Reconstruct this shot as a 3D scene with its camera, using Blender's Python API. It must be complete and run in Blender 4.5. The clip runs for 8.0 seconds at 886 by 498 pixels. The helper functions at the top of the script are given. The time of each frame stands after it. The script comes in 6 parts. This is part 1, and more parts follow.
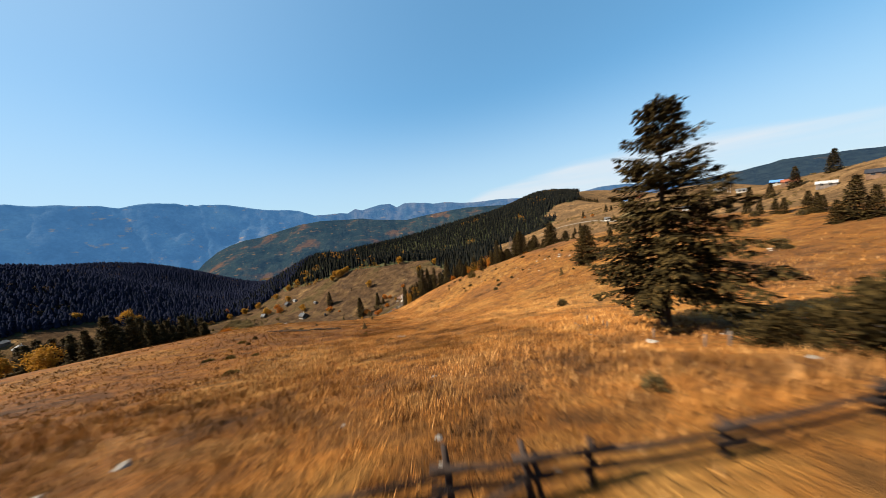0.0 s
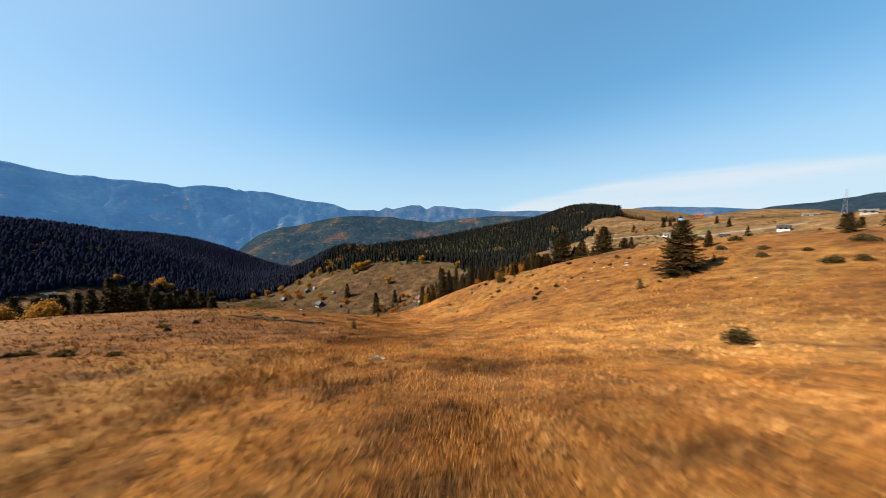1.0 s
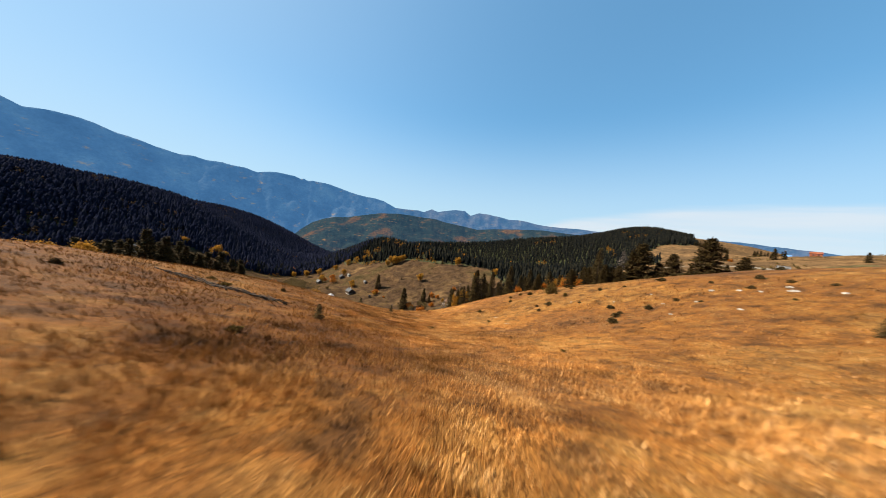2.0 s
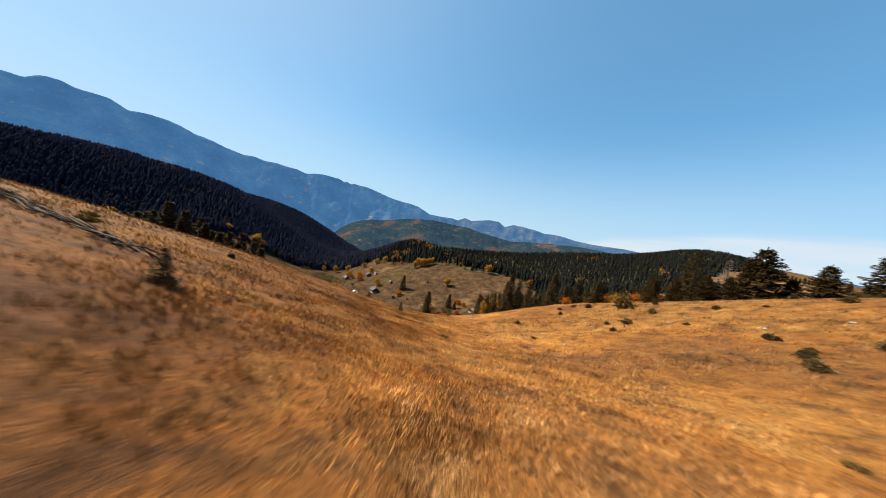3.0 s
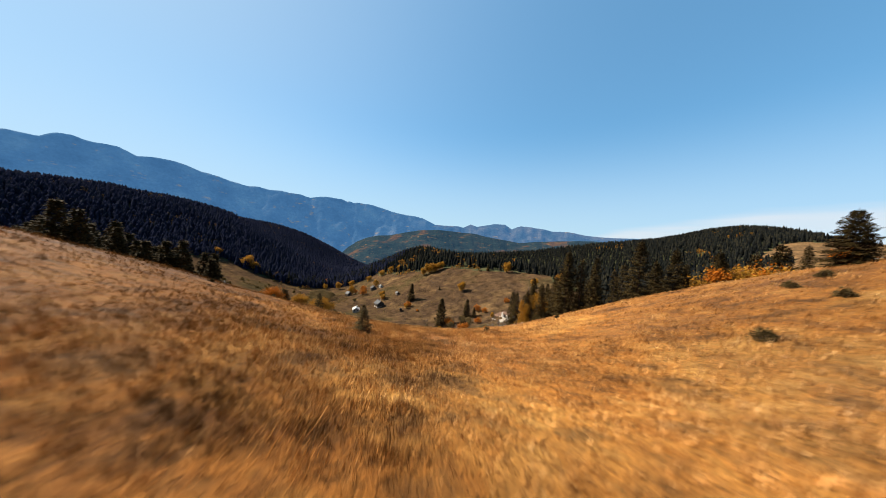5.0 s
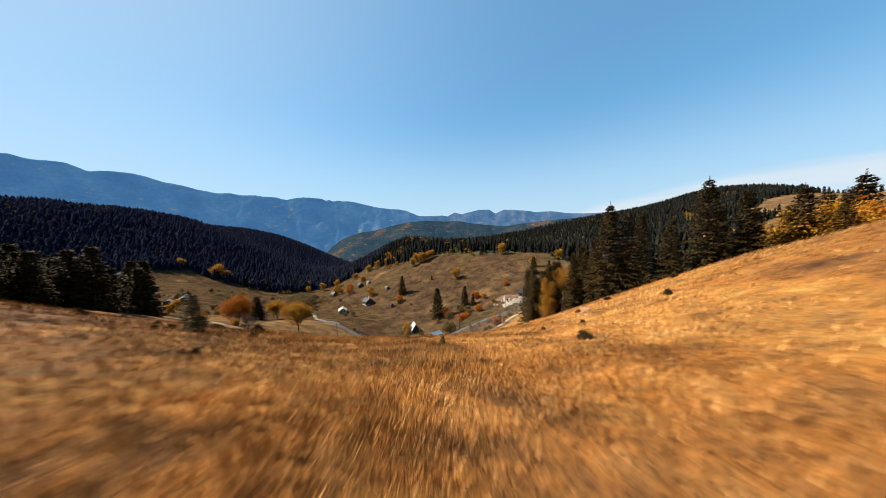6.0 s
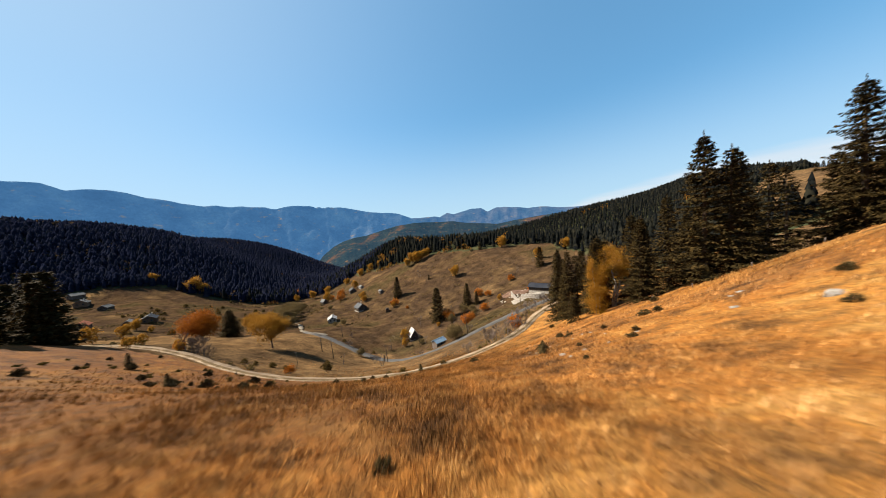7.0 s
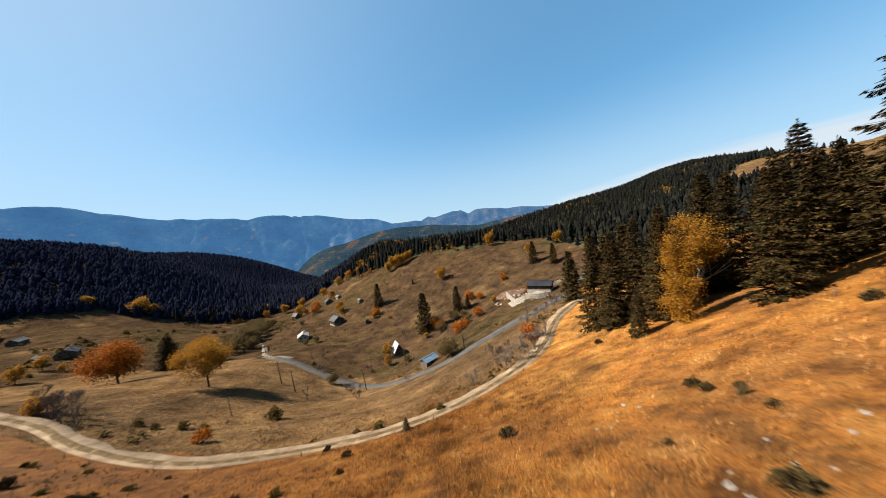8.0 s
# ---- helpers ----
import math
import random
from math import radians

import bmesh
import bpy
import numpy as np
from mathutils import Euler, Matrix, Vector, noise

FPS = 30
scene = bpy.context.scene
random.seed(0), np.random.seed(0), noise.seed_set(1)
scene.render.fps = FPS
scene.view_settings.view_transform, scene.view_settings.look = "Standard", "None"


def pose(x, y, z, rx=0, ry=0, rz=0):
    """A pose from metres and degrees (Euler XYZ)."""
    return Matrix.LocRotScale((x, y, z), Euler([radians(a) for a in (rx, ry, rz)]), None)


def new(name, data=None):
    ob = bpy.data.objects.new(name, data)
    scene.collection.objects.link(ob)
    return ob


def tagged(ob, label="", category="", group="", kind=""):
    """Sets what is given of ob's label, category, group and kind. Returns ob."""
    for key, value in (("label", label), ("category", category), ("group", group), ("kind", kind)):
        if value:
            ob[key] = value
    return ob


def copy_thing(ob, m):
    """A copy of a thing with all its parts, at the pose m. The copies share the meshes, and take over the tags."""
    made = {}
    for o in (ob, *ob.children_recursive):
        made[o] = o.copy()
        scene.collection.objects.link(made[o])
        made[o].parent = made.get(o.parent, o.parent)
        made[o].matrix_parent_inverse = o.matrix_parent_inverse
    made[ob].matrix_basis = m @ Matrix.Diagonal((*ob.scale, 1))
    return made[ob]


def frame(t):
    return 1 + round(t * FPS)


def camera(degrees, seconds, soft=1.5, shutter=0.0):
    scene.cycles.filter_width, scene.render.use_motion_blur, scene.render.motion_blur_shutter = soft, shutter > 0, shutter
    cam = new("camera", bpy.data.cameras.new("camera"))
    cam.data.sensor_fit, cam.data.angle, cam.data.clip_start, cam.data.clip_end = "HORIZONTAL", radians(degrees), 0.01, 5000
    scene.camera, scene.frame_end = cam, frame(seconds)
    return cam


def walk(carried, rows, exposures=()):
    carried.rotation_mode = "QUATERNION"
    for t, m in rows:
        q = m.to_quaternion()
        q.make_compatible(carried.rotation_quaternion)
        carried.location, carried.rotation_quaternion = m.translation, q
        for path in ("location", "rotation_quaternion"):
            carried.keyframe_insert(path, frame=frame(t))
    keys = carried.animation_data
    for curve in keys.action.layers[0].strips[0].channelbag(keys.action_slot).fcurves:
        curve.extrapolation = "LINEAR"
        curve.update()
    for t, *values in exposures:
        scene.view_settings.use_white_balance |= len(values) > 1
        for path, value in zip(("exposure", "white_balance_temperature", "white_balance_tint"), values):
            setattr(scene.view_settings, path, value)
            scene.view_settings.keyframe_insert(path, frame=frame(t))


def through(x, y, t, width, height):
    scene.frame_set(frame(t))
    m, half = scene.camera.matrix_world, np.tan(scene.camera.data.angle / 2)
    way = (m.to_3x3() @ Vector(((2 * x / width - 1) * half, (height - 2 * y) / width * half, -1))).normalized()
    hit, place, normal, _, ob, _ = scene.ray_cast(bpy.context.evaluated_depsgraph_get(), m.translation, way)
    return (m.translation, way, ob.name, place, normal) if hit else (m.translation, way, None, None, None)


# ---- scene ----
# Camera: a low, fast flight down a mountain meadow.
cam = camera(118.8, 8.0, soft=0.9, shutter=0.28)
PATH = [
    (0.0, pose(1.14, 0.27, 99.34, 83.76, 6.20, -0.80)),
    (0.5, pose(0.75, 8.46, 96.55, 84.53, 4.36, 1.45)),
    (1.0, pose(0.50, 17.09, 93.51, 85.26, 0.64, 5.27)),
    (1.5, pose(0.15, 26.32, 90.17, 85.87, -3.39, 9.67)),
    (1.7, pose(0.02, 29.92, 89.02, 85.94, -4.70, 11.56)),
    (2.8, pose(-2.49, 48.89, 82.00, 86.88, -9.82, 20.41)),
    (3.0, pose(-3.48, 52.13, 80.93, 86.99, -10.45, 21.48)),
    (3.5, pose(-5.88, 61.48, 77.62, 87.65, -11.50, 23.73)),
    (4.0, pose(-9.28, 69.73, 74.59, 88.49, -11.21, 24.36)),
    (4.5, pose(-13.14, 78.39, 72.09, 88.83, -8.44, 23.73)),
    (4.7, pose(-14.51, 81.63, 71.23, 89.08, -6.78, 23.70)),
    (5.8, pose(-24.79, 98.91, 66.83, 87.04, 0.24, 20.12)),
    (6.0, pose(-26.39, 102.80, 65.62, 86.91, 1.05, 19.95)),
    (6.5, pose(-30.41, 111.17, 63.24, 86.70, 2.76, 19.42)),
    (7.0, pose(-34.40, 119.24, 60.77, 87.08, 4.31, 18.52)),
    (7.5, pose(-38.15, 127.51, 58.68, 87.40, 5.90, 16.78)),
    (8.0, pose(-41.25, 136.14, 57.59, 87.47, 7.02, 14.56)),
]
walk(cam, PATH)

# ---- world, sun, exposure ----
SUN_AZ, SUN_EL = -96.0, 42.0          # degrees from +y towards +x, and above the horizon
to_sun = Vector((math.sin(radians(SUN_AZ)) * math.cos(radians(SUN_EL)),
                 math.cos(radians(SUN_AZ)) * math.cos(radians(SUN_EL)), math.sin(radians(SUN_EL))))
world = bpy.data.worlds.new("world")
scene.world = world
world.use_nodes = True
wn, wl = world.node_tree.nodes, world.node_tree.links
wn.clear()
sky = wn.new("ShaderNodeTexSky")
sky.sky_type = "NISHITA"
sky.sun_disc = False
sky.sun_elevation, sky.sun_rotation = radians(SUN_EL), radians(SUN_AZ)
sky.altitude, sky.air_density, sky.dust_density, sky.ozone_density = 1300, 1.0, 0.4, 1.5
# a thin veil of high cloud low over the ridges
geo = wn.new("ShaderNodeTexCoord")
sep = wn.new("ShaderNodeSeparateXYZ")
wl.new(geo.outputs["Generated"], sep.inputs[0])
stretch = wn.new("ShaderNodeMapping")
stretch.inputs["Rotation"].default_value = (0.0, radians(9), radians(20))
stretch.inputs["Scale"].default_value = (2.2, 2.2, 26.0)
wl.new(geo.outputs["Generated"], stretch.inputs[0])
cloud_noise = wn.new("ShaderNodeTexNoise")
cloud_noise.inputs["Scale"].default_value, cloud_noise.inputs["Detail"].default_value = 1.0, 7.0
wl.new(stretch.outputs[0], cloud_noise.inputs["Vector"])
rim = wn.new("ShaderNodeValToRGB")          # height of the veil's upper rim from west to east
rim.color_ramp.interpolation = "B_SPLINE"
for stop, tall in ((0.0, 0.0), (0.12, 0.32), (0.20, 0.45), (0.34, 0.62), (0.50, 0.74), (0.64, 0.74), (0.80, 0.70), (1.0, 0.5)):
    e = rim.color_ramp.elements[0] if stop == 0.0 else rim.color_ramp.elements[-1] if stop == 1.0 else rim.color_ramp.elements.new(stop)
    e.position, e.color = stop, (tall, tall, tall, 1)
wl.new(sep.outputs["X"], rim.inputs[0])
under = wn.new("ShaderNodeMath")
under.operation = "MULTIPLY_ADD"
under.inputs[1].default_value = -5.0
wl.new(sep.outputs["Z"], under.inputs[0])
wl.new(rim.outputs[0], under.inputs[2])
frayed = wn.new("ShaderNodeMath")
frayed.operation = "MULTIPLY_ADD"
frayed.inputs[1].default_value = 0.32
wl.new(cloud_noise.outputs["Fac"], frayed.inputs[0])
wl.new(under.outputs[0], frayed.inputs[2])
band = wn.new("ShaderNodeMapRange")
band.interpolation_type = "SMOOTHSTEP"
band.inputs[1].default_value, band.inputs[2].default_value = 0.12, 0.30
wl.new(frayed.outputs[0], band.inputs[0])
thin_air = wn.new("ShaderNodeMapRange")
thin_air.inputs[1].default_value, thin_air.inputs[2].default_value = 0.36, 0.64
thin_air.inputs[3].default_value, thin_air.inputs[4].default_value = 0.30, 0.72
wl.new(cloud_noise.outputs["Fac"], thin_air.inputs[0])
veil = wn.new("ShaderNodeMath")
veil.operation = "MULTIPLY"
wl.new(band.outputs[0], veil.inputs[0])
wl.new(thin_air.outputs[0], veil.inputs[1])
sky_mix = wn.new("ShaderNodeMixRGB")
sky_mix.inputs[2].default_value = (4.1, 4.35, 4.6, 1)
wl.new(veil.outputs[0], sky_mix.inputs[0])
soft_sky = wn.new("ShaderNodeGamma")
soft_sky.inputs["Gamma"].default_value = 0.55
wl.new(sky.outputs[0], soft_sky.inputs["Color"])
clear_sky = wn.new("ShaderNodeMixRGB")
clear_sky.blend_type = "MULTIPLY"
clear_sky.inputs[0].default_value = 1.0
clear_sky.inputs[2].default_value = (0.77, 1.51, 1.93, 1)
wl.new(soft_sky.outputs[0], clear_sky.inputs[1])
# pale air low over the horizon, and whiter air towards the sun
low_air = wn.new("ShaderNodeValToRGB")
low_air.color_ramp.interpolation = "EASE"
low_air.color_ramp.elements[0].position, low_air.color_ramp.elements[0].color = 0.03, (0.7, 0.7, 0.7, 1)
low_air.color_ramp.elements[1].position, low_air.color_ramp.elements[1].color = 0.42, (0, 0, 0, 1)
wl.new(sep.outputs["Z"], low_air.inputs[0])
pale_sky = wn.new("ShaderNodeMixRGB")
pale_sky.inputs[2].default_value = (3.0, 3.8, 4.4, 1)
wl.new(low_air.outputs[0], pale_sky.inputs[0])
wl.new(clear_sky.outputs[0], pale_sky.inputs[1])
sunward = wn.new("ShaderNodeVectorMath")
sunward.operation = "DOT_PRODUCT"
sunward.inputs[1].default_value = to_sun
wl.new(geo.outputs["Generated"], sunward.inputs[0])
sun_half = wn.new("ShaderNodeMath")
sun_half.operation = "MULTIPLY_ADD"
sun_half.use_clamp = True
sun_half.inputs[1].default_value, sun_half.inputs[2].default_value = 0.5, 0.5
wl.new(sunward.outputs["Value"], sun_half.inputs[0])
sun_air = wn.new("ShaderNodeMath")
sun_air.operation = "POWER"
sun_air.inputs[1].default_value = 7.0
wl.new(sun_half.outputs[0], sun_air.inputs[0])
sun_veil = wn.new("ShaderNodeMath")
sun_veil.operation = "MULTIPLY"
sun_veil.inputs[1].default_value = 0.62
wl.new(sun_air.outputs[0], sun_veil.inputs[0])
bright_sky = wn.new("ShaderNodeMixRGB")
bright_sky.inputs[2].default_value = (3.15, 3.75, 4.35, 1)
wl.new(sun_veil.outputs[0], bright_sky.inputs[0])
wl.new(pale_sky.outputs[0], bright_sky.inputs[1])
wl.new(bright_sky.outputs[0], sky_mix.inputs[1])
background = wn.new("ShaderNodeBackground")
background.inputs["Strength"].default_value = 0.060
wl.new(sky_mix.outputs[0], background.inputs["Color"])
world_out = wn.new("ShaderNodeOutputWorld")
wl.new(background.outputs[0], world_out.inputs["Surface"])

sun = new("sun", bpy.data.lights.new("sun", "SUN"))
sun.data.energy, sun.data.angle, sun.data.color = 5.0, radians(0.53), (1.0, 0.90, 0.74)
sun.rotation_euler = to_sun.to_track_quat("Z", "Y").to_euler()
scene.view_settings.exposure = 1.7


# ---- materials ----
def shader(name):
    m = bpy.data.materials.new(name)
    m.use_nodes = True
    nodes, links = m.node_tree.nodes, m.node_tree.links
    return m, nodes, links, nodes["Principled BSDF"]


def noise_node(nodes, links, scale, detail=5.0, rough=0.55, stretch=None):
    """Noise in the object's own metres."""
    at = nodes.new("ShaderNodeTexCoord")
    n = nodes.new("ShaderNodeTexNoise")
    n.inputs["Scale"].default_value, n.inputs["Detail"].default_value, n.inputs["Roughness"].default_value = scale, detail, rough
    if stretch:
        k = nodes.new("ShaderNodeMapping")
        k.inputs["Scale"].default_value = stretch
        links.new(at.outputs["Object"], k.inputs[0])
        links.new(k.outputs[0], n.inputs["Vector"])
    else:
        links.new(at.outputs["Object"], n.inputs["Vector"])
    return n


def ramp_node(nodes, links, source, stops):
    r = nodes.new("ShaderNodeValToRGB")
    while len(r.color_ramp.elements) < len(stops):
        r.color_ramp.elements.new(0.5)
    for e, (p, c) in zip(r.color_ramp.elements, stops):
        e.position, e.color = p, (*c, 1)
    links.new(source, r.inputs[0])
    return r


def mix_node(nodes, links, factor, a, b, kind="MIX"):
    m = nodes.new("ShaderNodeMixRGB")
    m.blend_type = kind
    for socket, value in zip(m.inputs, (factor, a, b)):
        if isinstance(value, bpy.types.NodeSocket):
            links.new(value, socket)
        elif isinstance(value, tuple):
            socket.default_value = (*value, 1)
        else:
            socket.default_value = value
    return m


def bump_node(nodes, links, bsdf, source, strength, distance):
    b = nodes.new("ShaderNodeBump")
    b.inputs["Strength"].default_value, b.inputs["Distance"].default_value = strength, distance
    links.new(source, b.inputs["Height"])
    links.new(b.outputs[0], bsdf.inputs["Normal"])


def mottled(name, stops, scale=1.0, rough=0.8, metal=0.0, bump=0.3, grain=None, spread=0.12, stretch=None):
    """A surface with colour in two scales, fine relief and a shade of its own for every object."""
    m, nodes, links, bsdf = shader(name)
    wide = noise_node(nodes, links, scale, 6, stretch=stretch)
    fine = noise_node(nodes, links, grain or scale * 9, 4, 0.6, stretch=stretch)
    col = ramp_node(nodes, links, wide.outputs["Fac"], stops)
    grainy = ramp_node(nodes, links, fine.outputs["Fac"], [(0.3, (0.72,) * 3), (0.7, (1.15,) * 3)])
    both = mix_node(nodes, links, 1.0, col.outputs[0], grainy.outputs[0], "MULTIPLY")
    info = nodes.new("ShaderNodeObjectInfo")
    own = ramp_node(nodes, links, info.outputs["Random"], [(0, (1 - spread,) * 3), (1, (1 + spread,) * 3)])
    last = mix_node(nodes, links, 1.0, both.outputs[0], own.outputs[0], "MULTIPLY")
    links.new(last.outputs[0], bsdf.inputs["Base Color"])
    bsdf.inputs["Roughness"].default_value, bsdf.inputs["Metallic"].default_value = rough, metal
    bsdf.inputs["Specular IOR Level"].default_value = 0.04 if rough > 0.8 else (0.15 if rough > 0.3 else 0.5)
    if bump:
        bump_node(nodes, links, bsdf, fine.outputs["Fac"], bump, 0.05)
    return m


def grass_kinds_and_shade(nodes, links, below):
    """Russet bent-grass on the western bank passes into pale straw on the eastern slope; the bank's backlit shade is
    painted in.
    """
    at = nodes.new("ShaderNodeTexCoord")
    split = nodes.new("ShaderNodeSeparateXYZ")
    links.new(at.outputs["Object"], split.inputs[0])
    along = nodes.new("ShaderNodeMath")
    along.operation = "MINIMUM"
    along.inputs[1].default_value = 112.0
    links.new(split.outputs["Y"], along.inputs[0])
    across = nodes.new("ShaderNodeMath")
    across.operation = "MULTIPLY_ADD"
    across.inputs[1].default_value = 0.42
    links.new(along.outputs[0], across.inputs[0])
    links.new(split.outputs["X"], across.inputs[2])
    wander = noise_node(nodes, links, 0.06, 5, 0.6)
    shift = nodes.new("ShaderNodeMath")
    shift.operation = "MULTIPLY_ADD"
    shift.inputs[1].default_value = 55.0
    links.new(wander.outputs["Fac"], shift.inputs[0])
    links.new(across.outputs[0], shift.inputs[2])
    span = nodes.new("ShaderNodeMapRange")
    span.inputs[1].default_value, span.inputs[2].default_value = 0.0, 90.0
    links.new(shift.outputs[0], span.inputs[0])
    # grass colours, with the western bank's backlit shade painted into the low stops
    kinds_and_shade = ramp_node(nodes, links, span.outputs[0], [(0.0, (0.84, 0.73, 0.53)), (0.18, (0.86, 0.75, 0.57)), (0.29, (0.96, 0.87, 0.72)), (0.38, (1.02, 0.94, 0.82)), (0.46, (1.24, 1.16, 1.03)), (0.54, (1.50, 1.41, 1.27)), (0.66, (1.38, 1.31, 1.20)), (0.78, (1.02, 0.97, 0.91)), (1.0, (0.84, 0.80, 0.76))])
    both = mix_node(nodes, links, 1.0, below, kinds_and_shade.outputs[0], "MULTIPLY")
    # long dark patch painted on the western bank: the shaded sides of backlit grass
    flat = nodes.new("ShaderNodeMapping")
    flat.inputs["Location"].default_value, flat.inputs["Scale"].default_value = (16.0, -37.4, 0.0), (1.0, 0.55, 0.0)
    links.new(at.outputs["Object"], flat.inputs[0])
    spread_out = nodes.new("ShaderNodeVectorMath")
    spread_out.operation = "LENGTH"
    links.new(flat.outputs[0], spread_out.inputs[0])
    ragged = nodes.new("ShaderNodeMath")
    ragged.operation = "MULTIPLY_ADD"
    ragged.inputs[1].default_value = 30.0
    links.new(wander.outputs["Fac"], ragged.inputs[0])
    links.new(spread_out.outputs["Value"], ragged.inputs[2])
    bank_shade_span = nodes.new("ShaderNodeMapRange")
    bank_shade_span.inputs[1].default_value, bank_shade_span.inputs[2].default_value = 20.0, 28.0
    links.new(ragged.outputs[0], bank_shade_span.inputs[0])
    bank_shade = ramp_node(nodes, links, bank_shade_span.outputs[0], [(0.0, (0.66, 0.60, 0.54)), (0.5, (0.82, 0.77, 0.72)), (1.0, (1.0, 1.0, 1.0))])
    both = mix_node(nodes, links, 1.0, both.outputs[0], bank_shade.outputs[0], "MULTIPLY")
    # thin grey-brown turf on the rise where the lone spruce stands
    rise = nodes.new("ShaderNodeVectorMath")
    rise.operation = "DISTANCE"
    rise.inputs[1].default_value = (1.5, 24.5, 0.0)
    level = nodes.new("ShaderNodeMapping")
    level.inputs["Scale"].default_value = (1.0, 1.0, 0.0)
    links.new(at.outputs["Object"], level.inputs[0])
    links.new(level.outputs[0], rise.inputs[0])
    frayed = nodes.new("ShaderNodeMath")
    frayed.operation = "MULTIPLY_ADD"
    frayed.inputs[1].default_value = 16.0
    links.new(wander.outputs["Fac"], frayed.inputs[0])
    links.new(rise.outputs["Value"], frayed.inputs[2])
    turf_span = nodes.new("ShaderNodeMapRange")
    turf_span.inputs[1].default_value, turf_span.inputs[2].default_value = 11.0, 20.0
    links.new(frayed.outputs[0], turf_span.inputs[0])
    turf = ramp_node(nodes, links, turf_span.outputs[0], [(0.0, (0.66, 0.64, 0.64)), (0.5, (0.82, 0.81, 0.81)), (1.0, (1.0, 1.0, 1.0))])
    both = mix_node(nodes, links, 1.0, both.outputs[0], turf.outputs[0], "MULTIPLY")
    # clumps of rusty, straw-coloured and grey-brown grass
    clump = noise_node(nodes, links, 0.50, 5, 0.6)
    hues = ramp_node(nodes, links, clump.outputs["Fac"], [(0.32, (0.46, 0.45, 0.50)), (0.42, (0.78, 0.76, 0.77)), (0.50, (1.04, 0.93, 0.77)), (0.58, (1.04, 1.04, 1.00)), (0.68, (1.30, 1.38, 1.50))])
    both = mix_node(nodes, links, 1.0, both.outputs[0], hues.outputs[0], "MULTIPLY")
    worn = noise_node(nodes, links, 0.24, 7, 0.66)
    thin = ramp_node(nodes, links, worn.outputs["Fac"], [(0.34, (0.52, 0.50, 0.50)), (0.46, (0.92, 0.91, 0.90)), (0.56, (1.03, 1.03, 1.02)), (0.68, (1.20, 1.17, 1.10))])
    both = mix_node(nodes, links, 1.0, both.outputs[0], thin.outputs[0], "MULTIPLY")
    return mix_node(nodes, links, 1.0, both.outputs[0], (1.02, 1.01, 1.05), "MULTIPLY")


def leafy(name, stops, rough=0.7, through=0.0, gloss=0.03, tint=None):
    """Foliage and blades: every island has its own tone, and light comes partly through."""
    m, nodes, links, bsdf = shader(name)
    info = nodes.new("ShaderNodeNewGeometry")
    col = ramp_node(nodes, links, info.outputs["Random Per Island"], stops)
    wide = noise_node(nodes, links, 0.35, 3)
    shade = ramp_node(nodes, links, wide.outputs["Fac"], [(0.3, (0.75,) * 3), (0.7, (1.2,) * 3)])
    both = mix_node(nodes, links, 1.0, col.outputs[0], shade.outputs[0], "MULTIPLY")
    if tint:
        drift = noise_node(nodes, links, 0.045, 6, 0.6)
        hue = ramp_node(nodes, links, drift.outputs["Fac"], tint)
        both = mix_node(nodes, links, 1.0, both.outputs[0], hue.outputs[0], "MULTIPLY")
        both = grass_kinds_and_shade(nodes, links, both.outputs[0])
    links.new(both.outputs[0], bsdf.inputs["Base Color"])
    bsdf.inputs["Roughness"].default_value = rough
    bsdf.inputs["Specular IOR Level"].default_value = gloss
    if through:
        t = nodes.new("ShaderNodeBsdfTranslucent")
        links.new(both.outputs[0], t.inputs["Color"])
        s = nodes.new("ShaderNodeMixShader")
        s.inputs[0].default_value = through
        links.new(bsdf.outputs[0], s.inputs[1])
        links.new(t.outputs[0], s.inputs[2])
        links.new(s.outputs[0], nodes["Material Output"].inputs["Surface"])
    return m


def meadow_material():
    """Dry autumn grass: straw, rust and brown in drifts, with bare earth and stones here and there."""
    m, nodes, links, bsdf = shader("dry_meadow")
    drift = noise_node(nodes, links, 0.045, 6, 0.6)
    tuft = noise_node(nodes, links, 0.8, 8, 0.72)
    blade = noise_node(nodes, links, 9.0, 5, 0.75, (1.0, 0.35, 1.0))
    a = ramp_node(nodes, links, drift.outputs["Fac"], [(0.30, (0.095, 0.047, 0.016)), (0.42, (0.125, 0.059, 0.016)),
                                                      (0.50, (0.150, 0.070, 0.016)), (0.58, (0.172, 0.091, 0.024)), (0.72, (0.118, 0.060, 0.018))])
    b = ramp_node(nodes, links, tuft.outputs["Fac"], [(0.28, (0.48, 0.46, 0.46)), (0.45, (0.85, 0.83, 0.81)),
                                                     (0.60, (1.06, 1.04, 1.0)), (0.78, (1.30, 1.30, 1.25))])
    c = ramp_node(nodes, links, blade.outputs["Fac"], [(0.30, (0.45,) * 3), (0.5, (1.0,) * 3), (0.72, (1.55,) * 3)])
    ab = mix_node(nodes, links, 1.0, a.outputs[0], b.outputs[0], "MULTIPLY")
    abc = mix_node(nodes, links, 1.0, ab.outputs[0], c.outputs[0], "MULTIPLY")
    abc = grass_kinds_and_shade(nodes, links, abc.outputs[0])
    links.new(abc.outputs[0], bsdf.inputs["Base Color"])
    bsdf.inputs["Roughness"].default_value = 0.9
    bsdf.inputs["Specular IOR Level"].default_value = 0.1
    rough = mix_node(nodes, links, 0.5, tuft.outputs["Fac"], blade.outputs["Fac"])
    bump_node(nodes, links, bsdf, rough.outputs[0], 0.9, 0.25)
    return m


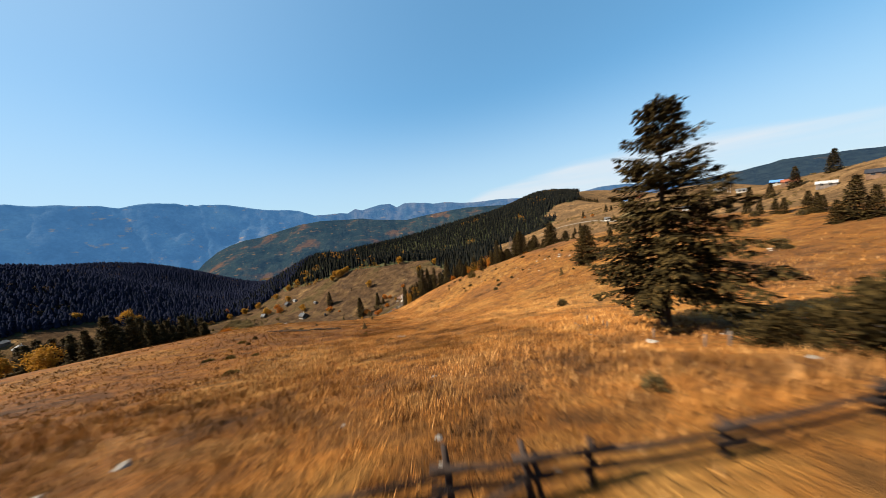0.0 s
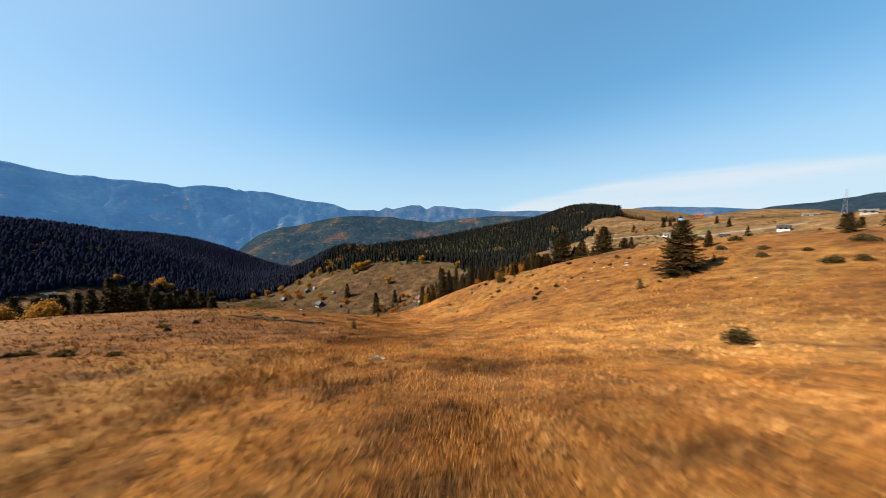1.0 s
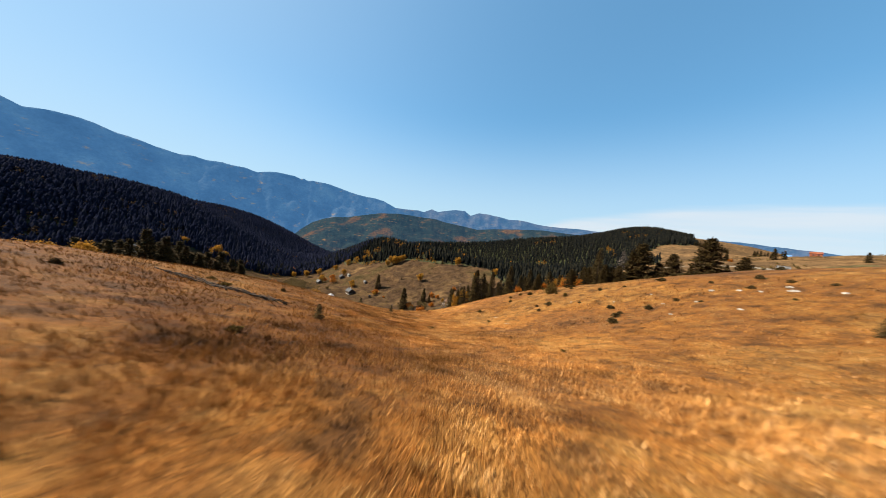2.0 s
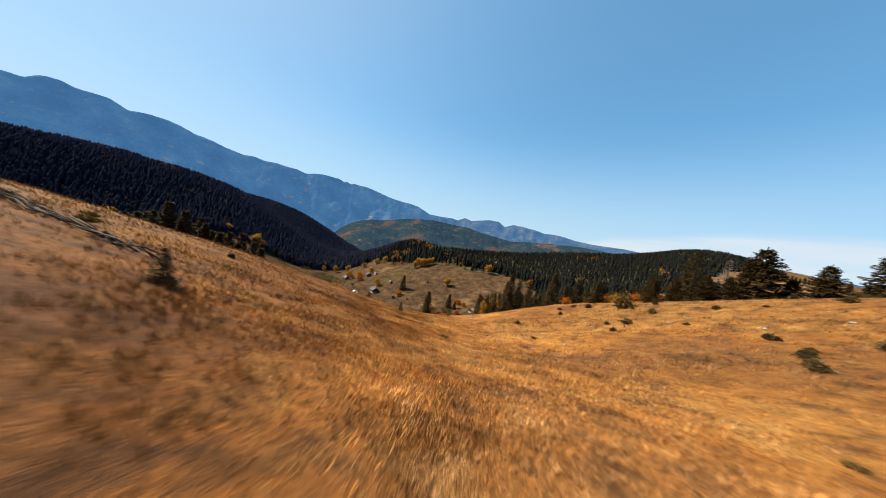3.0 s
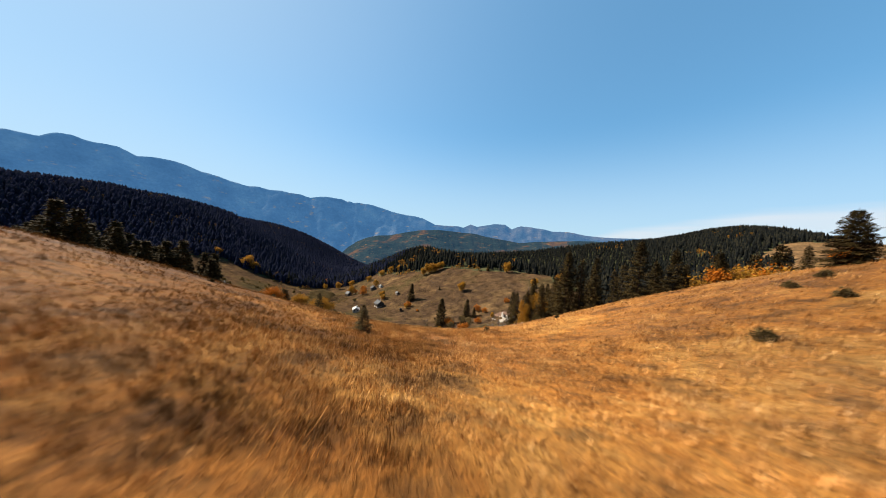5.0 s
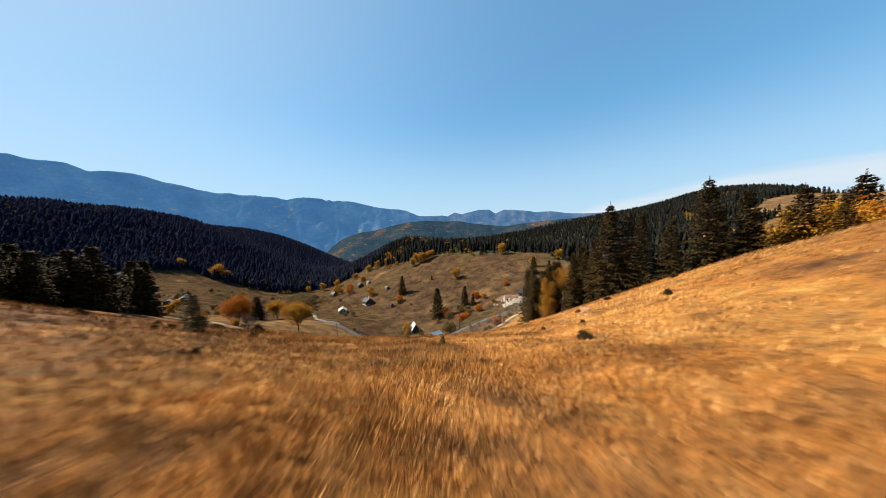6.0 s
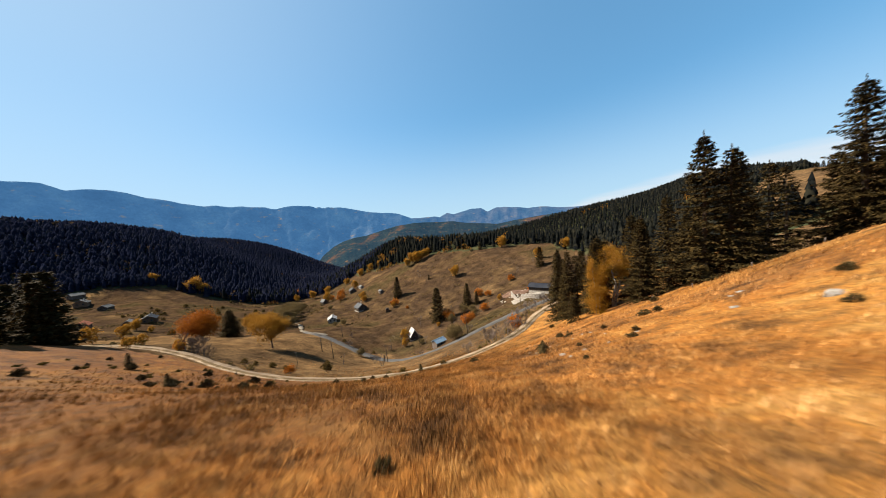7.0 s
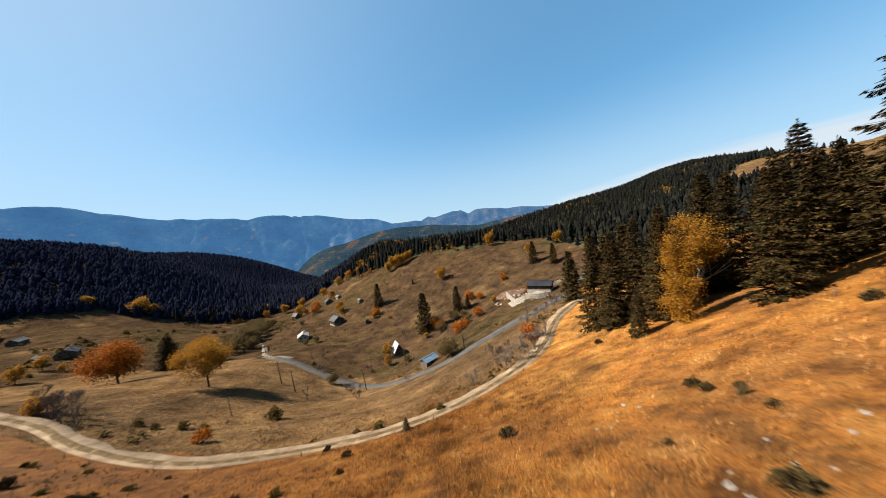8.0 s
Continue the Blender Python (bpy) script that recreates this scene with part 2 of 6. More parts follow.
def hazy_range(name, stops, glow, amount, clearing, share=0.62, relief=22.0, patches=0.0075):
    """Distance: a far range whose own colour is mostly lost in haze, painted as its own emission, with clearings and
    cliffs between the woods.
    """
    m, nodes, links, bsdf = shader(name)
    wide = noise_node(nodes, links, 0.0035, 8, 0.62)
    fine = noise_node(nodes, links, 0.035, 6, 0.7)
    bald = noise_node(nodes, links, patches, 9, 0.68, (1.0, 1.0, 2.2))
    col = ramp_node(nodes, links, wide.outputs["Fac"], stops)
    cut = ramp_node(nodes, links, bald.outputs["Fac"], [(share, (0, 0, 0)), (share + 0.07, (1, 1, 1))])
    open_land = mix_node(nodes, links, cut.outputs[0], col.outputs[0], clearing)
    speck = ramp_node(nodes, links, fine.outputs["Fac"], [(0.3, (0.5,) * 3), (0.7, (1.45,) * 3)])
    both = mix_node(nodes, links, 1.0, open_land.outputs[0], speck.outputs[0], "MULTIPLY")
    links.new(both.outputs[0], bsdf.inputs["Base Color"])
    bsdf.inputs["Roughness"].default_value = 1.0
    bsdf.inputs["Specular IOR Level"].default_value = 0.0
    # haze as emission, warmer over clearings and varied with the slope's tone
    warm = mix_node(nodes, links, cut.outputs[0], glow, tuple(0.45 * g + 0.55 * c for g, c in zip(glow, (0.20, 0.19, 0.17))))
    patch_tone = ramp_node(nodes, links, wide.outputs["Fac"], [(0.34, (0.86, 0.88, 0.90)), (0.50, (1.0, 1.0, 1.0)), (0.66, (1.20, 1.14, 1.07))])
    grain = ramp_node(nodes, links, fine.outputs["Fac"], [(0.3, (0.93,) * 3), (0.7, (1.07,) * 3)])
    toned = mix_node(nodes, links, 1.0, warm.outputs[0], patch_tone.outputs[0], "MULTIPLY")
    painted_haze = mix_node(nodes, links, 1.0, toned.outputs[0], grain.outputs[0], "MULTIPLY")
    links.new(painted_haze.outputs[0], bsdf.inputs["Emission Color"])
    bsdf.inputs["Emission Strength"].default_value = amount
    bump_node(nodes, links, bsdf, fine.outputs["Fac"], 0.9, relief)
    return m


def pasture_material(name, stops, green):
    """Grazed autumn land: worn turf, scrub and bare earth, broken by small terraces and tussocks."""
    m, nodes, links, bsdf = shader(name)
    wide = noise_node(nodes, links, 0.022, 6, 0.62)
    patchy = noise_node(nodes, links, 0.16, 6, 0.68)
    tuft = noise_node(nodes, links, 1.1, 5, 0.7)
    a = ramp_node(nodes, links, wide.outputs["Fac"], stops)
    b = ramp_node(nodes, links, patchy.outputs["Fac"], [(0.30, (0.34, 0.34, 0.38)), (0.44, (0.76, 0.75, 0.76)), (0.56, (1.0, 1.0, 1.0)), (0.70, (1.62, 1.54, 1.40))])
    c = ramp_node(nodes, links, tuft.outputs["Fac"], [(0.28, (0.5,) * 3), (0.5, (1.0,) * 3), (0.76, (1.45,) * 3)])
    ab = mix_node(nodes, links, 1.0, a.outputs[0], b.outputs[0], "MULTIPLY")
    abc = mix_node(nodes, links, 1.0, ab.outputs[0], c.outputs[0], "MULTIPLY")
    links.new(abc.outputs[0], bsdf.inputs["Base Color"])
    bsdf.inputs["Roughness"].default_value = 1.0
    bsdf.inputs["Specular IOR Level"].default_value = 0.0
    relief = mix_node(nodes, links, 0.35, patchy.outputs["Fac"], tuft.outputs["Fac"])
    bump_node(nodes, links, bsdf, relief.outputs[0], 0.9, 1.6)
    return m


MEADOW = meadow_material()
GRAZED = pasture_material("grazed_meadow", [(0.30, (0.055, 0.036, 0.020)), (0.45, (0.085, 0.052, 0.026)), (0.56, (0.125, 0.074, 0.034)), (0.72, (0.080, 0.046, 0.022))], 0.0)
PASTURE = pasture_material("valley_pasture", [(0.28, (0.026, 0.021, 0.011)), (0.40, (0.046, 0.032, 0.015)), (0.48, (0.062, 0.037, 0.019)), (0.55, (0.040, 0.025, 0.015)), (0.62, (0.072, 0.044, 0.021)), (0.72, (0.135, 0.084, 0.040))], 0.0)
FOREST_FLOOR = mottled("forest_floor", [(0.3, (0.02, 0.026, 0.012)), (0.7, (0.05, 0.045, 0.02))], 0.1, 1.0)
NEEDLES = leafy("spruce_needles", [(0, (0.011, 0.0082, 0.0035)), (0.5, (0.027, 0.0185, 0.0065)), (1, (0.062, 0.039, 0.0125))], 0.8, 0.12)
# navy air haze and the hillside's shade are set into these needle colours
HAZED_NEEDLES = leafy("hazed_spruce_needles", [(0, (0.0075, 0.0090, 0.0185)), (0.6, (0.0085, 0.0100, 0.0200)), (1, (0.0125, 0.0135, 0.0190))], 0.9, gloss=0.0)
RUSSET_CROWNS = leafy("russet_crowns", [(0, (0.020, 0.014, 0.010)), (0.6, (0.045, 0.024, 0.010)), (1, (0.085, 0.040, 0.010))], 0.9)
LARCH = leafy("autumn_crowns", [(0, (0.05, 0.026, 0.006)), (0.5, (0.15, 0.066, 0.008)), (1, (0.20, 0.085, 0.01))], 0.8)
YELLOW_LEAF = leafy("yellow_leaves", [(0, (0.19, 0.080, 0.008)), (0.5, (0.26, 0.12, 0.013)), (1, (0.33, 0.17, 0.026))], 0.6, 0.35)
ORANGE_LEAF = leafy("rust_leaves", [(0, (0.15, 0.038, 0.004)), (0.5, (0.25, 0.070, 0.006)), (1, (0.33, 0.11, 0.010))], 0.6, 0.3)
OLIVE_LEAF = leafy("olive_leaves", [(0, (0.045, 0.034, 0.010)), (0.5, (0.085, 0.058, 0.017)), (1, (0.14, 0.085, 0.022))], 0.7, 0.25)
WILLOW_LEAF = leafy("willow_leaves", [(0, (0.060, 0.042, 0.016)), (0.5, (0.110, 0.078, 0.032)), (1, (0.160, 0.105, 0.042))], 0.7, 0.25)
JUNIPER = leafy("juniper_needles", [(0, (0.026, 0.019, 0.009)), (0.5, (0.056, 0.040, 0.016)), (1, (0.105, 0.070, 0.026))], 0.8)
BLADES = leafy("dry_blades", [(0, (0.085, 0.043, 0.018)), (0.4, (0.185, 0.092, 0.029)), (0.75, (0.265, 0.145, 0.050)), (1, (0.40, 0.25, 0.115))], 0.85, 0.06,
               tint=[(0.30, (0.78, 0.80, 0.90)), (0.42, (0.92, 0.90, 0.88)), (0.50, (1.02, 0.96, 0.84)), (0.58, (1.10, 1.14, 1.18)), (0.72, (0.85, 0.86, 0.92))])
BARK = mottled("bark", [(0.3, (0.035, 0.026, 0.02)), (0.7, (0.085, 0.062, 0.048))], 1.5, 0.95, stretch=(3, 3, 0.6))
BIRCH_BARK = mottled("birch_bark", [(0.35, (0.07, 0.06, 0.05)), (0.50, (0.26, 0.23, 0.20)), (0.7, (0.36, 0.33, 0.29))], 2.2, 0.7, stretch=(0.6, 0.6, 3))
GREY_TWIG = mottled("grey_twigs", [(0.3, (0.075, 0.058, 0.050)), (0.7, (0.15, 0.118, 0.10))], 1.0, 0.95, bump=0)
WEATHERED = mottled("weathered_wood", [(0.3, (0.065, 0.050, 0.042)), (0.7, (0.15, 0.12, 0.10))], 1.5, 0.9, grain=22, stretch=(1, 1, 0.3))
RAIL_WOOD = mottled("old_rail_wood", [(0.3, (0.014, 0.010, 0.009)), (0.7, (0.038, 0.027, 0.022))], 1.5, 0.9, grain=22, stretch=(1, 1, 0.3))
DARK_WOOD = mottled("dark_wood", [(0.3, (0.030, 0.024, 0.020)), (0.7, (0.085, 0.065, 0.05))], 0.8, 0.85, grain=14)
BROWN_WOOD = mottled("brown_boards", [(0.3, (0.08, 0.048, 0.03)), (0.7, (0.15, 0.09, 0.055))], 0.8, 0.85, grain=14)
LIMESTONE = mottled("limestone", [(0.3, (0.15, 0.13, 0.11)), (0.55, (0.25, 0.22, 0.19)), (0.75, (0.36, 0.33, 0.29))], 2.0, 0.95, bump=0.8)
PLASTER = mottled("pale_plaster", [(0.3, (0.22, 0.20, 0.17)), (0.7, (0.32, 0.29, 0.25))], 0.7, 0.9, bump=0.1)
WHITE_SHEET = mottled("pale_metal_sheet", [(0.3, (0.25, 0.24, 0.23)), (0.7, (0.35, 0.34, 0.33))], 0.4, 0.6, 0.0, bump=0.05)
GREY_SHEET = mottled("grey_metal_sheet", [(0.3, (0.070, 0.068, 0.066)), (0.7, (0.12, 0.115, 0.11))], 0.4, 0.6, 0.0, bump=0.05)
DARK_SHEET = mottled("dark_roof_sheet", [(0.3, (0.012, 0.013, 0.018)), (0.7, (0.026, 0.027, 0.032))], 0.4, 0.6, 0.0, bump=0.05)
BLUE_SHEET = mottled("blue_roof_sheet", [(0.3, (0.09, 0.14, 0.20)), (0.7, (0.15, 0.21, 0.28))], 0.4, 0.6, 0.0, bump=0.05)
BRIGHT_BLUE = mottled("bright_blue_roof", [(0.3, (0.06, 0.16, 0.36)), (0.7, (0.09, 0.22, 0.45))], 0.4, 0.6, 0.0, bump=0.05)
WHITE_PLASTER = mottled("white_plaster", [(0.3, (0.42, 0.40, 0.37)), (0.7, (0.56, 0.53, 0.49))], 0.7, 0.9, bump=0.1)
FIELD = pasture_material("mown_field", [(0.32, (0.060, 0.048, 0.022)), (0.5, (0.082, 0.064, 0.030)), (0.7, (0.104, 0.080, 0.038))], 0.0)
RED_TILE = mottled("red_roof", [(0.3, (0.13, 0.042, 0.025)), (0.7, (0.22, 0.075, 0.04))], 0.8, 0.85, grain=12)
WINDOW_DARK = mottled("dark_window_glass", [(0.3, (0.015, 0.017, 0.02)), (0.7, (0.03, 0.034, 0.04))], 0.5, 0.12, bump=0)
ASPHALT = mottled("worn_asphalt", [(0.3, (0.055, 0.052, 0.050)), (0.7, (0.085, 0.080, 0.076))], 0.5, 0.9, grain=20, bump=0.2)
DIRT = mottled("pale_dirt", [(0.3, (0.105, 0.074, 0.047)), (0.5, (0.165, 0.119, 0.079)), (0.7, (0.225, 0.168, 0.114))], 0.5, 0.95, grain=5, bump=0.7)
TRACK_CROWN = mottled("worn_track_crown", [(0.35, (0.055, 0.037, 0.018)), (0.55, (0.090, 0.060, 0.030)), (0.72, (0.170, 0.124, 0.080))], 0.8, 0.95, grain=5, bump=0.7)
PALE_GRAVEL = mottled("pale_limestone_gravel", [(0.3, (0.17, 0.150, 0.125)), (0.7, (0.28, 0.252, 0.215))], 0.5, 0.95, grain=6, bump=0.6)
GRAVEL = mottled("grey_gravel", [(0.3, (0.085, 0.072, 0.056)), (0.7, (0.14, 0.118, 0.092))], 0.5, 0.95, grain=6, bump=0.5)
RUBBLE = mottled("red_earth", [(0.3, (0.075, 0.042, 0.028)), (0.7, (0.14, 0.085, 0.060))], 0.4, 0.95, grain=4, bump=0.6)
STEEL = mottled("galvanised_steel", [(0.3, (0.35, 0.36, 0.37)), (0.7, (0.5, 0.51, 0.52))], 1.0, 0.4, 0.8, bump=0)
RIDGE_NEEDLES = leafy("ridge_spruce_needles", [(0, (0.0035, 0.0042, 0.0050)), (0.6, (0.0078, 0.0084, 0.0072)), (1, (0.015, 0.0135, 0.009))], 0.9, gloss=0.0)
# air haze painted in: bluish stops under a blue emission
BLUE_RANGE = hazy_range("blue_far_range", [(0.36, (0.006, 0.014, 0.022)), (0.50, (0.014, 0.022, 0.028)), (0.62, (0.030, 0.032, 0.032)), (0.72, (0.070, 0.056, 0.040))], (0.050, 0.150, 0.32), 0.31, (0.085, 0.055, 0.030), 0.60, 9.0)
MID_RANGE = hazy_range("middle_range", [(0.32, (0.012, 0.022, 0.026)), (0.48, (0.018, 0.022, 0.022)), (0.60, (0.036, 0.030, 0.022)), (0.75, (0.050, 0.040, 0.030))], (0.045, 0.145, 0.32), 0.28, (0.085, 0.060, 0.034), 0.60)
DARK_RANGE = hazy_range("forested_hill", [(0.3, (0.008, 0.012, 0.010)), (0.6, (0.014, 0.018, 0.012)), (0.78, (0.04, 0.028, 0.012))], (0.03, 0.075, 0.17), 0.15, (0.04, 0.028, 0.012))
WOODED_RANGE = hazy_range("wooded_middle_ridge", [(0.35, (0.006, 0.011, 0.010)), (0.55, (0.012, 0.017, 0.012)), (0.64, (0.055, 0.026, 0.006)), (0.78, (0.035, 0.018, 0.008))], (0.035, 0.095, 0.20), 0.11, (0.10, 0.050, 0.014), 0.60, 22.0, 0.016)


# ---- the lie of the land ----
def lattice(i, j, seed):
    v = np.sin(i * 127.1 + j * 311.7 + seed * 74.7) * 43758.5453
    return v - np.floor(v)


def value_noise(x, y, seed=0):
    """Smooth noise from 0 to 1 over the plan."""
    i, j = np.floor(x), np.floor(y)
    u, v = x - i, y - j
    u, v = u * u * (3 - 2 * u), v * v * (3 - 2 * v)
    low = lattice(i, j, seed) * (1 - u) + lattice(i + 1, j, seed) * u
    high = lattice(i, j + 1, seed) * (1 - u) + lattice(i + 1, j + 1, seed) * u
    return low * (1 - v) + high * v


def fbm(x, y, octaves=4, seed=0):
    total, size, norm = 0.0, 1.0, 0.0
    for k in range(octaves):
        total = total + size * (value_noise(x * 2 ** k, y * 2 ** k, seed + k) - 0.5)
        norm, size = norm + size, size * 0.5
    return total / norm * 2


# Broad swells, hills and hollows, and the rolls of the near meadow: heights of soft rounded swells over the plan.
# first x, last x, count; first y, last y, count; breadth; swell heights row by row
BROAD_SWELLS = (-1400, 1200, 7, -600, 1800, 7, 420,
     [-2, -14.8, -27.2, 45.5, -90.8, -48.8, -3.9,
      -4.3, 46.3, -47.1, 59.2, 54.5, -4.1, -11.4,
      -9.4, -19.2, 66.7, -99.7, 86.8, -10.7, -21.8,
      -3.1, 57.1, -84.3, 50.7, -0.9, -109.8, -15.2,
      -64, -1.8, 9.7, -187.9, 137.2, 75.6, 7.9,
      -27.2, -16.4, 93.8, -17.6, -2.6, -21.3, -0.6,
      -1.4, 5.4, 31.1, 24.8, 4.9, -2.3, -0.2])
HILL_SWELLS = (-560, 280, 8, -80, 620, 7, 130,
     [0.2, -6.2, -11.6, -11.2, 2.7, 19.5, 2.9, -7.4,
      11.6, -19, -6.6, 17.8, 9, -12.5, -10.9, 5.1,
      25.3, -44.4, 18.3, -14.8, 10.4, -0.9, -12.8, -20.1,
      23.4, 2.4, -4, 1.5, -41.9, -4.8, 25.7, -16.6,
      18.6, 46.6, -41.8, -10.8, 42.5, 3.6, -11.9, -2.9,
      14.7, -15, 20.2, 61.3, -17.4, -41.9, -9.6, 21.5,
      38.6, -20.4, -22.9, -12.3, 34, 51.9, -4.5, 9.1])
MEADOW_ROLLS = (-130, 90, 7, -10, 210, 7, 42,
     [-0.8, -4.8, -5.4, 3.2, -2.3, -7.5, -0.3,
      -2.2, -0.6, 4, -7.1, 2.7, -2.7, 2.5,
      -3.6, -4, -0.5, 2, -5.5, 2.3, 3,
      2.9, 1.2, 4.1, -8.8, -2.1, 12, -2.3,
      3, -5.9, -0.1, -1.8, 11.6, -3, -0.3,
      0.1, 4.7, -9.7, 0.8, 1.3, -18.8, -1.9,
      9.5, -17.1, 10.8, -2, 0.2, -3.5, -0.4])
# the wooded hills that close the view, all beyond the meadow
WOODED_SWELLS = (-1000, 500, 11, 0, 1050, 8, 150,
     [0, 0, -1, -6, 26, -8, 6, -12, 19, 9, -2,
      0, -3, 5, 12, -20, 5, -2, 7, 10, -40, -37,
      -1, -7, 6, -9, 24, -6, 0, -8, -14, 49, -44,
      -2, -15, 29, -18, -40, 4, 13, 11, -12, -8, -24,
      -1, -11, 24, -11, 27, 39, -100, -10, -4, 0, -17,
      -1, -9, -10, -37, 11, 56, 52, 12, 9, 18, -10,
      0, 4, 19, 4, 5, 11, 49, 36, -4, 4, -7,
      0, 1, 5, 3, 1, 0, 3, 4, -9, 9, -18])


def eased(v):
    v = np.clip(v, 0, 1)
    return v * v * (3 - 2 * v)


def swells(x, y, field):
    x0, x1, nx, y0, y1, ny, breadth, heights = field
    fx = [np.exp(-((x - cx) / breadth) ** 2) for cx in np.linspace(x0, x1, nx)]
    fy = [np.exp(-((y - cy) / breadth) ** 2) for cy in np.linspace(y0, y1, ny)]
    return sum(h * fx[k % nx] * fy[k // nx] for k, h in enumerate(heights))


def land(x, y):
    """Height of the smooth land at the plan's places x, y (arrays or numbers)."""
    x, y = np.asarray(x, float), np.asarray(y, float)
    z = 60.0 + swells(x, y, BROAD_SWELLS) + swells(x, y, HILL_SWELLS) + swells(x, y, MEADOW_ROLLS)
    z = z + swells(x, y, WOODED_SWELLS) * eased((np.hypot(x + 20, y - 90) - 120) / 90)
    # the land drops into the main valley beyond the first wooded hills
    return z - 230 * eased((y - 720) / 420) * eased((200 - x) / 260)


TRACK = [(-171.9, 148.8), (-153.2, 151.3), (-138, 153.2), (-124, 156.2), (-111.9, 156.8), (-99.1, 155.3), (-86.8, 155.3), (-78.7, 156.5), (-73, 159.3), (-66.6, 162.4), (-61, 164.3), (-55.2, 167.2),
         (-49.7, 170.8), (-44.6, 175.4), (-40.4, 179.8), (-37.4, 185.8), (-35.3, 193.9), (-32.1, 202.2), (-27.9, 208.9), (-21, 214.8)]
LANE = [(-262, 300), (-240, 290), (-221, 277), (-204, 264), (-186, 253), (-168, 238), (-155, 228.5), (-147.5, 224.0), (-141, 221.6)]
ROAD = [(-152, 225.5), (-147.0, 223.2), (-140.6, 221.3), (-129, 218.9), (-116.7, 216.8), (-105.7, 214.9), (-92.8, 211.9), (-80.8, 207.9), (-71.5, 204.1), (-64.3, 202.3), (-58.1, 202.8), (-52.5, 205.4),
        (-46.9, 208.1), (-41.3, 211.7), (-34.5, 217.3), (-26.9, 226.1), (-20.3, 240.3), (-14, 254.2), (-6.8, 267.8)]


def smooth_line(points, step=1.5):
    """A polyline rounded by a Catmull-Rom curve, about one point a step."""
    p = [Vector((*a, 0)) for a in (points[0], *points, points[-1])]
    out = []
    for a, b, c, d in zip(p, p[1:], p[2:], p[3:]):
        n = max(2, int((c - b).length / step))
        for k in range(n):
            t = k / n
            out.append(0.5 * ((2 * b) + (c - a) * t + (2 * a - 5 * b + 4 * c - d) * t * t + (3 * b - a - 3 * c + d) * t ** 3))
    return np.array([(v.x, v.y) for v in out])


TRACK_LINE, ROAD_LINE = smooth_line(TRACK), smooth_line(ROAD)


def from_line(x, y, line, reach):
    """Distance to a line, of places within reach of it (others: reach)."""
    d = np.full(np.shape(x), float(reach))
    x0, y0 = line.min(0) - reach
    x1, y1 = line.max(0) + reach
    near = (x > x0) & (x < x1) & (y > y0) & (y < y1)
    px, py = x[near], y[near]
    best = np.full(px.shape, float(reach))
    for qx, qy in line:
        best = np.minimum(best, np.hypot(px - qx, py - qy))
    d[near] = best
    return d


def ground_z(x, y):
    """The land with its hummocks, and the beds of track and road."""
    x, y = np.atleast_1d(np.asarray(x, float)), np.atleast_1d(np.asarray(y, float))
    bed = np.minimum(from_line(x, y, TRACK_LINE, 9.0) - 1.8, from_line(x, y, ROAD_LINE, 9.0) - 2.4)
    loose = np.clip(bed / 4.0, 0, 1)
    rough = 0.34 * fbm(x / 11, y / 11, 3, 3) + 0.13 * fbm(x / 2.6, y / 2.6, 2, 8)
    far = np.hypot(x + 10, y - 90)
    rough = rough + np.clip((far - 150) / 300, 0, 1) * 3.0 * fbm(x / 60, y / 60, 3, 5)
    hill = np.clip((y - 222) / 30, 0, 1) * np.clip((30 - x) / 30, 0, 1) * np.clip((x + 300) / 60, 0, 1)
    step = land(x, y) * 1.35 + 2.2 * fbm(x / 35, y / 35, 3, 41)
    rough = rough + hill * 0.95 * np.sin(step) * (0.5 + 0.5 * np.clip(fbm(x / 30, y / 30, 2, 43) * 3, -1, 1))
    return land(x, y) + loose * rough - 0.22 * (1 - np.clip(bed / 0.8, 0, 1))


def on_ground(x, y):
    return float(ground_z(x, y)[0])


# ---- building blocks ----
def mesh_of(name, verts, faces, materials, smooth=False, slots=None):
    me = bpy.data.meshes.new(name)
    me.from_pydata([tuple(v) for v in verts], [], faces)
    for m in materials if isinstance(materials, (list, tuple)) else [materials]:
        me.materials.append(m)
    if slots is not None:
        me.polygons.foreach_set("material_index", slots)
    if smooth:
        me.polygons.foreach_set("use_smooth", [True] * len(me.polygons))
    me.update()
    return me


def mesh_of_triangles(name, verts, tris, material):
    """The same for large arrays of triangles."""
    verts, tris = np.asarray(verts, np.float32), np.asarray(tris, np.int32)
    me = bpy.data.meshes.new(name)
    me.vertices.add(len(verts))
    me.vertices.foreach_set("co", verts.ravel())
    me.loops.add(tris.size)
    me.loops.foreach_set("vertex_index", tris.ravel())
    me.polygons.add(len(tris))
    me.polygons.foreach_set("loop_start", np.arange(0, tris.size, 3, dtype=np.int32))
    me.materials.append(material)
    me.update(calc_edges=True)
    me.validate()
    return me


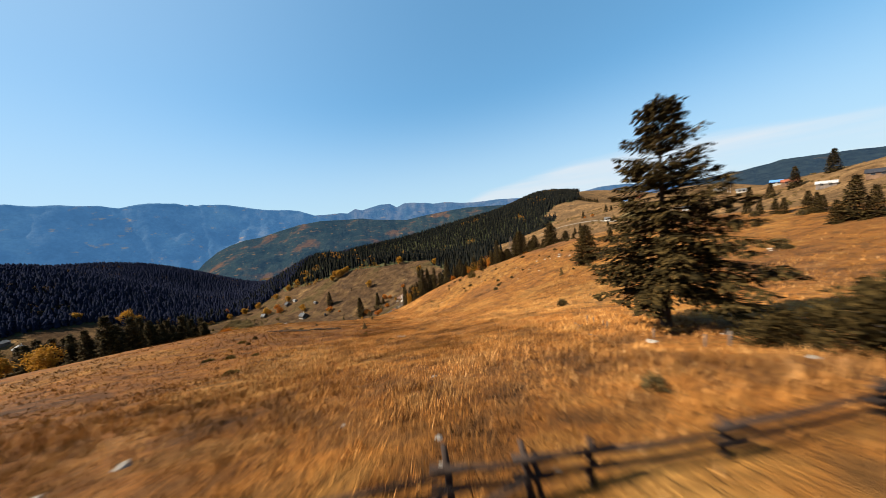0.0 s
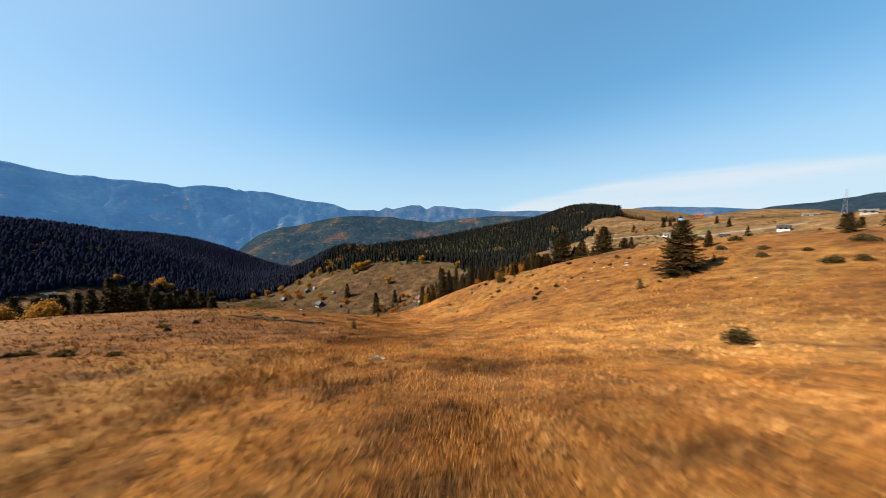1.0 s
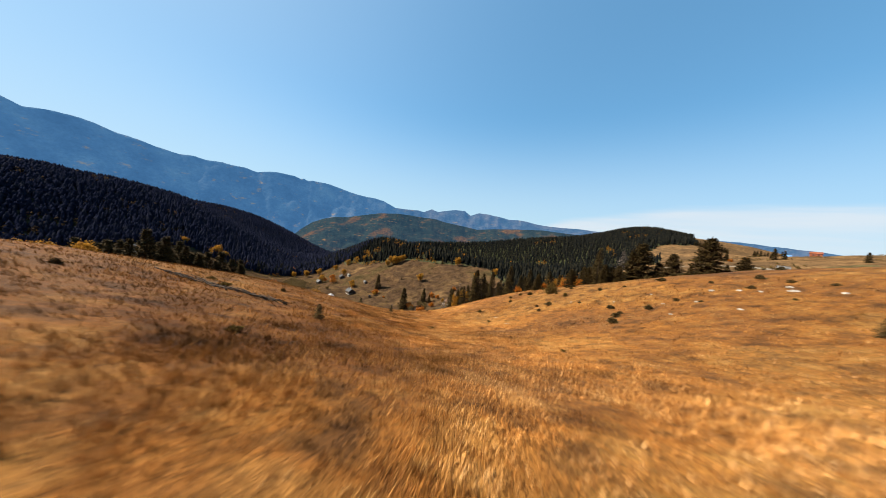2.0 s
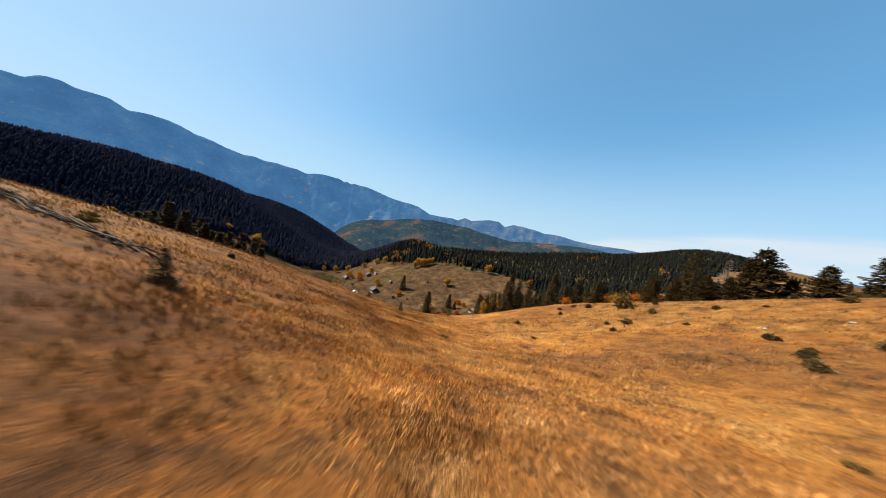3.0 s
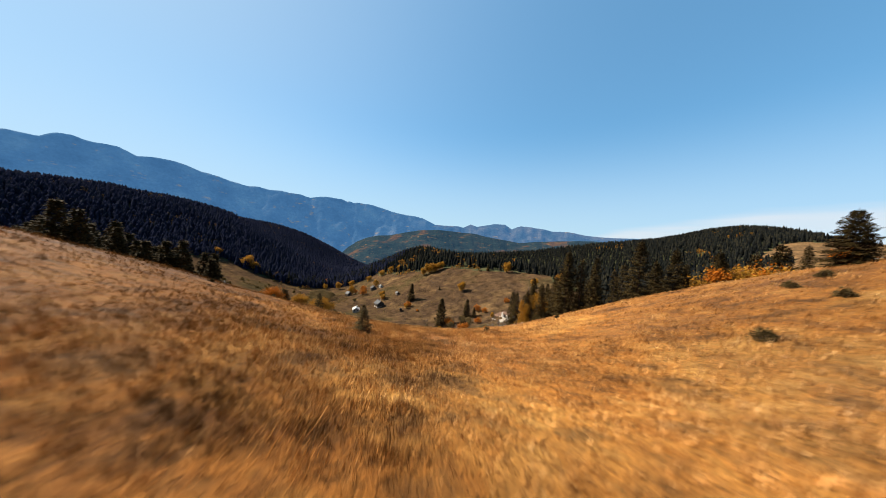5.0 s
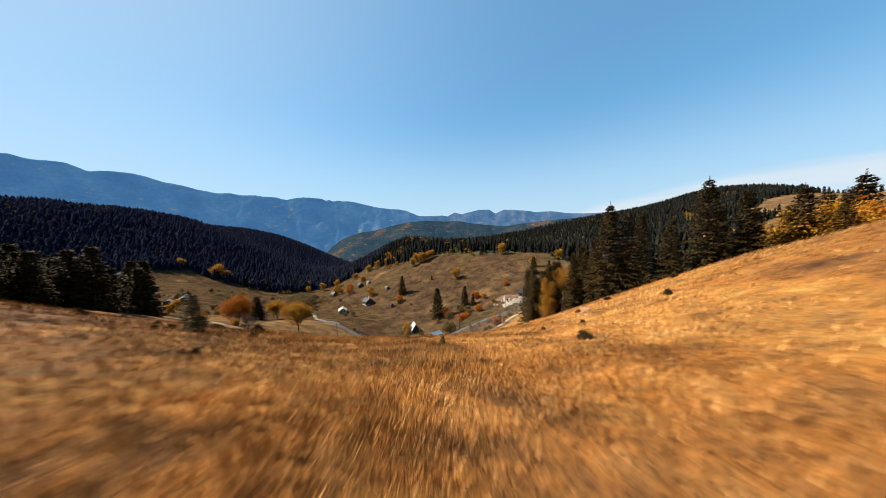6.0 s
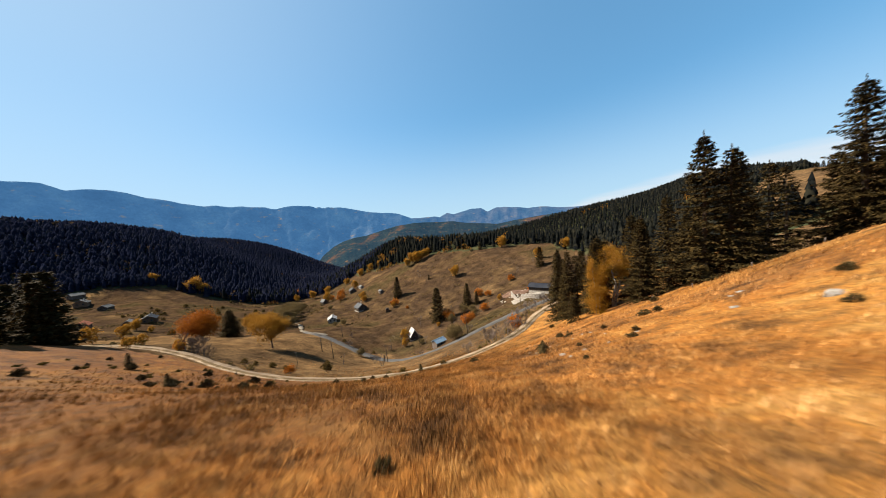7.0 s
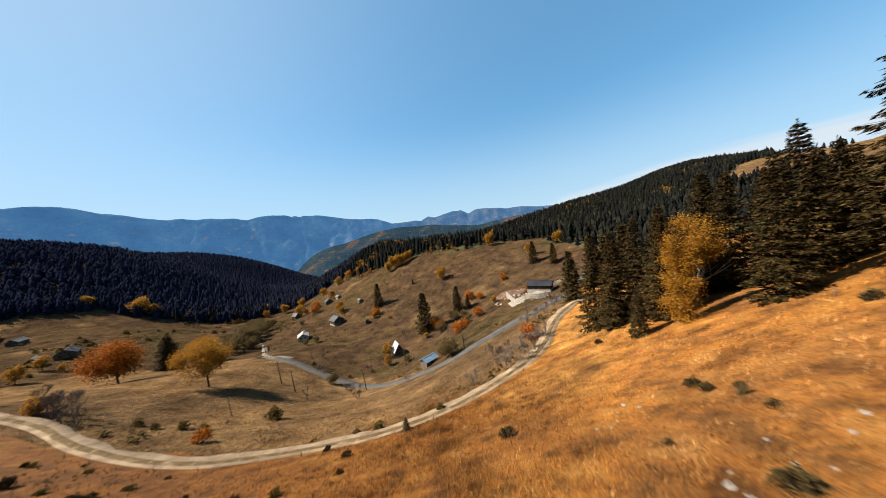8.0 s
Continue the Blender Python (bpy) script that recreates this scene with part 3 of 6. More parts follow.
class Shape:
    """Verts and faces of one part, gathered piece by piece."""

    def __init__(self):
        self.verts, self.faces = [], []

    def add(self, verts, faces):
        n = len(self.verts)
        self.verts += [tuple(v) for v in verts]
        self.faces += [tuple(n + i for i in f) for f in faces]
        return self

    def box(self, x0, x1, y0, y1, z0, z1, m=None):
        v = [Vector((x, y, z)) for z in (z0, z1) for x, y in ((x0, y0), (x1, y0), (x1, y1), (x0, y1))]
        if m:
            v = [m @ p for p in v]
        return self.add(v, [(3, 2, 1, 0), (4, 5, 6, 7), (0, 1, 5, 4), (1, 2, 6, 5), (2, 3, 7, 6), (3, 0, 4, 7)])

    def tube(self, points, radii, sides=6, cap=True):
        """A tapered round bar along points."""
        points = [Vector(p) for p in points]
        rings, faces = [], []
        for k, p in enumerate(points):
            d = (points[min(k + 1, len(points) - 1)] - points[max(k - 1, 0)]).normalized()
            a = d.cross((0.31, 0.95, 0.05) if abs(d.y) < 0.9 else (1, 0, 0)).normalized()
            b = d.cross(a)
            rings += [p + radii[k] * (math.cos(2 * math.pi * i / sides) * a + math.sin(2 * math.pi * i / sides) * b) for i in range(sides)]
        for k in range(len(points) - 1):
            for i in range(sides):
                j = (i + 1) % sides
                faces.append((k * sides + i, k * sides + j, (k + 1) * sides + j, (k + 1) * sides + i))
        if cap:
            faces += [tuple(reversed(range(sides))), tuple(range(len(rings) - sides, len(rings)))]
        return self.add(rings, faces)


def part(name, shape, material, parent=None, label="", smooth=False):
    ob = new(name, mesh_of(name, shape.verts, shape.faces, material, smooth))
    ob.parent = parent
    return tagged(ob, label)


def thing(name, label, category, group=""):
    return tagged(new(name), label, category, group)


def placed(x, y, turn=0.0, size=1.0, sink=0.0):
    return pose(x, y, on_ground(x, y) - sink, 0, 0, turn) @ Matrix.Diagonal((size, size, size, 1))


def put(ob, m):
    """Set a thing's pose, size included."""
    ob.matrix_basis = m
    return ob


def copy_at(ob, x, y, turn, size, sink=0.05, label=""):
    """A copy of a thing on the ground, at its own size."""
    made = copy_thing(ob, pose(0, 0, 0))
    made.matrix_basis = placed(x, y, turn, size, sink)
    return tagged(made, label)


# ---- ground: one sheet out to the horizon ----
def build_ground():
    n, first, a = 275, 1.25, 74.0
    k = first / a
    s = a * np.sinh(k * np.arange(-n, n + 1))
    gx, gy = np.meshgrid(s - 15, s + 100)
    z = ground_z(gx.ravel(), gy.ravel())
    m = 2 * n + 1
    idx = np.arange(m * m).reshape(m, m)
    quads = np.stack([idx[:-1, :-1], idx[:-1, 1:], idx[1:, 1:], idx[1:, :-1]], -1).reshape(-1, 4)
    me = bpy.data.meshes.new("ground")
    me.vertices.add(m * m)
    me.vertices.foreach_set("co", np.stack([gx.ravel(), gy.ravel(), z], -1).astype(np.float32).ravel())
    me.loops.add(quads.size)
    me.loops.foreach_set("vertex_index", quads.astype(np.int32).ravel())
    me.polygons.add(len(quads))
    me.polygons.foreach_set("loop_start", np.arange(0, quads.size, 4, dtype=np.int32))
    cx, cy = gx.ravel()[quads].mean(1), gy.ravel()[quads].mean(1)
    slot = np.zeros(len(quads), np.int32)
    wander = 10 * fbm(cx / 25, cy / 25, 3, 11)
    slot[(cx < -24) & (cy + 0.4 * wander > np.interp(cx, [-400, -200, -172, -100, -73, -55, -40, -35, -21], [150, 150, 149, 156, 160, 168, 181, 195, 216]))] = 3
    slot[(cx + wander > 72) | (cx + wander > 48) & (cy > 97) | (cx + 0.3 * wander > 26) & (cy > 116)] = 3
    slot[valley(cx, cy + wander)] = 1
    slot[(wooded(cx + wander, cy + wander) > 0.5) & ~near_strip(cx, cy)] = 2
    me.polygons.foreach_set("material_index", slot)
    me.polygons.foreach_set("use_smooth", np.ones(len(quads), bool))
    for mat in (MEADOW, PASTURE, FOREST_FLOOR, GRAZED):
        me.materials.append(mat)
    me.update(calc_edges=True)
    return tagged(new("ground", me), "rolling mountain meadow of dry golden grass", "ground", kind="structure")


def valley(x, y):
    """Grazed land beyond the asphalt road and round the village."""
    edge = np.interp(x, [-400, -185, -138, -91, -63, -27, -8, 60], [170, 215, 222, 213, 204, 223, 262, 330])
    return (y > edge) & (x < 20) | (x < -215) & (y > 120)


def wooded(x, y):
    """1 where forest stands."""
    left_foot = np.interp(y, [-300, 150, 236, 254, 274, 289, 315, 364, 392, 424, 700, 1200], [-520, -440, -405, -388, -375, -330, -305, -306, -288, -256, -330, -500])
    left = (x < left_foot) & (x > -950) & (y < 900)
    ridge_foot = np.interp(x, [-500, -300, -256, -202, -171, -119, -83, -44, -20, 2, 40], [600, 430, 418, 386, 376, 374, 366, 362, 348, 300, 240])
    ridge = (y > ridge_foot) & (x < np.interp(y, [240, 330, 420, 600, 1000], [26, 52, 150, 285, 530]) + 75 * fbm(x / 55, y / 55, 4, 91)) & (y < 1000) & (x > -330 - (y - 430) * 0.2)
    strip_left = np.interp(y, [160, 172, 185, 200, 230, 260, 300], [-26, -27, -25, -14, -9, 1, 6])
    edge = np.interp(x, [-30, -24, -14, 0, 17, 30, 50, 75], [170, 167.5, 158, 160, 167, 174, 176, 215])
    strip = (x > strip_left) & (x < 72) & (y > edge) & (y < 330) & (x < 60 - (y - 200) * 0.1)
    return np.where(left | ridge | strip, 1.0, 0.0)


def near_strip(x, y):
    return (x < 75) & (x > -30) & (y < 232)


ground = build_ground()


def ribbon(name, line, width, lift, material, label, category, middle=None):
    """A road bed laid along a line: crown, shoulders and a skirt down into the ground."""
    shape = Shape()
    d = np.gradient(line, axis=0)
    d /= np.linalg.norm(d, axis=1)[:, None]
    side = np.stack([d[:, 1], -d[:, 0]], -1)
    offs = np.array([-0.56, -0.5, -0.15, -0.11, 0.11, 0.15, 0.5, 0.56]) * width
    rise = np.array([-0.5, 0.02, 0.03, 0.09, 0.09, 0.03, 0.02, -0.5])
    rows = []
    for o, r in zip(offs, rise):
        wob = (0.65 if abs(o) > 0.4 * width else 0.22) * fbm(line[:, 0] / 3, line[:, 1] / 3 + o, 3, 4)
        p = line + side * (o + wob)[:, None]
        rows.append(np.column_stack([p, land(line[:, 0], line[:, 1]) * 0.5 + land(p[:, 0], p[:, 1]) * 0.5 + lift + r]))
    rows = np.array(rows)
    n, m = rows.shape[:2]
    shape.verts = rows.reshape(-1, 3).tolist()
    shape.faces = [(i * m + j, (i + 1) * m + j, (i + 1) * m + j + 1, i * m + j + 1) for i in range(n - 1) for j in range(m - 1)]
    ob = part(name, shape, [material, middle or material], smooth=True)
    ob.data.polygons.foreach_set("material_index", [1 if i in (2, 3, 4) else 0 for i in range(n - 1) for j in range(m - 1)])
    return tagged(ob, label, category, kind="structure")


ribbon("road", ROAD_LINE, 3.5, 0.02, ASPHALT, "narrow worn grey asphalt road along the valley", "road")
ribbon("plateau_lane", smooth_line([(96, 246), (110, 230), (121, 204), (123, 186), (128, 172), (140, 158), (150, 146)]), 2.4, 0.15, GRAVEL, "pale dirt lane across the plateau", "track")
ribbon("dirt_lane", smooth_line(LANE), 2.2, 0.12, GRAVEL, "pale dirt lane up the valley", "track")
track = ribbon("dirt_track", TRACK_LINE, 2.8, 0.0, DIRT, "pale dirt track with two wheel ruts", "track", TRACK_CROWN)


# ---- far ranges ----
def mountain_range(name, crest, distance, reach, material, label, seed, rough=0.10, foot=-60.0, eye=85.0, steps=260, rows=46):
    """A range seen from afar: crest gives degrees above the level by degrees of bearing."""
    bearing = np.linspace(crest[0][0], crest[-1][0], steps)
    top = eye + distance * np.tan(np.radians(np.interp(bearing, [c[0] for c in crest], [c[1] for c in crest])))
    s = np.linspace(0, 1, rows)
    b, f = np.meshgrid(np.radians(bearing), s)
    r = distance - reach * (1 - f)
    bow = 60 * fbm(b * 30, f * 3, 3, seed)
    x, y = (r + bow) * np.sin(b), (r + bow) * np.cos(b)
    ridged = 1 - np.sqrt(fbm(x / 420, y / 420, 5, seed + 3) ** 2 + 0.012) * 2.2
    profile = f ** 1.25
    z = foot + (top[None, :] - foot) * profile
    z = z + (top[None, :] - foot) * rough * (ridged - 0.55) * np.sin(np.pi * np.clip(f, 0, 1) ** 0.8) * 1.6
    z[-1] = top + (top - foot) * rough * 0.05 * fbm(bearing * 0.9, bearing * 0 + seed, 5, seed)
    x, y = np.vstack([x, x[-1:] * 1.05]), np.vstack([y, y[-1:] * 1.05])
    z = np.vstack([z, np.full((1, steps), foot)])
    verts = np.stack([x, y, z], -1).reshape(-1, 3)
    faces = [(i * steps + j, i * steps + j + 1, (i + 1) * steps + j + 1, (i + 1) * steps + j) for i in range(rows) for j in range(steps - 1)]
    ob = new(name, mesh_of(name, verts.tolist(), faces, material, True))
    return tagged(ob, label, "mountain", kind="structure")


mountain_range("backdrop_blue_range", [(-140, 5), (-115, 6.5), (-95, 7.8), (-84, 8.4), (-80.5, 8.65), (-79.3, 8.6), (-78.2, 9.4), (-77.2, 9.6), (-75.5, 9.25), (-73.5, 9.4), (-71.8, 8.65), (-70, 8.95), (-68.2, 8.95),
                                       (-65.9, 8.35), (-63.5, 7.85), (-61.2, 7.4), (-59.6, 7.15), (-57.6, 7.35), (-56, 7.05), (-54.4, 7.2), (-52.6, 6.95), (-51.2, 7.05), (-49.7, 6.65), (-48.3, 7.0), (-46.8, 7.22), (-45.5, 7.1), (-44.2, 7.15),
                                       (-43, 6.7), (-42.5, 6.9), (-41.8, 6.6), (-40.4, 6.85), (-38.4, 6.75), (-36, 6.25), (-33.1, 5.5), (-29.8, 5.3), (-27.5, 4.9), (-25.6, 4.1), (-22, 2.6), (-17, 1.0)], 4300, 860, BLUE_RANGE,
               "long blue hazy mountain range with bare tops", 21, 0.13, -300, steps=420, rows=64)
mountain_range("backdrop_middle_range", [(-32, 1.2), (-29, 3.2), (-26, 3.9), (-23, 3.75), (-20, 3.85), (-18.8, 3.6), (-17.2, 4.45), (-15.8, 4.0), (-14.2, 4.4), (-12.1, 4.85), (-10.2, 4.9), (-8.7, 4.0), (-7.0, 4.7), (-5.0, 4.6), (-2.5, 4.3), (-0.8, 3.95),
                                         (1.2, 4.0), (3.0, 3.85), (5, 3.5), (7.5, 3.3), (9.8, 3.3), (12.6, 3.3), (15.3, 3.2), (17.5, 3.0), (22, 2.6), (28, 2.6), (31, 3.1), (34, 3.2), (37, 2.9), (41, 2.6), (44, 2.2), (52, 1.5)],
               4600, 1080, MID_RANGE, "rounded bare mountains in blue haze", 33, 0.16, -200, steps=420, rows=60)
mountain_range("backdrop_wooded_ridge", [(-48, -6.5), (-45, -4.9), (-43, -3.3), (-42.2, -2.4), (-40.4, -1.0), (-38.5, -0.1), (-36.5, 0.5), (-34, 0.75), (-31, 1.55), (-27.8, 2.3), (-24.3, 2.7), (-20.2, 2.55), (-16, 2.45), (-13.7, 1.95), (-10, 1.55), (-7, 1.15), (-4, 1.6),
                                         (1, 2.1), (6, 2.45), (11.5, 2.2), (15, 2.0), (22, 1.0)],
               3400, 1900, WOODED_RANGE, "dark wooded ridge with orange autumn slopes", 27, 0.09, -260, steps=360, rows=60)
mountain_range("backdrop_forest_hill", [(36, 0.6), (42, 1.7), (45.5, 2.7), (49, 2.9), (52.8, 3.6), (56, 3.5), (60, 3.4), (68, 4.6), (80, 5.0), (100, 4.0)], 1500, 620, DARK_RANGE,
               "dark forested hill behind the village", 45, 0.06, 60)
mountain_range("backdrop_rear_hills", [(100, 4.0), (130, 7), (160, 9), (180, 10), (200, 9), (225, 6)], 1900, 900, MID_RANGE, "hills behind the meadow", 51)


# ---- far forest: too many trees to count ----
def scatter(test, x0, x1, y0, y1, spacing, seed):
    rng = np.random.default_rng(seed)
    gx, gy = np.meshgrid(np.arange(x0, x1, spacing), np.arange(y0, y1, spacing))
    x = gx.ravel() + rng.uniform(-0.5, 0.5, gx.size) * spacing
    y = gy.ravel() + rng.uniform(-0.5, 0.5, gx.size) * spacing
    keep = test(x, y) > 0.5
    return x[keep], y[keep], rng


def cone_tree(tiers, sides, seed):
    """A spruce of ragged drooping tiers, 1 high, thinning to a leader; foot at 0."""
    rng = np.random.default_rng(seed)
    verts, tris = [], []
    lean = rng.uniform(-0.015, 0.015, 2)
    for k in range(tiers):
        f = k / tiers
        low = 0.06 + 0.86 * f + rng.uniform(-0.02, 0.02)
        high = min(1.0, low + 1.5 / tiers + 0.06)
        rad = (0.185 * (1 - low) ** 0.72 + 0.012) * rng.uniform(0.85, 1.12)
        n = len(verts)
        verts.append((lean[0] * high, lean[1] * high, high))
        start = rng.uniform(0, 6.28)
        for i in range(sides * 2):
            a = start + math.pi * i / sides + rng.uniform(-0.2, 0.2)
            r = rad * (rng.uniform(0.85, 1.25) if i % 2 else rng.uniform(0.42, 0.7))
            verts.append((r * math.cos(a), r * math.sin(a), low + (-0.03 if i % 2 else 0.05) + rng.uniform(-0.03, 0.03)))
        tris += [(n, n + 1 + i, n + 1 + (i + 1) % (2 * sides)) for i in range(2 * sides)]
    return np.array(verts), np.array(tris)


def round_tree(seed, lumps=16):
    """A broad crown of lumps on a thin stem, 1 high."""
    rng = np.random.default_rng(seed)
    verts, tris = [], []
    for k in range(lumps):
        a, h = rng.uniform(0, 6.28), rng.uniform(0.3, 0.95)
        r = 0.24 * math.sqrt(max(0.05, 1 - ((h - 0.55) / 0.5) ** 2)) * rng.uniform(0.4, 1)
        c, s = np.array((r * math.cos(a), r * math.sin(a), h)), rng.uniform(0.07, 0.14)
        n = len(verts)
        oct_ = np.array([(1, 0, 0), (0, 1, 0), (-1, 0, 0), (0, -1, 0), (0, 0, 1), (0, 0, -1)]) * s * rng.uniform(0.6, 1.3, (6, 1)) + c
        verts += oct_.tolist()
        tris += [tuple(n + i for i in f) for f in ((0, 1, 4), (1, 2, 4), (2, 3, 4), (3, 0, 4), (1, 0, 5), (2, 1, 5), (3, 2, 5), (0, 3, 5))]
    return np.array(verts), np.array(tris)


def forest(name, x, y, heights, templates, material, label, rng, wide=1.0):
    z = ground_z(x, y) - 0.3
    all_v, all_t, base = [], [], 0
    pick = rng.integers(0, len(templates), len(x))
    turn = rng.uniform(0, 2 * math.pi, len(x))
    girth = rng.uniform(0.85, 1.3, len(x)) * wide
    for k, (tv, tt) in enumerate(templates):
        w = np.where(pick == k)[0]
        if not len(w):
            continue
        c, s = np.cos(turn[w])[:, None], np.sin(turn[w])[:, None]
        h = heights[w][:, None]
        g = h * girth[w][:, None]
        vx = x[w][:, None] + g * (tv[:, 0] * c - tv[:, 1] * s)
        vy = y[w][:, None] + g * (tv[:, 0] * s + tv[:, 1] * c)
        vz = z[w][:, None] + h * tv[:, 2]
        all_v.append(np.stack([vx, vy, vz], -1).reshape(-1, 3))
        all_t.append((tt[None] + (np.arange(len(w)) * len(tv))[:, None, None]).reshape(-1, 3) + base)
        base += len(w) * len(tv)
    me = mesh_of_triangles(name, np.concatenate(all_v), np.concatenate(all_t), material)
    me.polygons.foreach_set("use_smooth", np.ones(len(me.polygons), bool))
    ob = new(name, me)
    return tagged(ob, label, "forest", kind="stuff")


HILL_CONES = [cone_tree(5, 4, s + 10) for s in range(9)]
FAR_CONES = [cone_tree(4, 4, s + 40) for s in range(9)]
SMALL_ROUNDS = [round_tree(s + 20, 9) for s in range(5)]


fx, fy, frng = scatter(lambda x, y: wooded(x, y) * (x < -250) * (y < 800) * (np.hypot(x, y - 100) < 850), -900, -250, -120, 800, 3.7, 1)
gold = (fbm(fx / 30, fy / 30, 3, 29) > 0.30) & (frng.random(len(fx)) < 0.30)
forest("hillside_forest", fx[~gold], fy[~gold], frng.uniform(7.5, 12.0, (~gold).sum()), FAR_CONES, HAZED_NEEDLES, "dense dark spruce forest on a shaded hillside", frng, 1.45)
forest("hillside_autumn_wood", fx[gold], fy[gold], frng.uniform(5.0, 9.0, gold.sum()), SMALL_ROUNDS, RUSSET_CROWNS, "dull russet trees among the shaded spruces", frng)
fx, fy, frng = scatter(lambda x, y: wooded(x, y) * (x > -330) * (y < 1000) * ~near_strip(x, y), -330, 520, 225, 1000, 4.9, 2)
autumn = (fbm(fx / 30, fy / 30, 3, 17) > 0.40) & ((fy > 300) | (fx > 60)) & (frng.random(len(fx)) < 0.45)
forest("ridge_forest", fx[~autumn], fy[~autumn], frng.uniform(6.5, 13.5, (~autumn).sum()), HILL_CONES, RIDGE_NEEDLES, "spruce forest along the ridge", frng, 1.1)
forest("autumn_wood", fx[autumn], fy[autumn], frng.uniform(5, 10, autumn.sum()), SMALL_ROUNDS, LARCH, "golden autumn trees among the spruces", frng)


# ---- scrub: low bushes and tussocks too many to count ----
def scrub(name, test, x0, x1, y0, y1, spacing, low, high, material, label, seed, wide=2.2):
    x, y, rng = scatter(test, x0, x1, y0, y1, spacing, seed)
    ob = forest(name, x, y, rng.uniform(low, high, len(x)) * rng.uniform(0.5, 1.0, len(x)), SMALL_ROUNDS, material, label, rng, wide)
    return tagged(ob, label, "scrub", kind="stuff")


def on_hill(x, y):
    return valley(x, y) & (x > -300) & (wooded(x, y) < 0.5) & (from_line(x, y, ROAD_LINE, 6.0) > 4.0)


scrub("hill_scrub", lambda x, y: on_hill(x, y) & (fbm(x / 22, y / 22, 3, 61) > 0.12) & (lattice(np.floor(x), np.floor(y), 3) > 0.45), -300, 20, 205, 400, 2.6, 0.5, 1.5, OLIVE_LEAF, "low brown scrub on the grazed hillside", 61)
scrub("valley_scrub", lambda x, y: valley(x, y) & (x < -200) & (y < 330) & (wooded(x, y) < 0.5) & (np.abs(fbm(x / 40, y / 40, 2, 63)) < 0.09), -430, -200, 160, 330, 2.4, 0.8, 2.2, OLIVE_LEAF, "brown hedges and scrub in the valley", 63)
scrub("forest_edge_scrub", lambda x, y: (wooded(x, y) < 0.5) & (np.maximum(wooded(x - 9, y), wooded(x, y + 9)) > 0.5) & (x < -60) & (y > 300) & (fbm(x / 18, y / 18, 2, 67) > 0.0), -330, -60, 200, 470, 3.4, 2.5, 7.0, LARCH, "golden autumn thickets along the forest's edge", 67, 1.5)
scrub("bank_scrub", lambda x, y: (from_line(x, y, TRACK_LINE, 9.0) < 6.5) & (from_line(x, y, TRACK_LINE, 9.0) > 2.4) & (y > np.interp(x, [-172, -100, -73, -55, -40, -35, -21], [149, 156, 160, 168, 181, 195, 216])) & (fbm(x / 7, y / 7, 2, 69) > 0.1), -175, -20, 145, 222, 1.3, 0.4, 1.6, OLIVE_LEAF, "brown weeds along the track's bank", 69)
scrub("plateau_scrub", lambda x, y: ((x > 75) | (x > 48) & (y > 97)) & (wooded(x, y) < 0.5) & (fbm(x / 16, y / 16, 3, 71) > 0.17), 48, 290, 20, 330, 2.6, 0.6, 1.9, OLIVE_LEAF, "brown scrub on the grazed plateau", 71)


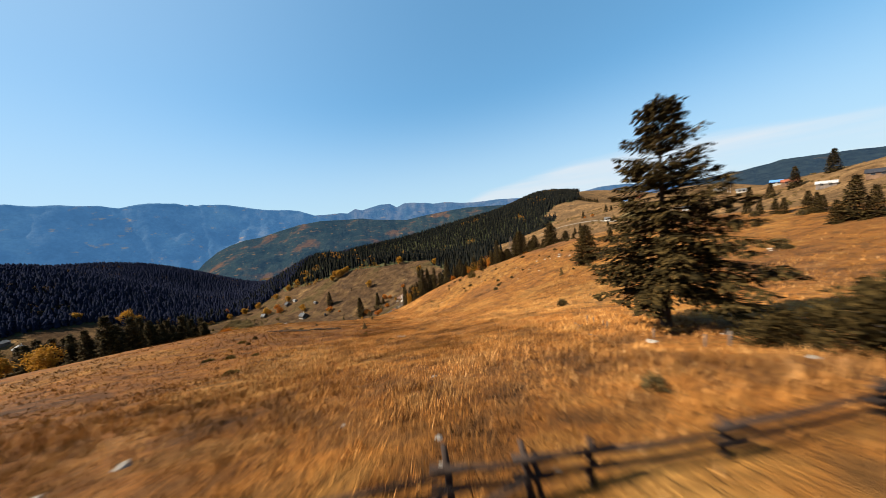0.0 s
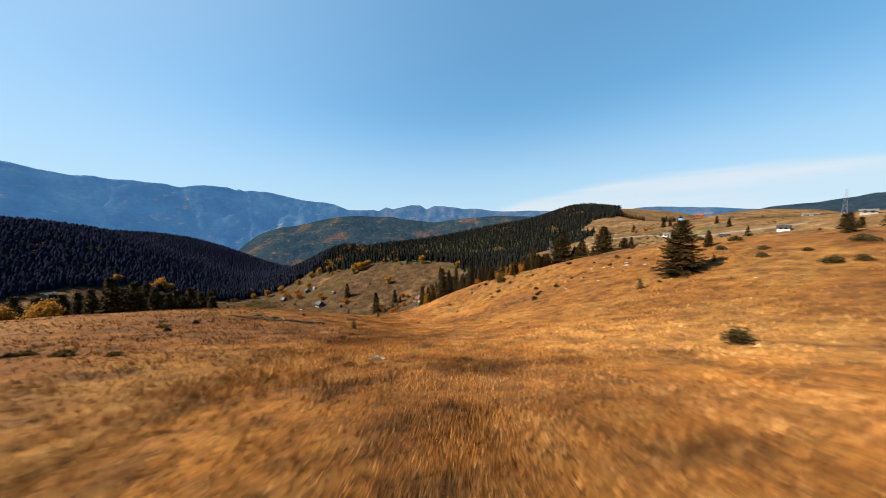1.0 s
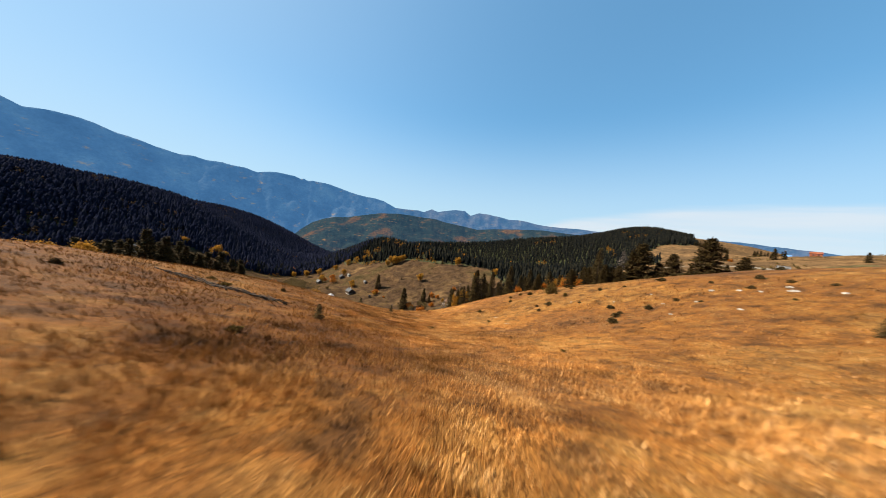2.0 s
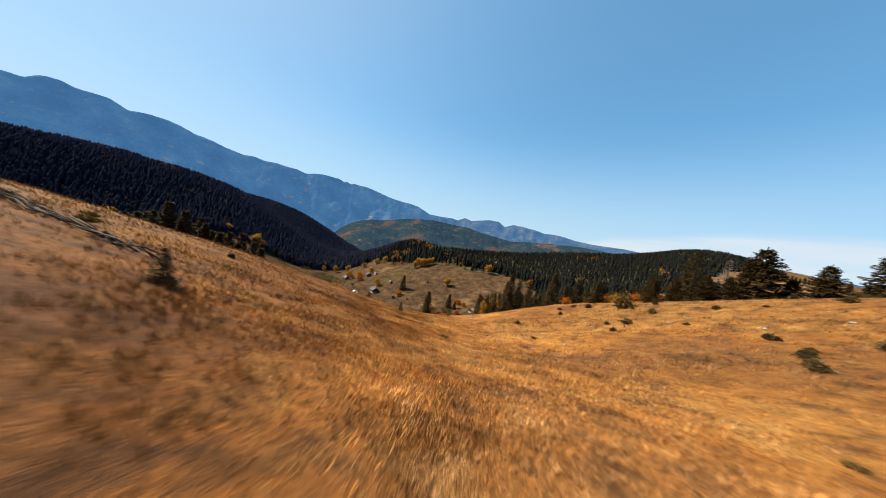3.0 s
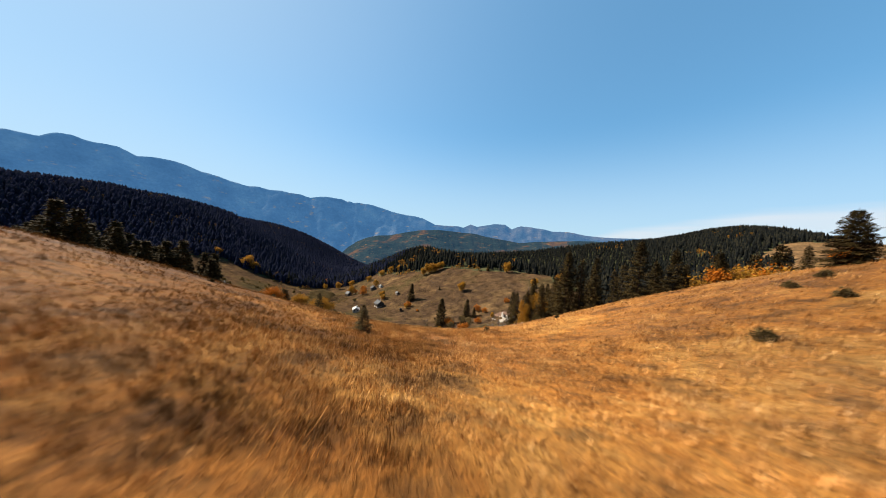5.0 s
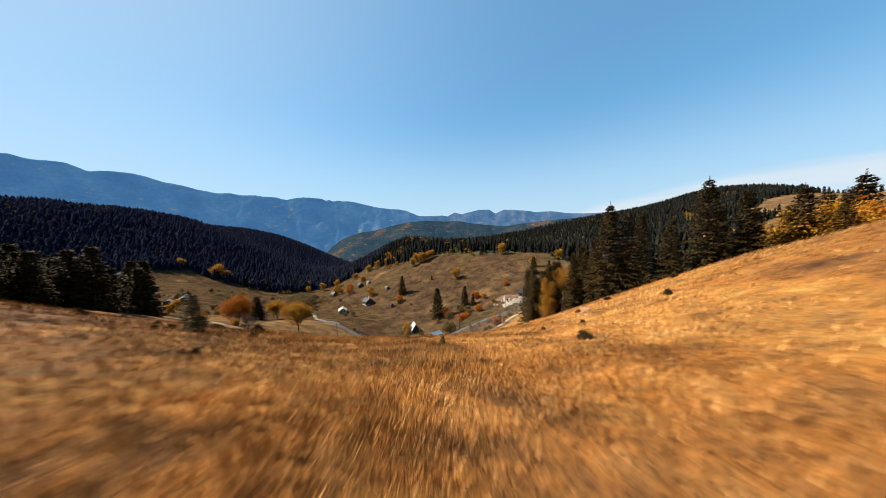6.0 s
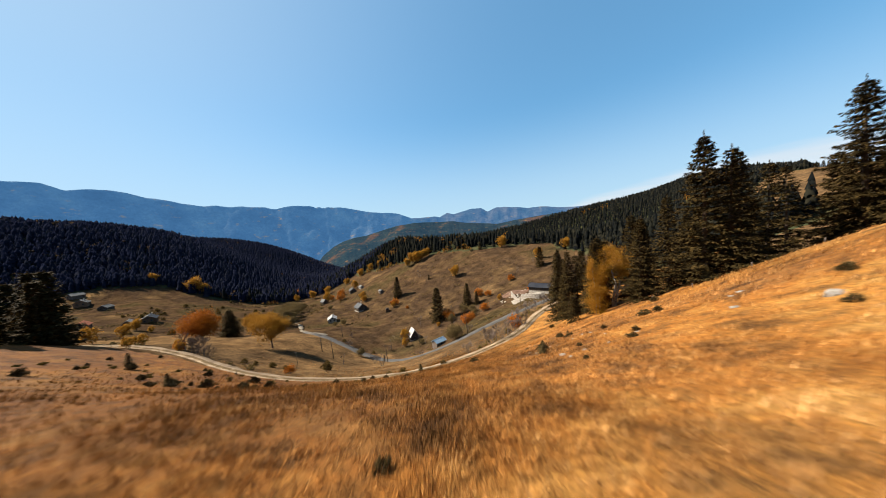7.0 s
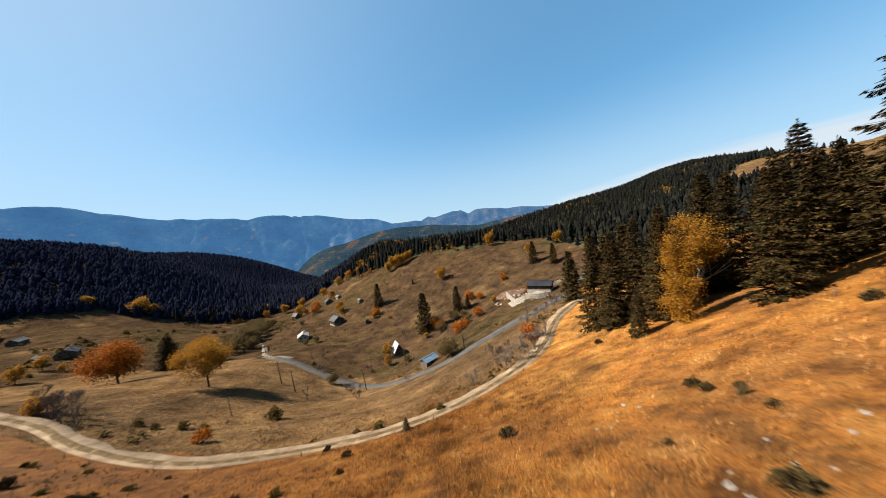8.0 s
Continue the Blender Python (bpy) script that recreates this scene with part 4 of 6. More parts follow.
# ---- trees ----
def spruce(name, height, radius, seed, label, bare=0.10, spacing=0.34, twigs=6, lean=0.0, gaps=0.0, shape_power=0.85, needles=None, group="", tuft=0.4, tufts=3, reach_out=None):
    """A spruce: tapered trunk and whorls of drooping boughs, whose side twigs carry small overlapping needle tufts. reach_out: a bearing and a share by which boughs grow longer."""
    rng = random.Random(seed)
    top = thing(name, label, "tree", group)
    trunk = Shape()
    line = [(lean * (k / 6) ** 1.5, 0, height * k / 6 * 0.985) for k in range(7)]
    r0 = 0.016 * height + 0.06
    trunk.tube([(0, 0, -0.5)] + line, [r0 * 1.25] + [r0 * (1 - 0.95 * k / 6) for k in range(7)], 8)
    part("trunk", trunk, BARK, top, smooth=True)
    crown = Shape()

    def needle(p, d, size):
        n = d.cross(Vector((rng.uniform(-0.6, 0.6), rng.uniform(-0.6, 0.6), 1))).normalized() * size * 0.26
        mid = p + d * size * 0.45 + Vector((0, 0, -0.06 * size))
        crown.add([p, mid + n, p + d * size, mid - n], [(0, 1, 2, 3)])

    z = height * bare
    turn = rng.uniform(0, 6)
    while z < height * 0.975:
        f = (z - height * bare) / (height * (1 - bare))
        reach = radius * (1 - f) ** shape_power * min(1.0, 0.72 + 1.8 * f) + 0.12
        count = max(4, int(4 + 3.5 * (1 - f) + rng.random()))
        if rng.random() < gaps * 0.5:
            count = max(2, count // 2)
        turn += 0.9
        for i in range(count):
            az = turn + 2 * math.pi * i / count + rng.uniform(-0.3, 0.3)
            length = reach * rng.uniform(0.66, 1.12)
            if rng.random() < gaps:
                length *= 0.6
            if reach_out and f < 0.5:
                length *= 1 + reach_out[1] * max(0.0, math.cos(az - radians(reach_out[0]))) ** 3 * (1 - abs(f - 0.22) * 2.5)
            rise = 0.50 * f - 0.14 + rng.uniform(-0.10, 0.10)
            out = Vector((math.cos(az), math.sin(az), 0))
            across = Vector((-math.sin(az), math.cos(az), 0))
            base = Vector((lean * (z / height) ** 1.5, 0, z + rng.uniform(-0.07, 0.07)))
            droop = rng.uniform(0.28, 0.46) * (1 - 0.5 * f)

            def along(s):
                return base + out * (length * s) + Vector((0, 0, length * (rise * s - droop * s * s + 0.24 * s ** 4)))
            crown.tube([along(0), along(0.5), along(0.98)], [0.012 + 0.012 * length, 0.008 + 0.006 * length, 0.004], 3, False)
            steps = max(3, round(twigs * (0.35 + 0.65 * length / radius)))
            for k in range(steps):
                s = 0.14 + 0.86 * (k + rng.random()) / steps
                p = along(s)
                t = (0.34 * length * (1.0 - s) ** 0.8 + 0.20) * rng.uniform(0.7, 1.2)
                for side in (-1, 1):
                    d = (out * rng.uniform(0.5, 0.9) + across * side * rng.uniform(0.6, 1.0) + Vector((0, 0, rng.uniform(-0.35, 0.06)))).normalized()
                    for j in range(tufts):
                        g = (j + rng.random()) / tufts
                        q = p + d * (t * g) + Vector((0, 0, -0.22 * t * g * g))
                        e = (d + across * rng.uniform(-0.5, 0.5) + out * rng.uniform(0, 0.5) + Vector((0, 0, rng.uniform(-0.6, 0.12)))).normalized()
                        needle(q, e, tuft * rng.uniform(0.6, 1.25) * (1.1 - 0.35 * f))
                if rng.random() < 0.5:
                    e = (out * rng.uniform(0.0, 0.7) + across * rng.uniform(-0.4, 0.4) + Vector((0, 0, -1))).normalized()
                    needle(p, e, tuft * rng.uniform(0.7, 1.3))
            for k in range(3):
                e = (out + across * (0.5 * k - 0.5) + Vector((0, 0, rng.uniform(-0.2, 0.35)))).normalized()
                needle(along(0.92), e, tuft * 0.8)
        z += spacing * rng.uniform(0.75, 1.25) * (0.75 + 0.5 * (1 - f))
    for k in range(14):
        a = k * 2.4
        p = Vector((lean, 0, height * (0.955 + 0.0035 * k)))
        needle(p, Vector((math.cos(a), math.sin(a), 0.35 + 0.12 * k)).normalized(), 0.30 - 0.008 * k)
    part("crown", crown, needles or NEEDLES, top)
    return top


def limb_lines(rng, start, direction, length, radius, depth, out, tips, spread=0.65, rise=0.25):
    """Grow one limb and its forks: fills out with (points, radii) and tips with end points."""
    pts, rad, p, d = [start], [radius], Vector(start), Vector(direction).normalized()
    for k in range(3):
        d = (d + Vector((rng.uniform(-1, 1), rng.uniform(-1, 1), rng.uniform(-0.5, 1) + rise)) * 0.18).normalized()
        p = p + d * length / 3
        pts.append(p.copy())
        rad.append(radius * (1 - 0.22 * (k + 1)))
    out.append((pts, rad))
    tips.append((pts[-1], d))
    if depth == 0:
        tips.append((pts[2], d))
        return
    for k in range(rng.choice((2, 3, 3))):
        s = rng.choice((1, 2, 3, 3))
        a = rng.uniform(0, 6.28)
        side = d.orthogonal().normalized()
        side.rotate(Matrix.Rotation(a, 3, d))
        limb_lines(rng, pts[s], d * (1 - spread) + side * spread + Vector((0, 0, rise * 0.5)), length * rng.uniform(0.6, 0.8), rad[s] * 0.6, depth - 1, out, tips, spread, rise)


def broadleaf(name, height, width, seed, material, label, leaves=1500, leaf=0.30, stems=1, bark=None, low=0.18, group="", column=0.0):
    """A leafy tree: stems, forking limbs and a crown of many single leaves in clumps."""
    rng = random.Random(seed)
    top = thing(name, label, "tree", group)
    tips = []
    for s in range(stems):
        lines = []
        a = 2 * math.pi * s / max(stems, 1)
        d = Vector((math.cos(a) * 0.3 * (stems > 1), math.sin(a) * 0.3 * (stems > 1), 1))
        limb_lines(rng, Vector((0.1 * math.cos(a), 0.1 * math.sin(a), -0.3)), d, height * (0.42 if not column else 0.6), 0.020 * height + 0.03, 3, lines, tips, 0.62 - 0.25 * column)
        if column:
            for k in range(18):
                b, z = rng.uniform(0, 6.28), height * rng.uniform(0.15, 0.9)
                limb_lines(rng, Vector((0, 0, z)), (math.cos(b), math.sin(b), 0.6), width * 0.25 * (1.15 - z / height), 0.03, 1, lines, tips, 0.5)
        trunk = Shape()
        for pts, rad in lines:
            trunk.tube(pts, rad, 5 if rad[0] > 0.06 else 3, False)
        part("trunk" if stems == 1 else "stem", trunk, bark or BARK, top, smooth=True)
    crown = Shape()
    heart = Vector((0, 0, height * (0.5 + low * 0.5)))
    half = Vector((width / 2, width / 2, height * (0.5 - low * 0.5)))
    reach = max((Vector(((p.x - heart.x) / half.x, (p.y - heart.y) / half.y, (p.z - heart.z) / half.z)).length for p, d in tips))
    clumps = []
    for p, d in tips:
        q = Vector(((p.x - heart.x) / half.x, (p.y - heart.y) / half.y, (p.z - heart.z) / half.z))
        q = q * (0.95 / max(0.95, q.length))
        clumps.append(heart + Vector((q.x * half.x, q.y * half.y, q.z * half.z)))
    for k in range(70):
        v = Vector((rng.gauss(0, 1), rng.gauss(0, 1), rng.gauss(0, 1))).normalized() * rng.uniform(0.45, 0.97)
        lump = 0.8 + 0.3 * noise.noise(v * 2.1 + Vector((seed, 0, 0)))
        clumps.append(heart + Vector((v.x * half.x, v.y * half.y, v.z * half.z)) * lump)
    for k in range(leaves):
        c = clumps[rng.randrange(len(clumps))]
        p = c + Vector((rng.gauss(0, 1), rng.gauss(0, 1), rng.gauss(0, 0.8))) * width * 0.075
        d = Vector((rng.uniform(-1, 1), rng.uniform(-1, 1), rng.uniform(-1, 0.5))).normalized()
        n = d.cross(Vector((rng.uniform(-1, 1), rng.uniform(-1, 1), rng.uniform(-1, 1)))).normalized()
        s = leaf * rng.uniform(0.6, 1.4)
        crown.add([p, p + d * s * 0.5 + n * s * 0.38, p + d * s, p + d * s * 0.5 - n * s * 0.38], [(0, 1, 2, 3)])
    part("crown", crown, material, top)
    return top


def bare_tree(name, height, seed, label, stems=1, group="", material=None):
    """A leafless tree of forking limbs and fine twigs."""
    rng = random.Random(seed)
    top = thing(name, label, "tree", group)
    for s in range(stems):
        lines, tips = [], []
        a = 6.28 * s / stems + 0.4
        limb_lines(rng, Vector((0.15 * math.cos(a), 0.15 * math.sin(a), -0.3)), (0.35 * math.cos(a) * (stems > 1), 0.35 * math.sin(a) * (stems > 1), 1), height * 0.36, 0.014 * height + 0.02, 4, lines, tips, 0.5, 0.35)
        limbs, fine = Shape(), Shape()
        for pts, rad in lines:
            (limbs if rad[0] > 0.03 else fine).tube(pts, [max(r, 0.012) for r in rad], 4 if rad[0] > 0.05 else 3, False)
        for p, d in tips:
            for k in range(9 if stems == 1 else 5):
                e = (d + Vector((rng.uniform(-1, 1), rng.uniform(-1, 1), rng.uniform(-0.4, 1))) * 0.9).normalized() * height * rng.uniform(0.05, 0.10)
                n = e.orthogonal().normalized() * 0.008
                fine.add([p + n, p - n, p + e], [(0, 1, 2)])
        stem = part("stem" if stems > 1 else "trunk", limbs, material or GREY_TWIG, top, smooth=True)
        part("twig_crown", fine, material or GREY_TWIG, stem)
    return top


def bush(name, radius, height, seed, label, material, sprays=170, blade=0.30, group=""):
    """A low shrub: short woody stems and a dense uneven crown of sprays."""
    rng = random.Random(seed)
    top = thing(name, label, "bush", group)
    stems, crown = Shape(), Shape()
    for k in range(6):
        a = k * 1.05 + rng.uniform(-0.3, 0.3)
        stems.tube([(0, 0, -0.1), (0.4 * radius * math.cos(a), 0.4 * radius * math.sin(a), height * 0.45)], [0.03, 0.012], 4, False)
    for k in range(sprays):
        a = rng.uniform(0, 6.28)
        u = rng.random() ** 0.6
        v = rng.uniform(0.0, 1.0)
        lump = 0.75 + 0.5 * noise.noise(Vector((math.cos(a) * 1.3, math.sin(a) * 1.3, v * 2 + seed)))
        r = radius * u * lump * (1 - 0.55 * v * v)
        p = Vector((r * math.cos(a), r * math.sin(a), height * v * (1 - 0.35 * u) * lump))
        d = Vector((math.cos(a) * (0.4 + u), math.sin(a) * (0.4 + u), rng.uniform(0.1, 1.2))).normalized()
        for i in range(3):
            e = (d + Vector((rng.uniform(-1, 1), rng.uniform(-1, 1), rng.uniform(-0.6, 0.8))) * 0.8).normalized() * blade * rng.uniform(0.6, 1.4)
            n = e.cross(Vector((rng.uniform(-1, 1), rng.uniform(-1, 1), 0.4))).normalized() * blade * 0.22
            crown.add([p, p + e * 0.5 + n, p + e, p + e * 0.5 - n], [(0, 1, 2, 3)])
    part("woody_stem", stems, GREY_TWIG, top)
    part("crown", crown, material, top)
    return top


# -- the lone spruces of the meadow
lone = spruce("spruce_tree", 11.5, 3.7, 4, "lone dark spruce with wide drooping boughs on the meadow", 0.20, 0.29, 18, 0.35, 0.18, 0.66, tuft=0.29, tufts=5, reach_out=(120, 0.40))
put(lone, placed(12.25, 13.2, 200, 1, 0.1))
second = spruce("spruce_tree", 11.4, 4.9, 9, "full dark spruce standing on the grassy shoulder", 0.03, 0.30, 17, 0.15, 0.05, 0.74, tuft=0.36, tufts=5)
put(second, placed(37.4, 66.0, 40, 0.83, 0.1))

# -- the dark stand at the meadow's lower edge
tall = spruce("spruce_tree", 18.0, 4.9, 21, "tall dark spruce at the edge of the stand", 0.05, 0.50, 13, 0.2, 0.14, 0.90, group="spruces of the lower stand", tuft=0.40, tufts=5)
put(tall, placed(-13.5, 161.5, 10, 1.05, 0.2))
slim = spruce("spruce_tree", 16.0, 3.5, 25, "slender dark spruce in the dense stand", 0.04, 0.48, 10, 0.1, 0.12, 0.95, group="spruces of the lower stand", tuft=0.40, tufts=4)
put(slim, placed(-6.0, 168.6, 80, 1.09, 0.2))
ragged = spruce("spruce_tree", 15.0, 4.2, 28, "ragged dark spruce with broken boughs", 0.10, 0.58, 10, -0.3, 0.30, 0.9, group="spruces of the lower stand", tuft=0.38, tufts=4)
put(ragged, placed(-10.2, 162.9, 120, 1.08, 0.2))
STAND = [("tall", 2.5, 164.0, 1.04), ("tall", 12.0, 171.0, 1.08), ("tall", 20.9, 173.4, 1.2), ("ragged", 1.4, 175.5, 1.13), ("slim", 7.5, 170.5, 1.0), ("ragged", -1.8, 167.5, 0.85), ("slim", 16.3, 177, 1.15), ("tall", 29, 188, 1.35), ("tall", 44, 191, 1.35), ("slim", 51, 188, 1.5),
         ("slim", -19.3, 165.1, 0.80), ("tall", -22.2, 177.1, 0.82), ("slim", -27.5, 179.3, 0.92), ("slim", -29.2, 183.2, 1.0), ("ragged", -25.2, 184.1, 0.9), ("tall", -15.2, 176.8, 0.85),
         ("slim", -14.2, 169.1, 0.95), ("slim", -9.3, 171.5, 0.78), ("tall", -15.8, 180.2, 0.95), ("slim", -6.8, 176.5, 0.85), ("tall", 10.1, 176.2, 0.95), ("slim", -20.6, 189.6, 1.0),
         ("slim", -23.7, 174.3, 0.86), ("slim", 15.1, 176.1, 1.0), ("tall", 21.7, 179.5, 0.9), ("slim", 43.6, 186.1, 0.8), ("slim", -11.1, 187.6, 1.0), ("tall", -3.6, 187.6, 0.85), ("slim", 8.1, 189.1, 1.0),
         ("slim", 51.4, 182.3, 0.75), ("tall", 56.5, 187.7, 0.7), ("tall", 40.0, 187.1, 1.75), ("slim", 36.0, 190.0, 1.75)]
for kind, x, y, size in STAND:
    copy_at({"tall": tall, "slim": slim, "ragged": ragged}[kind], x, y, (x * 37 + y * 91) % 360, size, 0.2)
young = spruce("young_spruce", 5.2, 1.35, 31, "young grey-green spruce beside the birch", 0.04, 0.24, 6, 0, 0.05, 0.9, tuft=0.26, tufts=3)
put(young, placed(-27.9, 171, 0, 1, 0.1))
dead = spruce("dead_spruce", 13.0, 3.6, 12, "dying spruce with thin bare grey boughs", 0.10, 0.55, 7, 0.2, 0.25, 0.85, GREY_TWIG, tuft=0.26, tufts=2)
put(dead, placed(35.8, 131.8, 30, 1.1, 0.1))

# -- spruces on the hill and in the valley
distant = spruce("spruce_tree", 12.0, 3.3, 33, "dark spruce in the clump above the village", 0.03, 0.50, 4, 0.1, 0.10, 0.85, group="spruces of the valley", tuft=0.85, tufts=2)
put(distant, placed(-139.0, 145.5, 10, 1.1, 0.2))
HILL = [("slim", -138, 303.6, 1.02), ("ragged", -88.8, 261.3, 1.32), ("slim", -73.7, 274.2, 0.88), ("slim", -67.6, 272.6, 0.5), ("tall", -26.7, 214.1, 0.66), ("slim", -23, 235, 0.9),
        ("slim", -29.8, 308.1, 0.85), ("slim", -99.8, 374.6, 0.75), ("slim", -19.4, 298.1, 0.75), ("slim", -80.4, 362.8, 0.5), ("slim", -117.6, 321.9, 0.25), ("tall", -17.5, 226.3, 0.85), ("slim", -11.1, 236.8, 0.95), ("tall", -11.6, 218.8, 0.9)]
for kind, x, y, size in HILL:
    copy_at(distant, x, y, (x * 53 + y * 17) % 360, size * {"tall": 1.5, "slim": 1.33, "ragged": 1.25}[kind], 0.2, "dark spruce standing on the grazed hillside")
copy_at(second, -187.0, 211.3, 60, 1.30, 0.2, "broad dark spruce beside the village lane")
clump_rng = random.Random(19)
CLUMP = [(-137.3, 144.2, 0.9)]
for row in range(5):
    for k in range(9):
        CLUMP.append((-140 - 7.6 * k + clump_rng.uniform(-2.2, 2.2), 112 + 8.2 * row + 0.12 * k + clump_rng.uniform(-2.5, 2.5), clump_rng.uniform(0.85, 1.2)))
for x, y, size in CLUMP:
    copy_at(distant, x, y, (x * 71) % 360, size * 1.35, 0.2, "dark spruce in the clump above the village")
# beyond the brow, towards the village on the plateau
BROW = [(51.2, 121.6, 0.42), (46.4, 117.6, 0.3), (53.8, 176.9, 0.8), (60.6, 173.6, 0.7), (61.9, 158.2, 0.62), (65.8, 147.1, 0.55), (138.3, 116, 0.5), (145, 113.8, 0.4), (153.9, 112.6, 0.55), (131.8, 117.6, 0.4), (123.4, 120.8, 0.36), (169.7, 112.1, 0.6), (88.6, 87.1, 0.42), (70.9, 59.5, 0.22), (69.0, 55.5, 0.19), (68.3, 52.4, 0.19), (68.1, 50.9, 0.20), (68.1, 47.6, 0.24), (67.0, 45.7, 0.22), (66.4, 44.6, 0.19), (60.9, 37.7, 0.40), (61.6, 36.3, 0.28), (59.6, 38.6, 0.22), (50.8, 76.7, 0.18), (62.6, 65.9, 0.21)]
for x, y, size in BROW:
    copy_at(distant, x, y, (x * 29) % 360, size * 1.4, 0.2, "dark spruce behind the brow of the meadow")
PLATEAU = [(106.0, 196.4, 0.62), (103.5, 200.0, 0.45), (139.4, 217.7, 0.55), (142.5, 216.0, 0.42), (50.4, 76.4, 0.30), (132.5, 153.8, 0.36), (142.7, 174.3, 0.4), (96.0, 188.0, 0.7), (91.0, 196.0, 0.6), (117.0, 181.0, 0.35), (150.0, 190.0, 0.4), (128.0, 232.0, 0.5)]
for x, y, size in PLATEAU:
    copy_at(distant, x, y, (x * 29) % 360, size, 0.2, "small dark spruce on the grazed plateau")
# thinning out along the ridge beyond the forest's edge
SKYLINE = [(325, 610, 0.63), (328, 609, 0.69), (331, 607, 0.9), (334, 605, 0.81), (337, 604, 0.61), (340, 602, 0.73), (343, 600, 0.74), (327, 568, 0.62), (321, 552, 0.82), (320, 544, 0.58), (318, 535, 0.68), (317, 527, 0.71), (315, 519, 0.67), (304, 459, 0.65), (301, 451, 0.69), (301, 446, 0.74), (299, 438, 0.53), (296, 430, 0.63), (296, 425, 0.63), (293, 418, 0.51), (293, 413, 0.42), (292, 408, 0.67), (289, 401, 0.48)]
for x, y, size in SKYLINE:
    copy_at(distant, x, y, (x * 29) % 360, size, 0.2, "dark spruce on the crest of the ridge")

for kind, x, y, size in [("ragged", 26.8, 124.2, 0.80), ("full", 28.3, 122.4, 0.55), ("full", 25.0, 126.0, 0.55), ("full", 31.5, 121.5, 0.5), ("full", 38.9, 126.7, 1.31), ("full", 44.6, 128.8, 0.95), ("full", 50.6, 118.5, 1.18), ("slim", 36.4, 126.7, 0.8), ("full", 43.7, 120.4, 0.8), ("slim", 28.5, 130.6, 0.78), ("full", 56.0, 115.6, 0.7), ("slim", 24.2, 144.5, 0.6), ("slim", 20.8, 148.4, 0.6), ("slim", 13.2, 155.5, 0.6), ("full", 33, 131, 0.75), ("full", 10.5, 126.4, 0.5), ("full", 18.3, 117.9, 0.5), ("slim", 29, 140, 0.6), ("full", 30.5, 128.5, 0.6), ("slim", 58, 140, 0.7), ("slim", 62, 137, 0.6)]:
    copy_at({"slim": slim, "full": second, "ragged": ragged}[kind], x, y, (x * 31) % 360, size, 0.2, "dark spruce behind the brow of the meadow")

# -- broadleaf trees in autumn colour
def birch_tree(name, height, width, seed, label):
    """A slim birch: white leaning stems, fine drooping side limbs, a tall ragged crown."""
    rng = random.Random(seed)
    top = thing(name, label, "tree")
    crown = Shape()
    for s, (dx, lean, tall) in enumerate(((0.0, -0.5, 1.0), (0.5, 0.6, 0.92))):
        stem = Shape()
        line = [Vector((dx + lean * f * f, 0.2 * math.sin(3 * f + s), height * tall * f * 0.97 - 0.3)) for f in (0, 0.2, 0.4, 0.6, 0.8, 1.0)]
        stem.tube(line, [0.10, 0.08, 0.065, 0.05, 0.03, 0.012], 8)
        part("stem", stem, BIRCH_BARK, top, smooth=True)
        for k in range(70):
            f = rng.uniform(0.06, 0.99)
            p = line[min(4, int(f * 5))].lerp(line[min(5, int(f * 5) + 1)], f * 5 - int(f * 5))
            a = rng.uniform(0, 6.28)
            reach = width * 0.56 * min(1.0, 0.45 + f * 2.2) * (1.02 - f) ** 0.62 * rng.uniform(0.5, 1.1)
            tip = p + Vector((math.cos(a) * reach, math.sin(a) * reach, reach * rng.uniform(0.1, 0.75)))
            for n in range(150):
                g = rng.uniform(0.15, 1.05)
                q = p.lerp(tip, g) + Vector((rng.gauss(0, 0.30), rng.gauss(0, 0.30), rng.gauss(-0.15, 0.32)))
                if q.z < 0.5:
                    continue
                d = Vector((rng.uniform(-1, 1), rng.uniform(-1, 1), rng.uniform(-1.3, 0.4))).normalized()
                w = d.cross(Vector((rng.uniform(-1, 1), rng.uniform(-1, 1), rng.uniform(-1, 1)))).normalized()
                size = rng.uniform(0.09, 0.16)
                crown.add([q, q + d * size * 0.5 + w * size * 0.4, q + d * size, q + d * size * 0.5 - w * size * 0.4], [(0, 1, 2, 3)])
    part("crown", crown, YELLOW_LEAF, top)
    return top


birch = birch_tree("birch_tree", 10.4, 4.0, 41, "golden yellow birch with white trunks")
put(birch, placed(-24.4, 169.6, 0, 1, 0.1))
put(broadleaf("birch_tree", 13.6, 6.2, 45, YELLOW_LEAF, "tall open birch with orange-yellow crown and leaning white trunks", 9000, 0.17, 2, BIRCH_BARK, 0.42), placed(-20.6, 174.4, 30, 0.92, 0.1))
golden = broadleaf("maple_tree", 14.5, 11.0, 43, YELLOW_LEAF, "golden yellow maple on the pasture", 15000, 0.30, 1, None, 0.07)
put(golden, placed(-123.5, 185.6, 0, 1, 0.1))
rusty = broadleaf("rust_maple", 12.0, 14.0, 47, ORANGE_LEAF, "broad rust-orange maple beside the village lane", 15000, 0.32, 1, None, 0.04)
put(rusty, placed(-163.5, 186.5, 0, 1.15, 0.1))
copy_at(golden, -188.3, 225.4, 120, 1.0, 0.1, "golden yellow maple behind the pasture")
for x, y, size in [(38.5, 180.5, 1.25), (33.2, 181.9, 1.70), (32.3, 175.2, 1.75)]:
    copy_at(rusty, x, y, (x * 70) % 360, size, 0.1, "tall rust-orange tree beyond the brow")
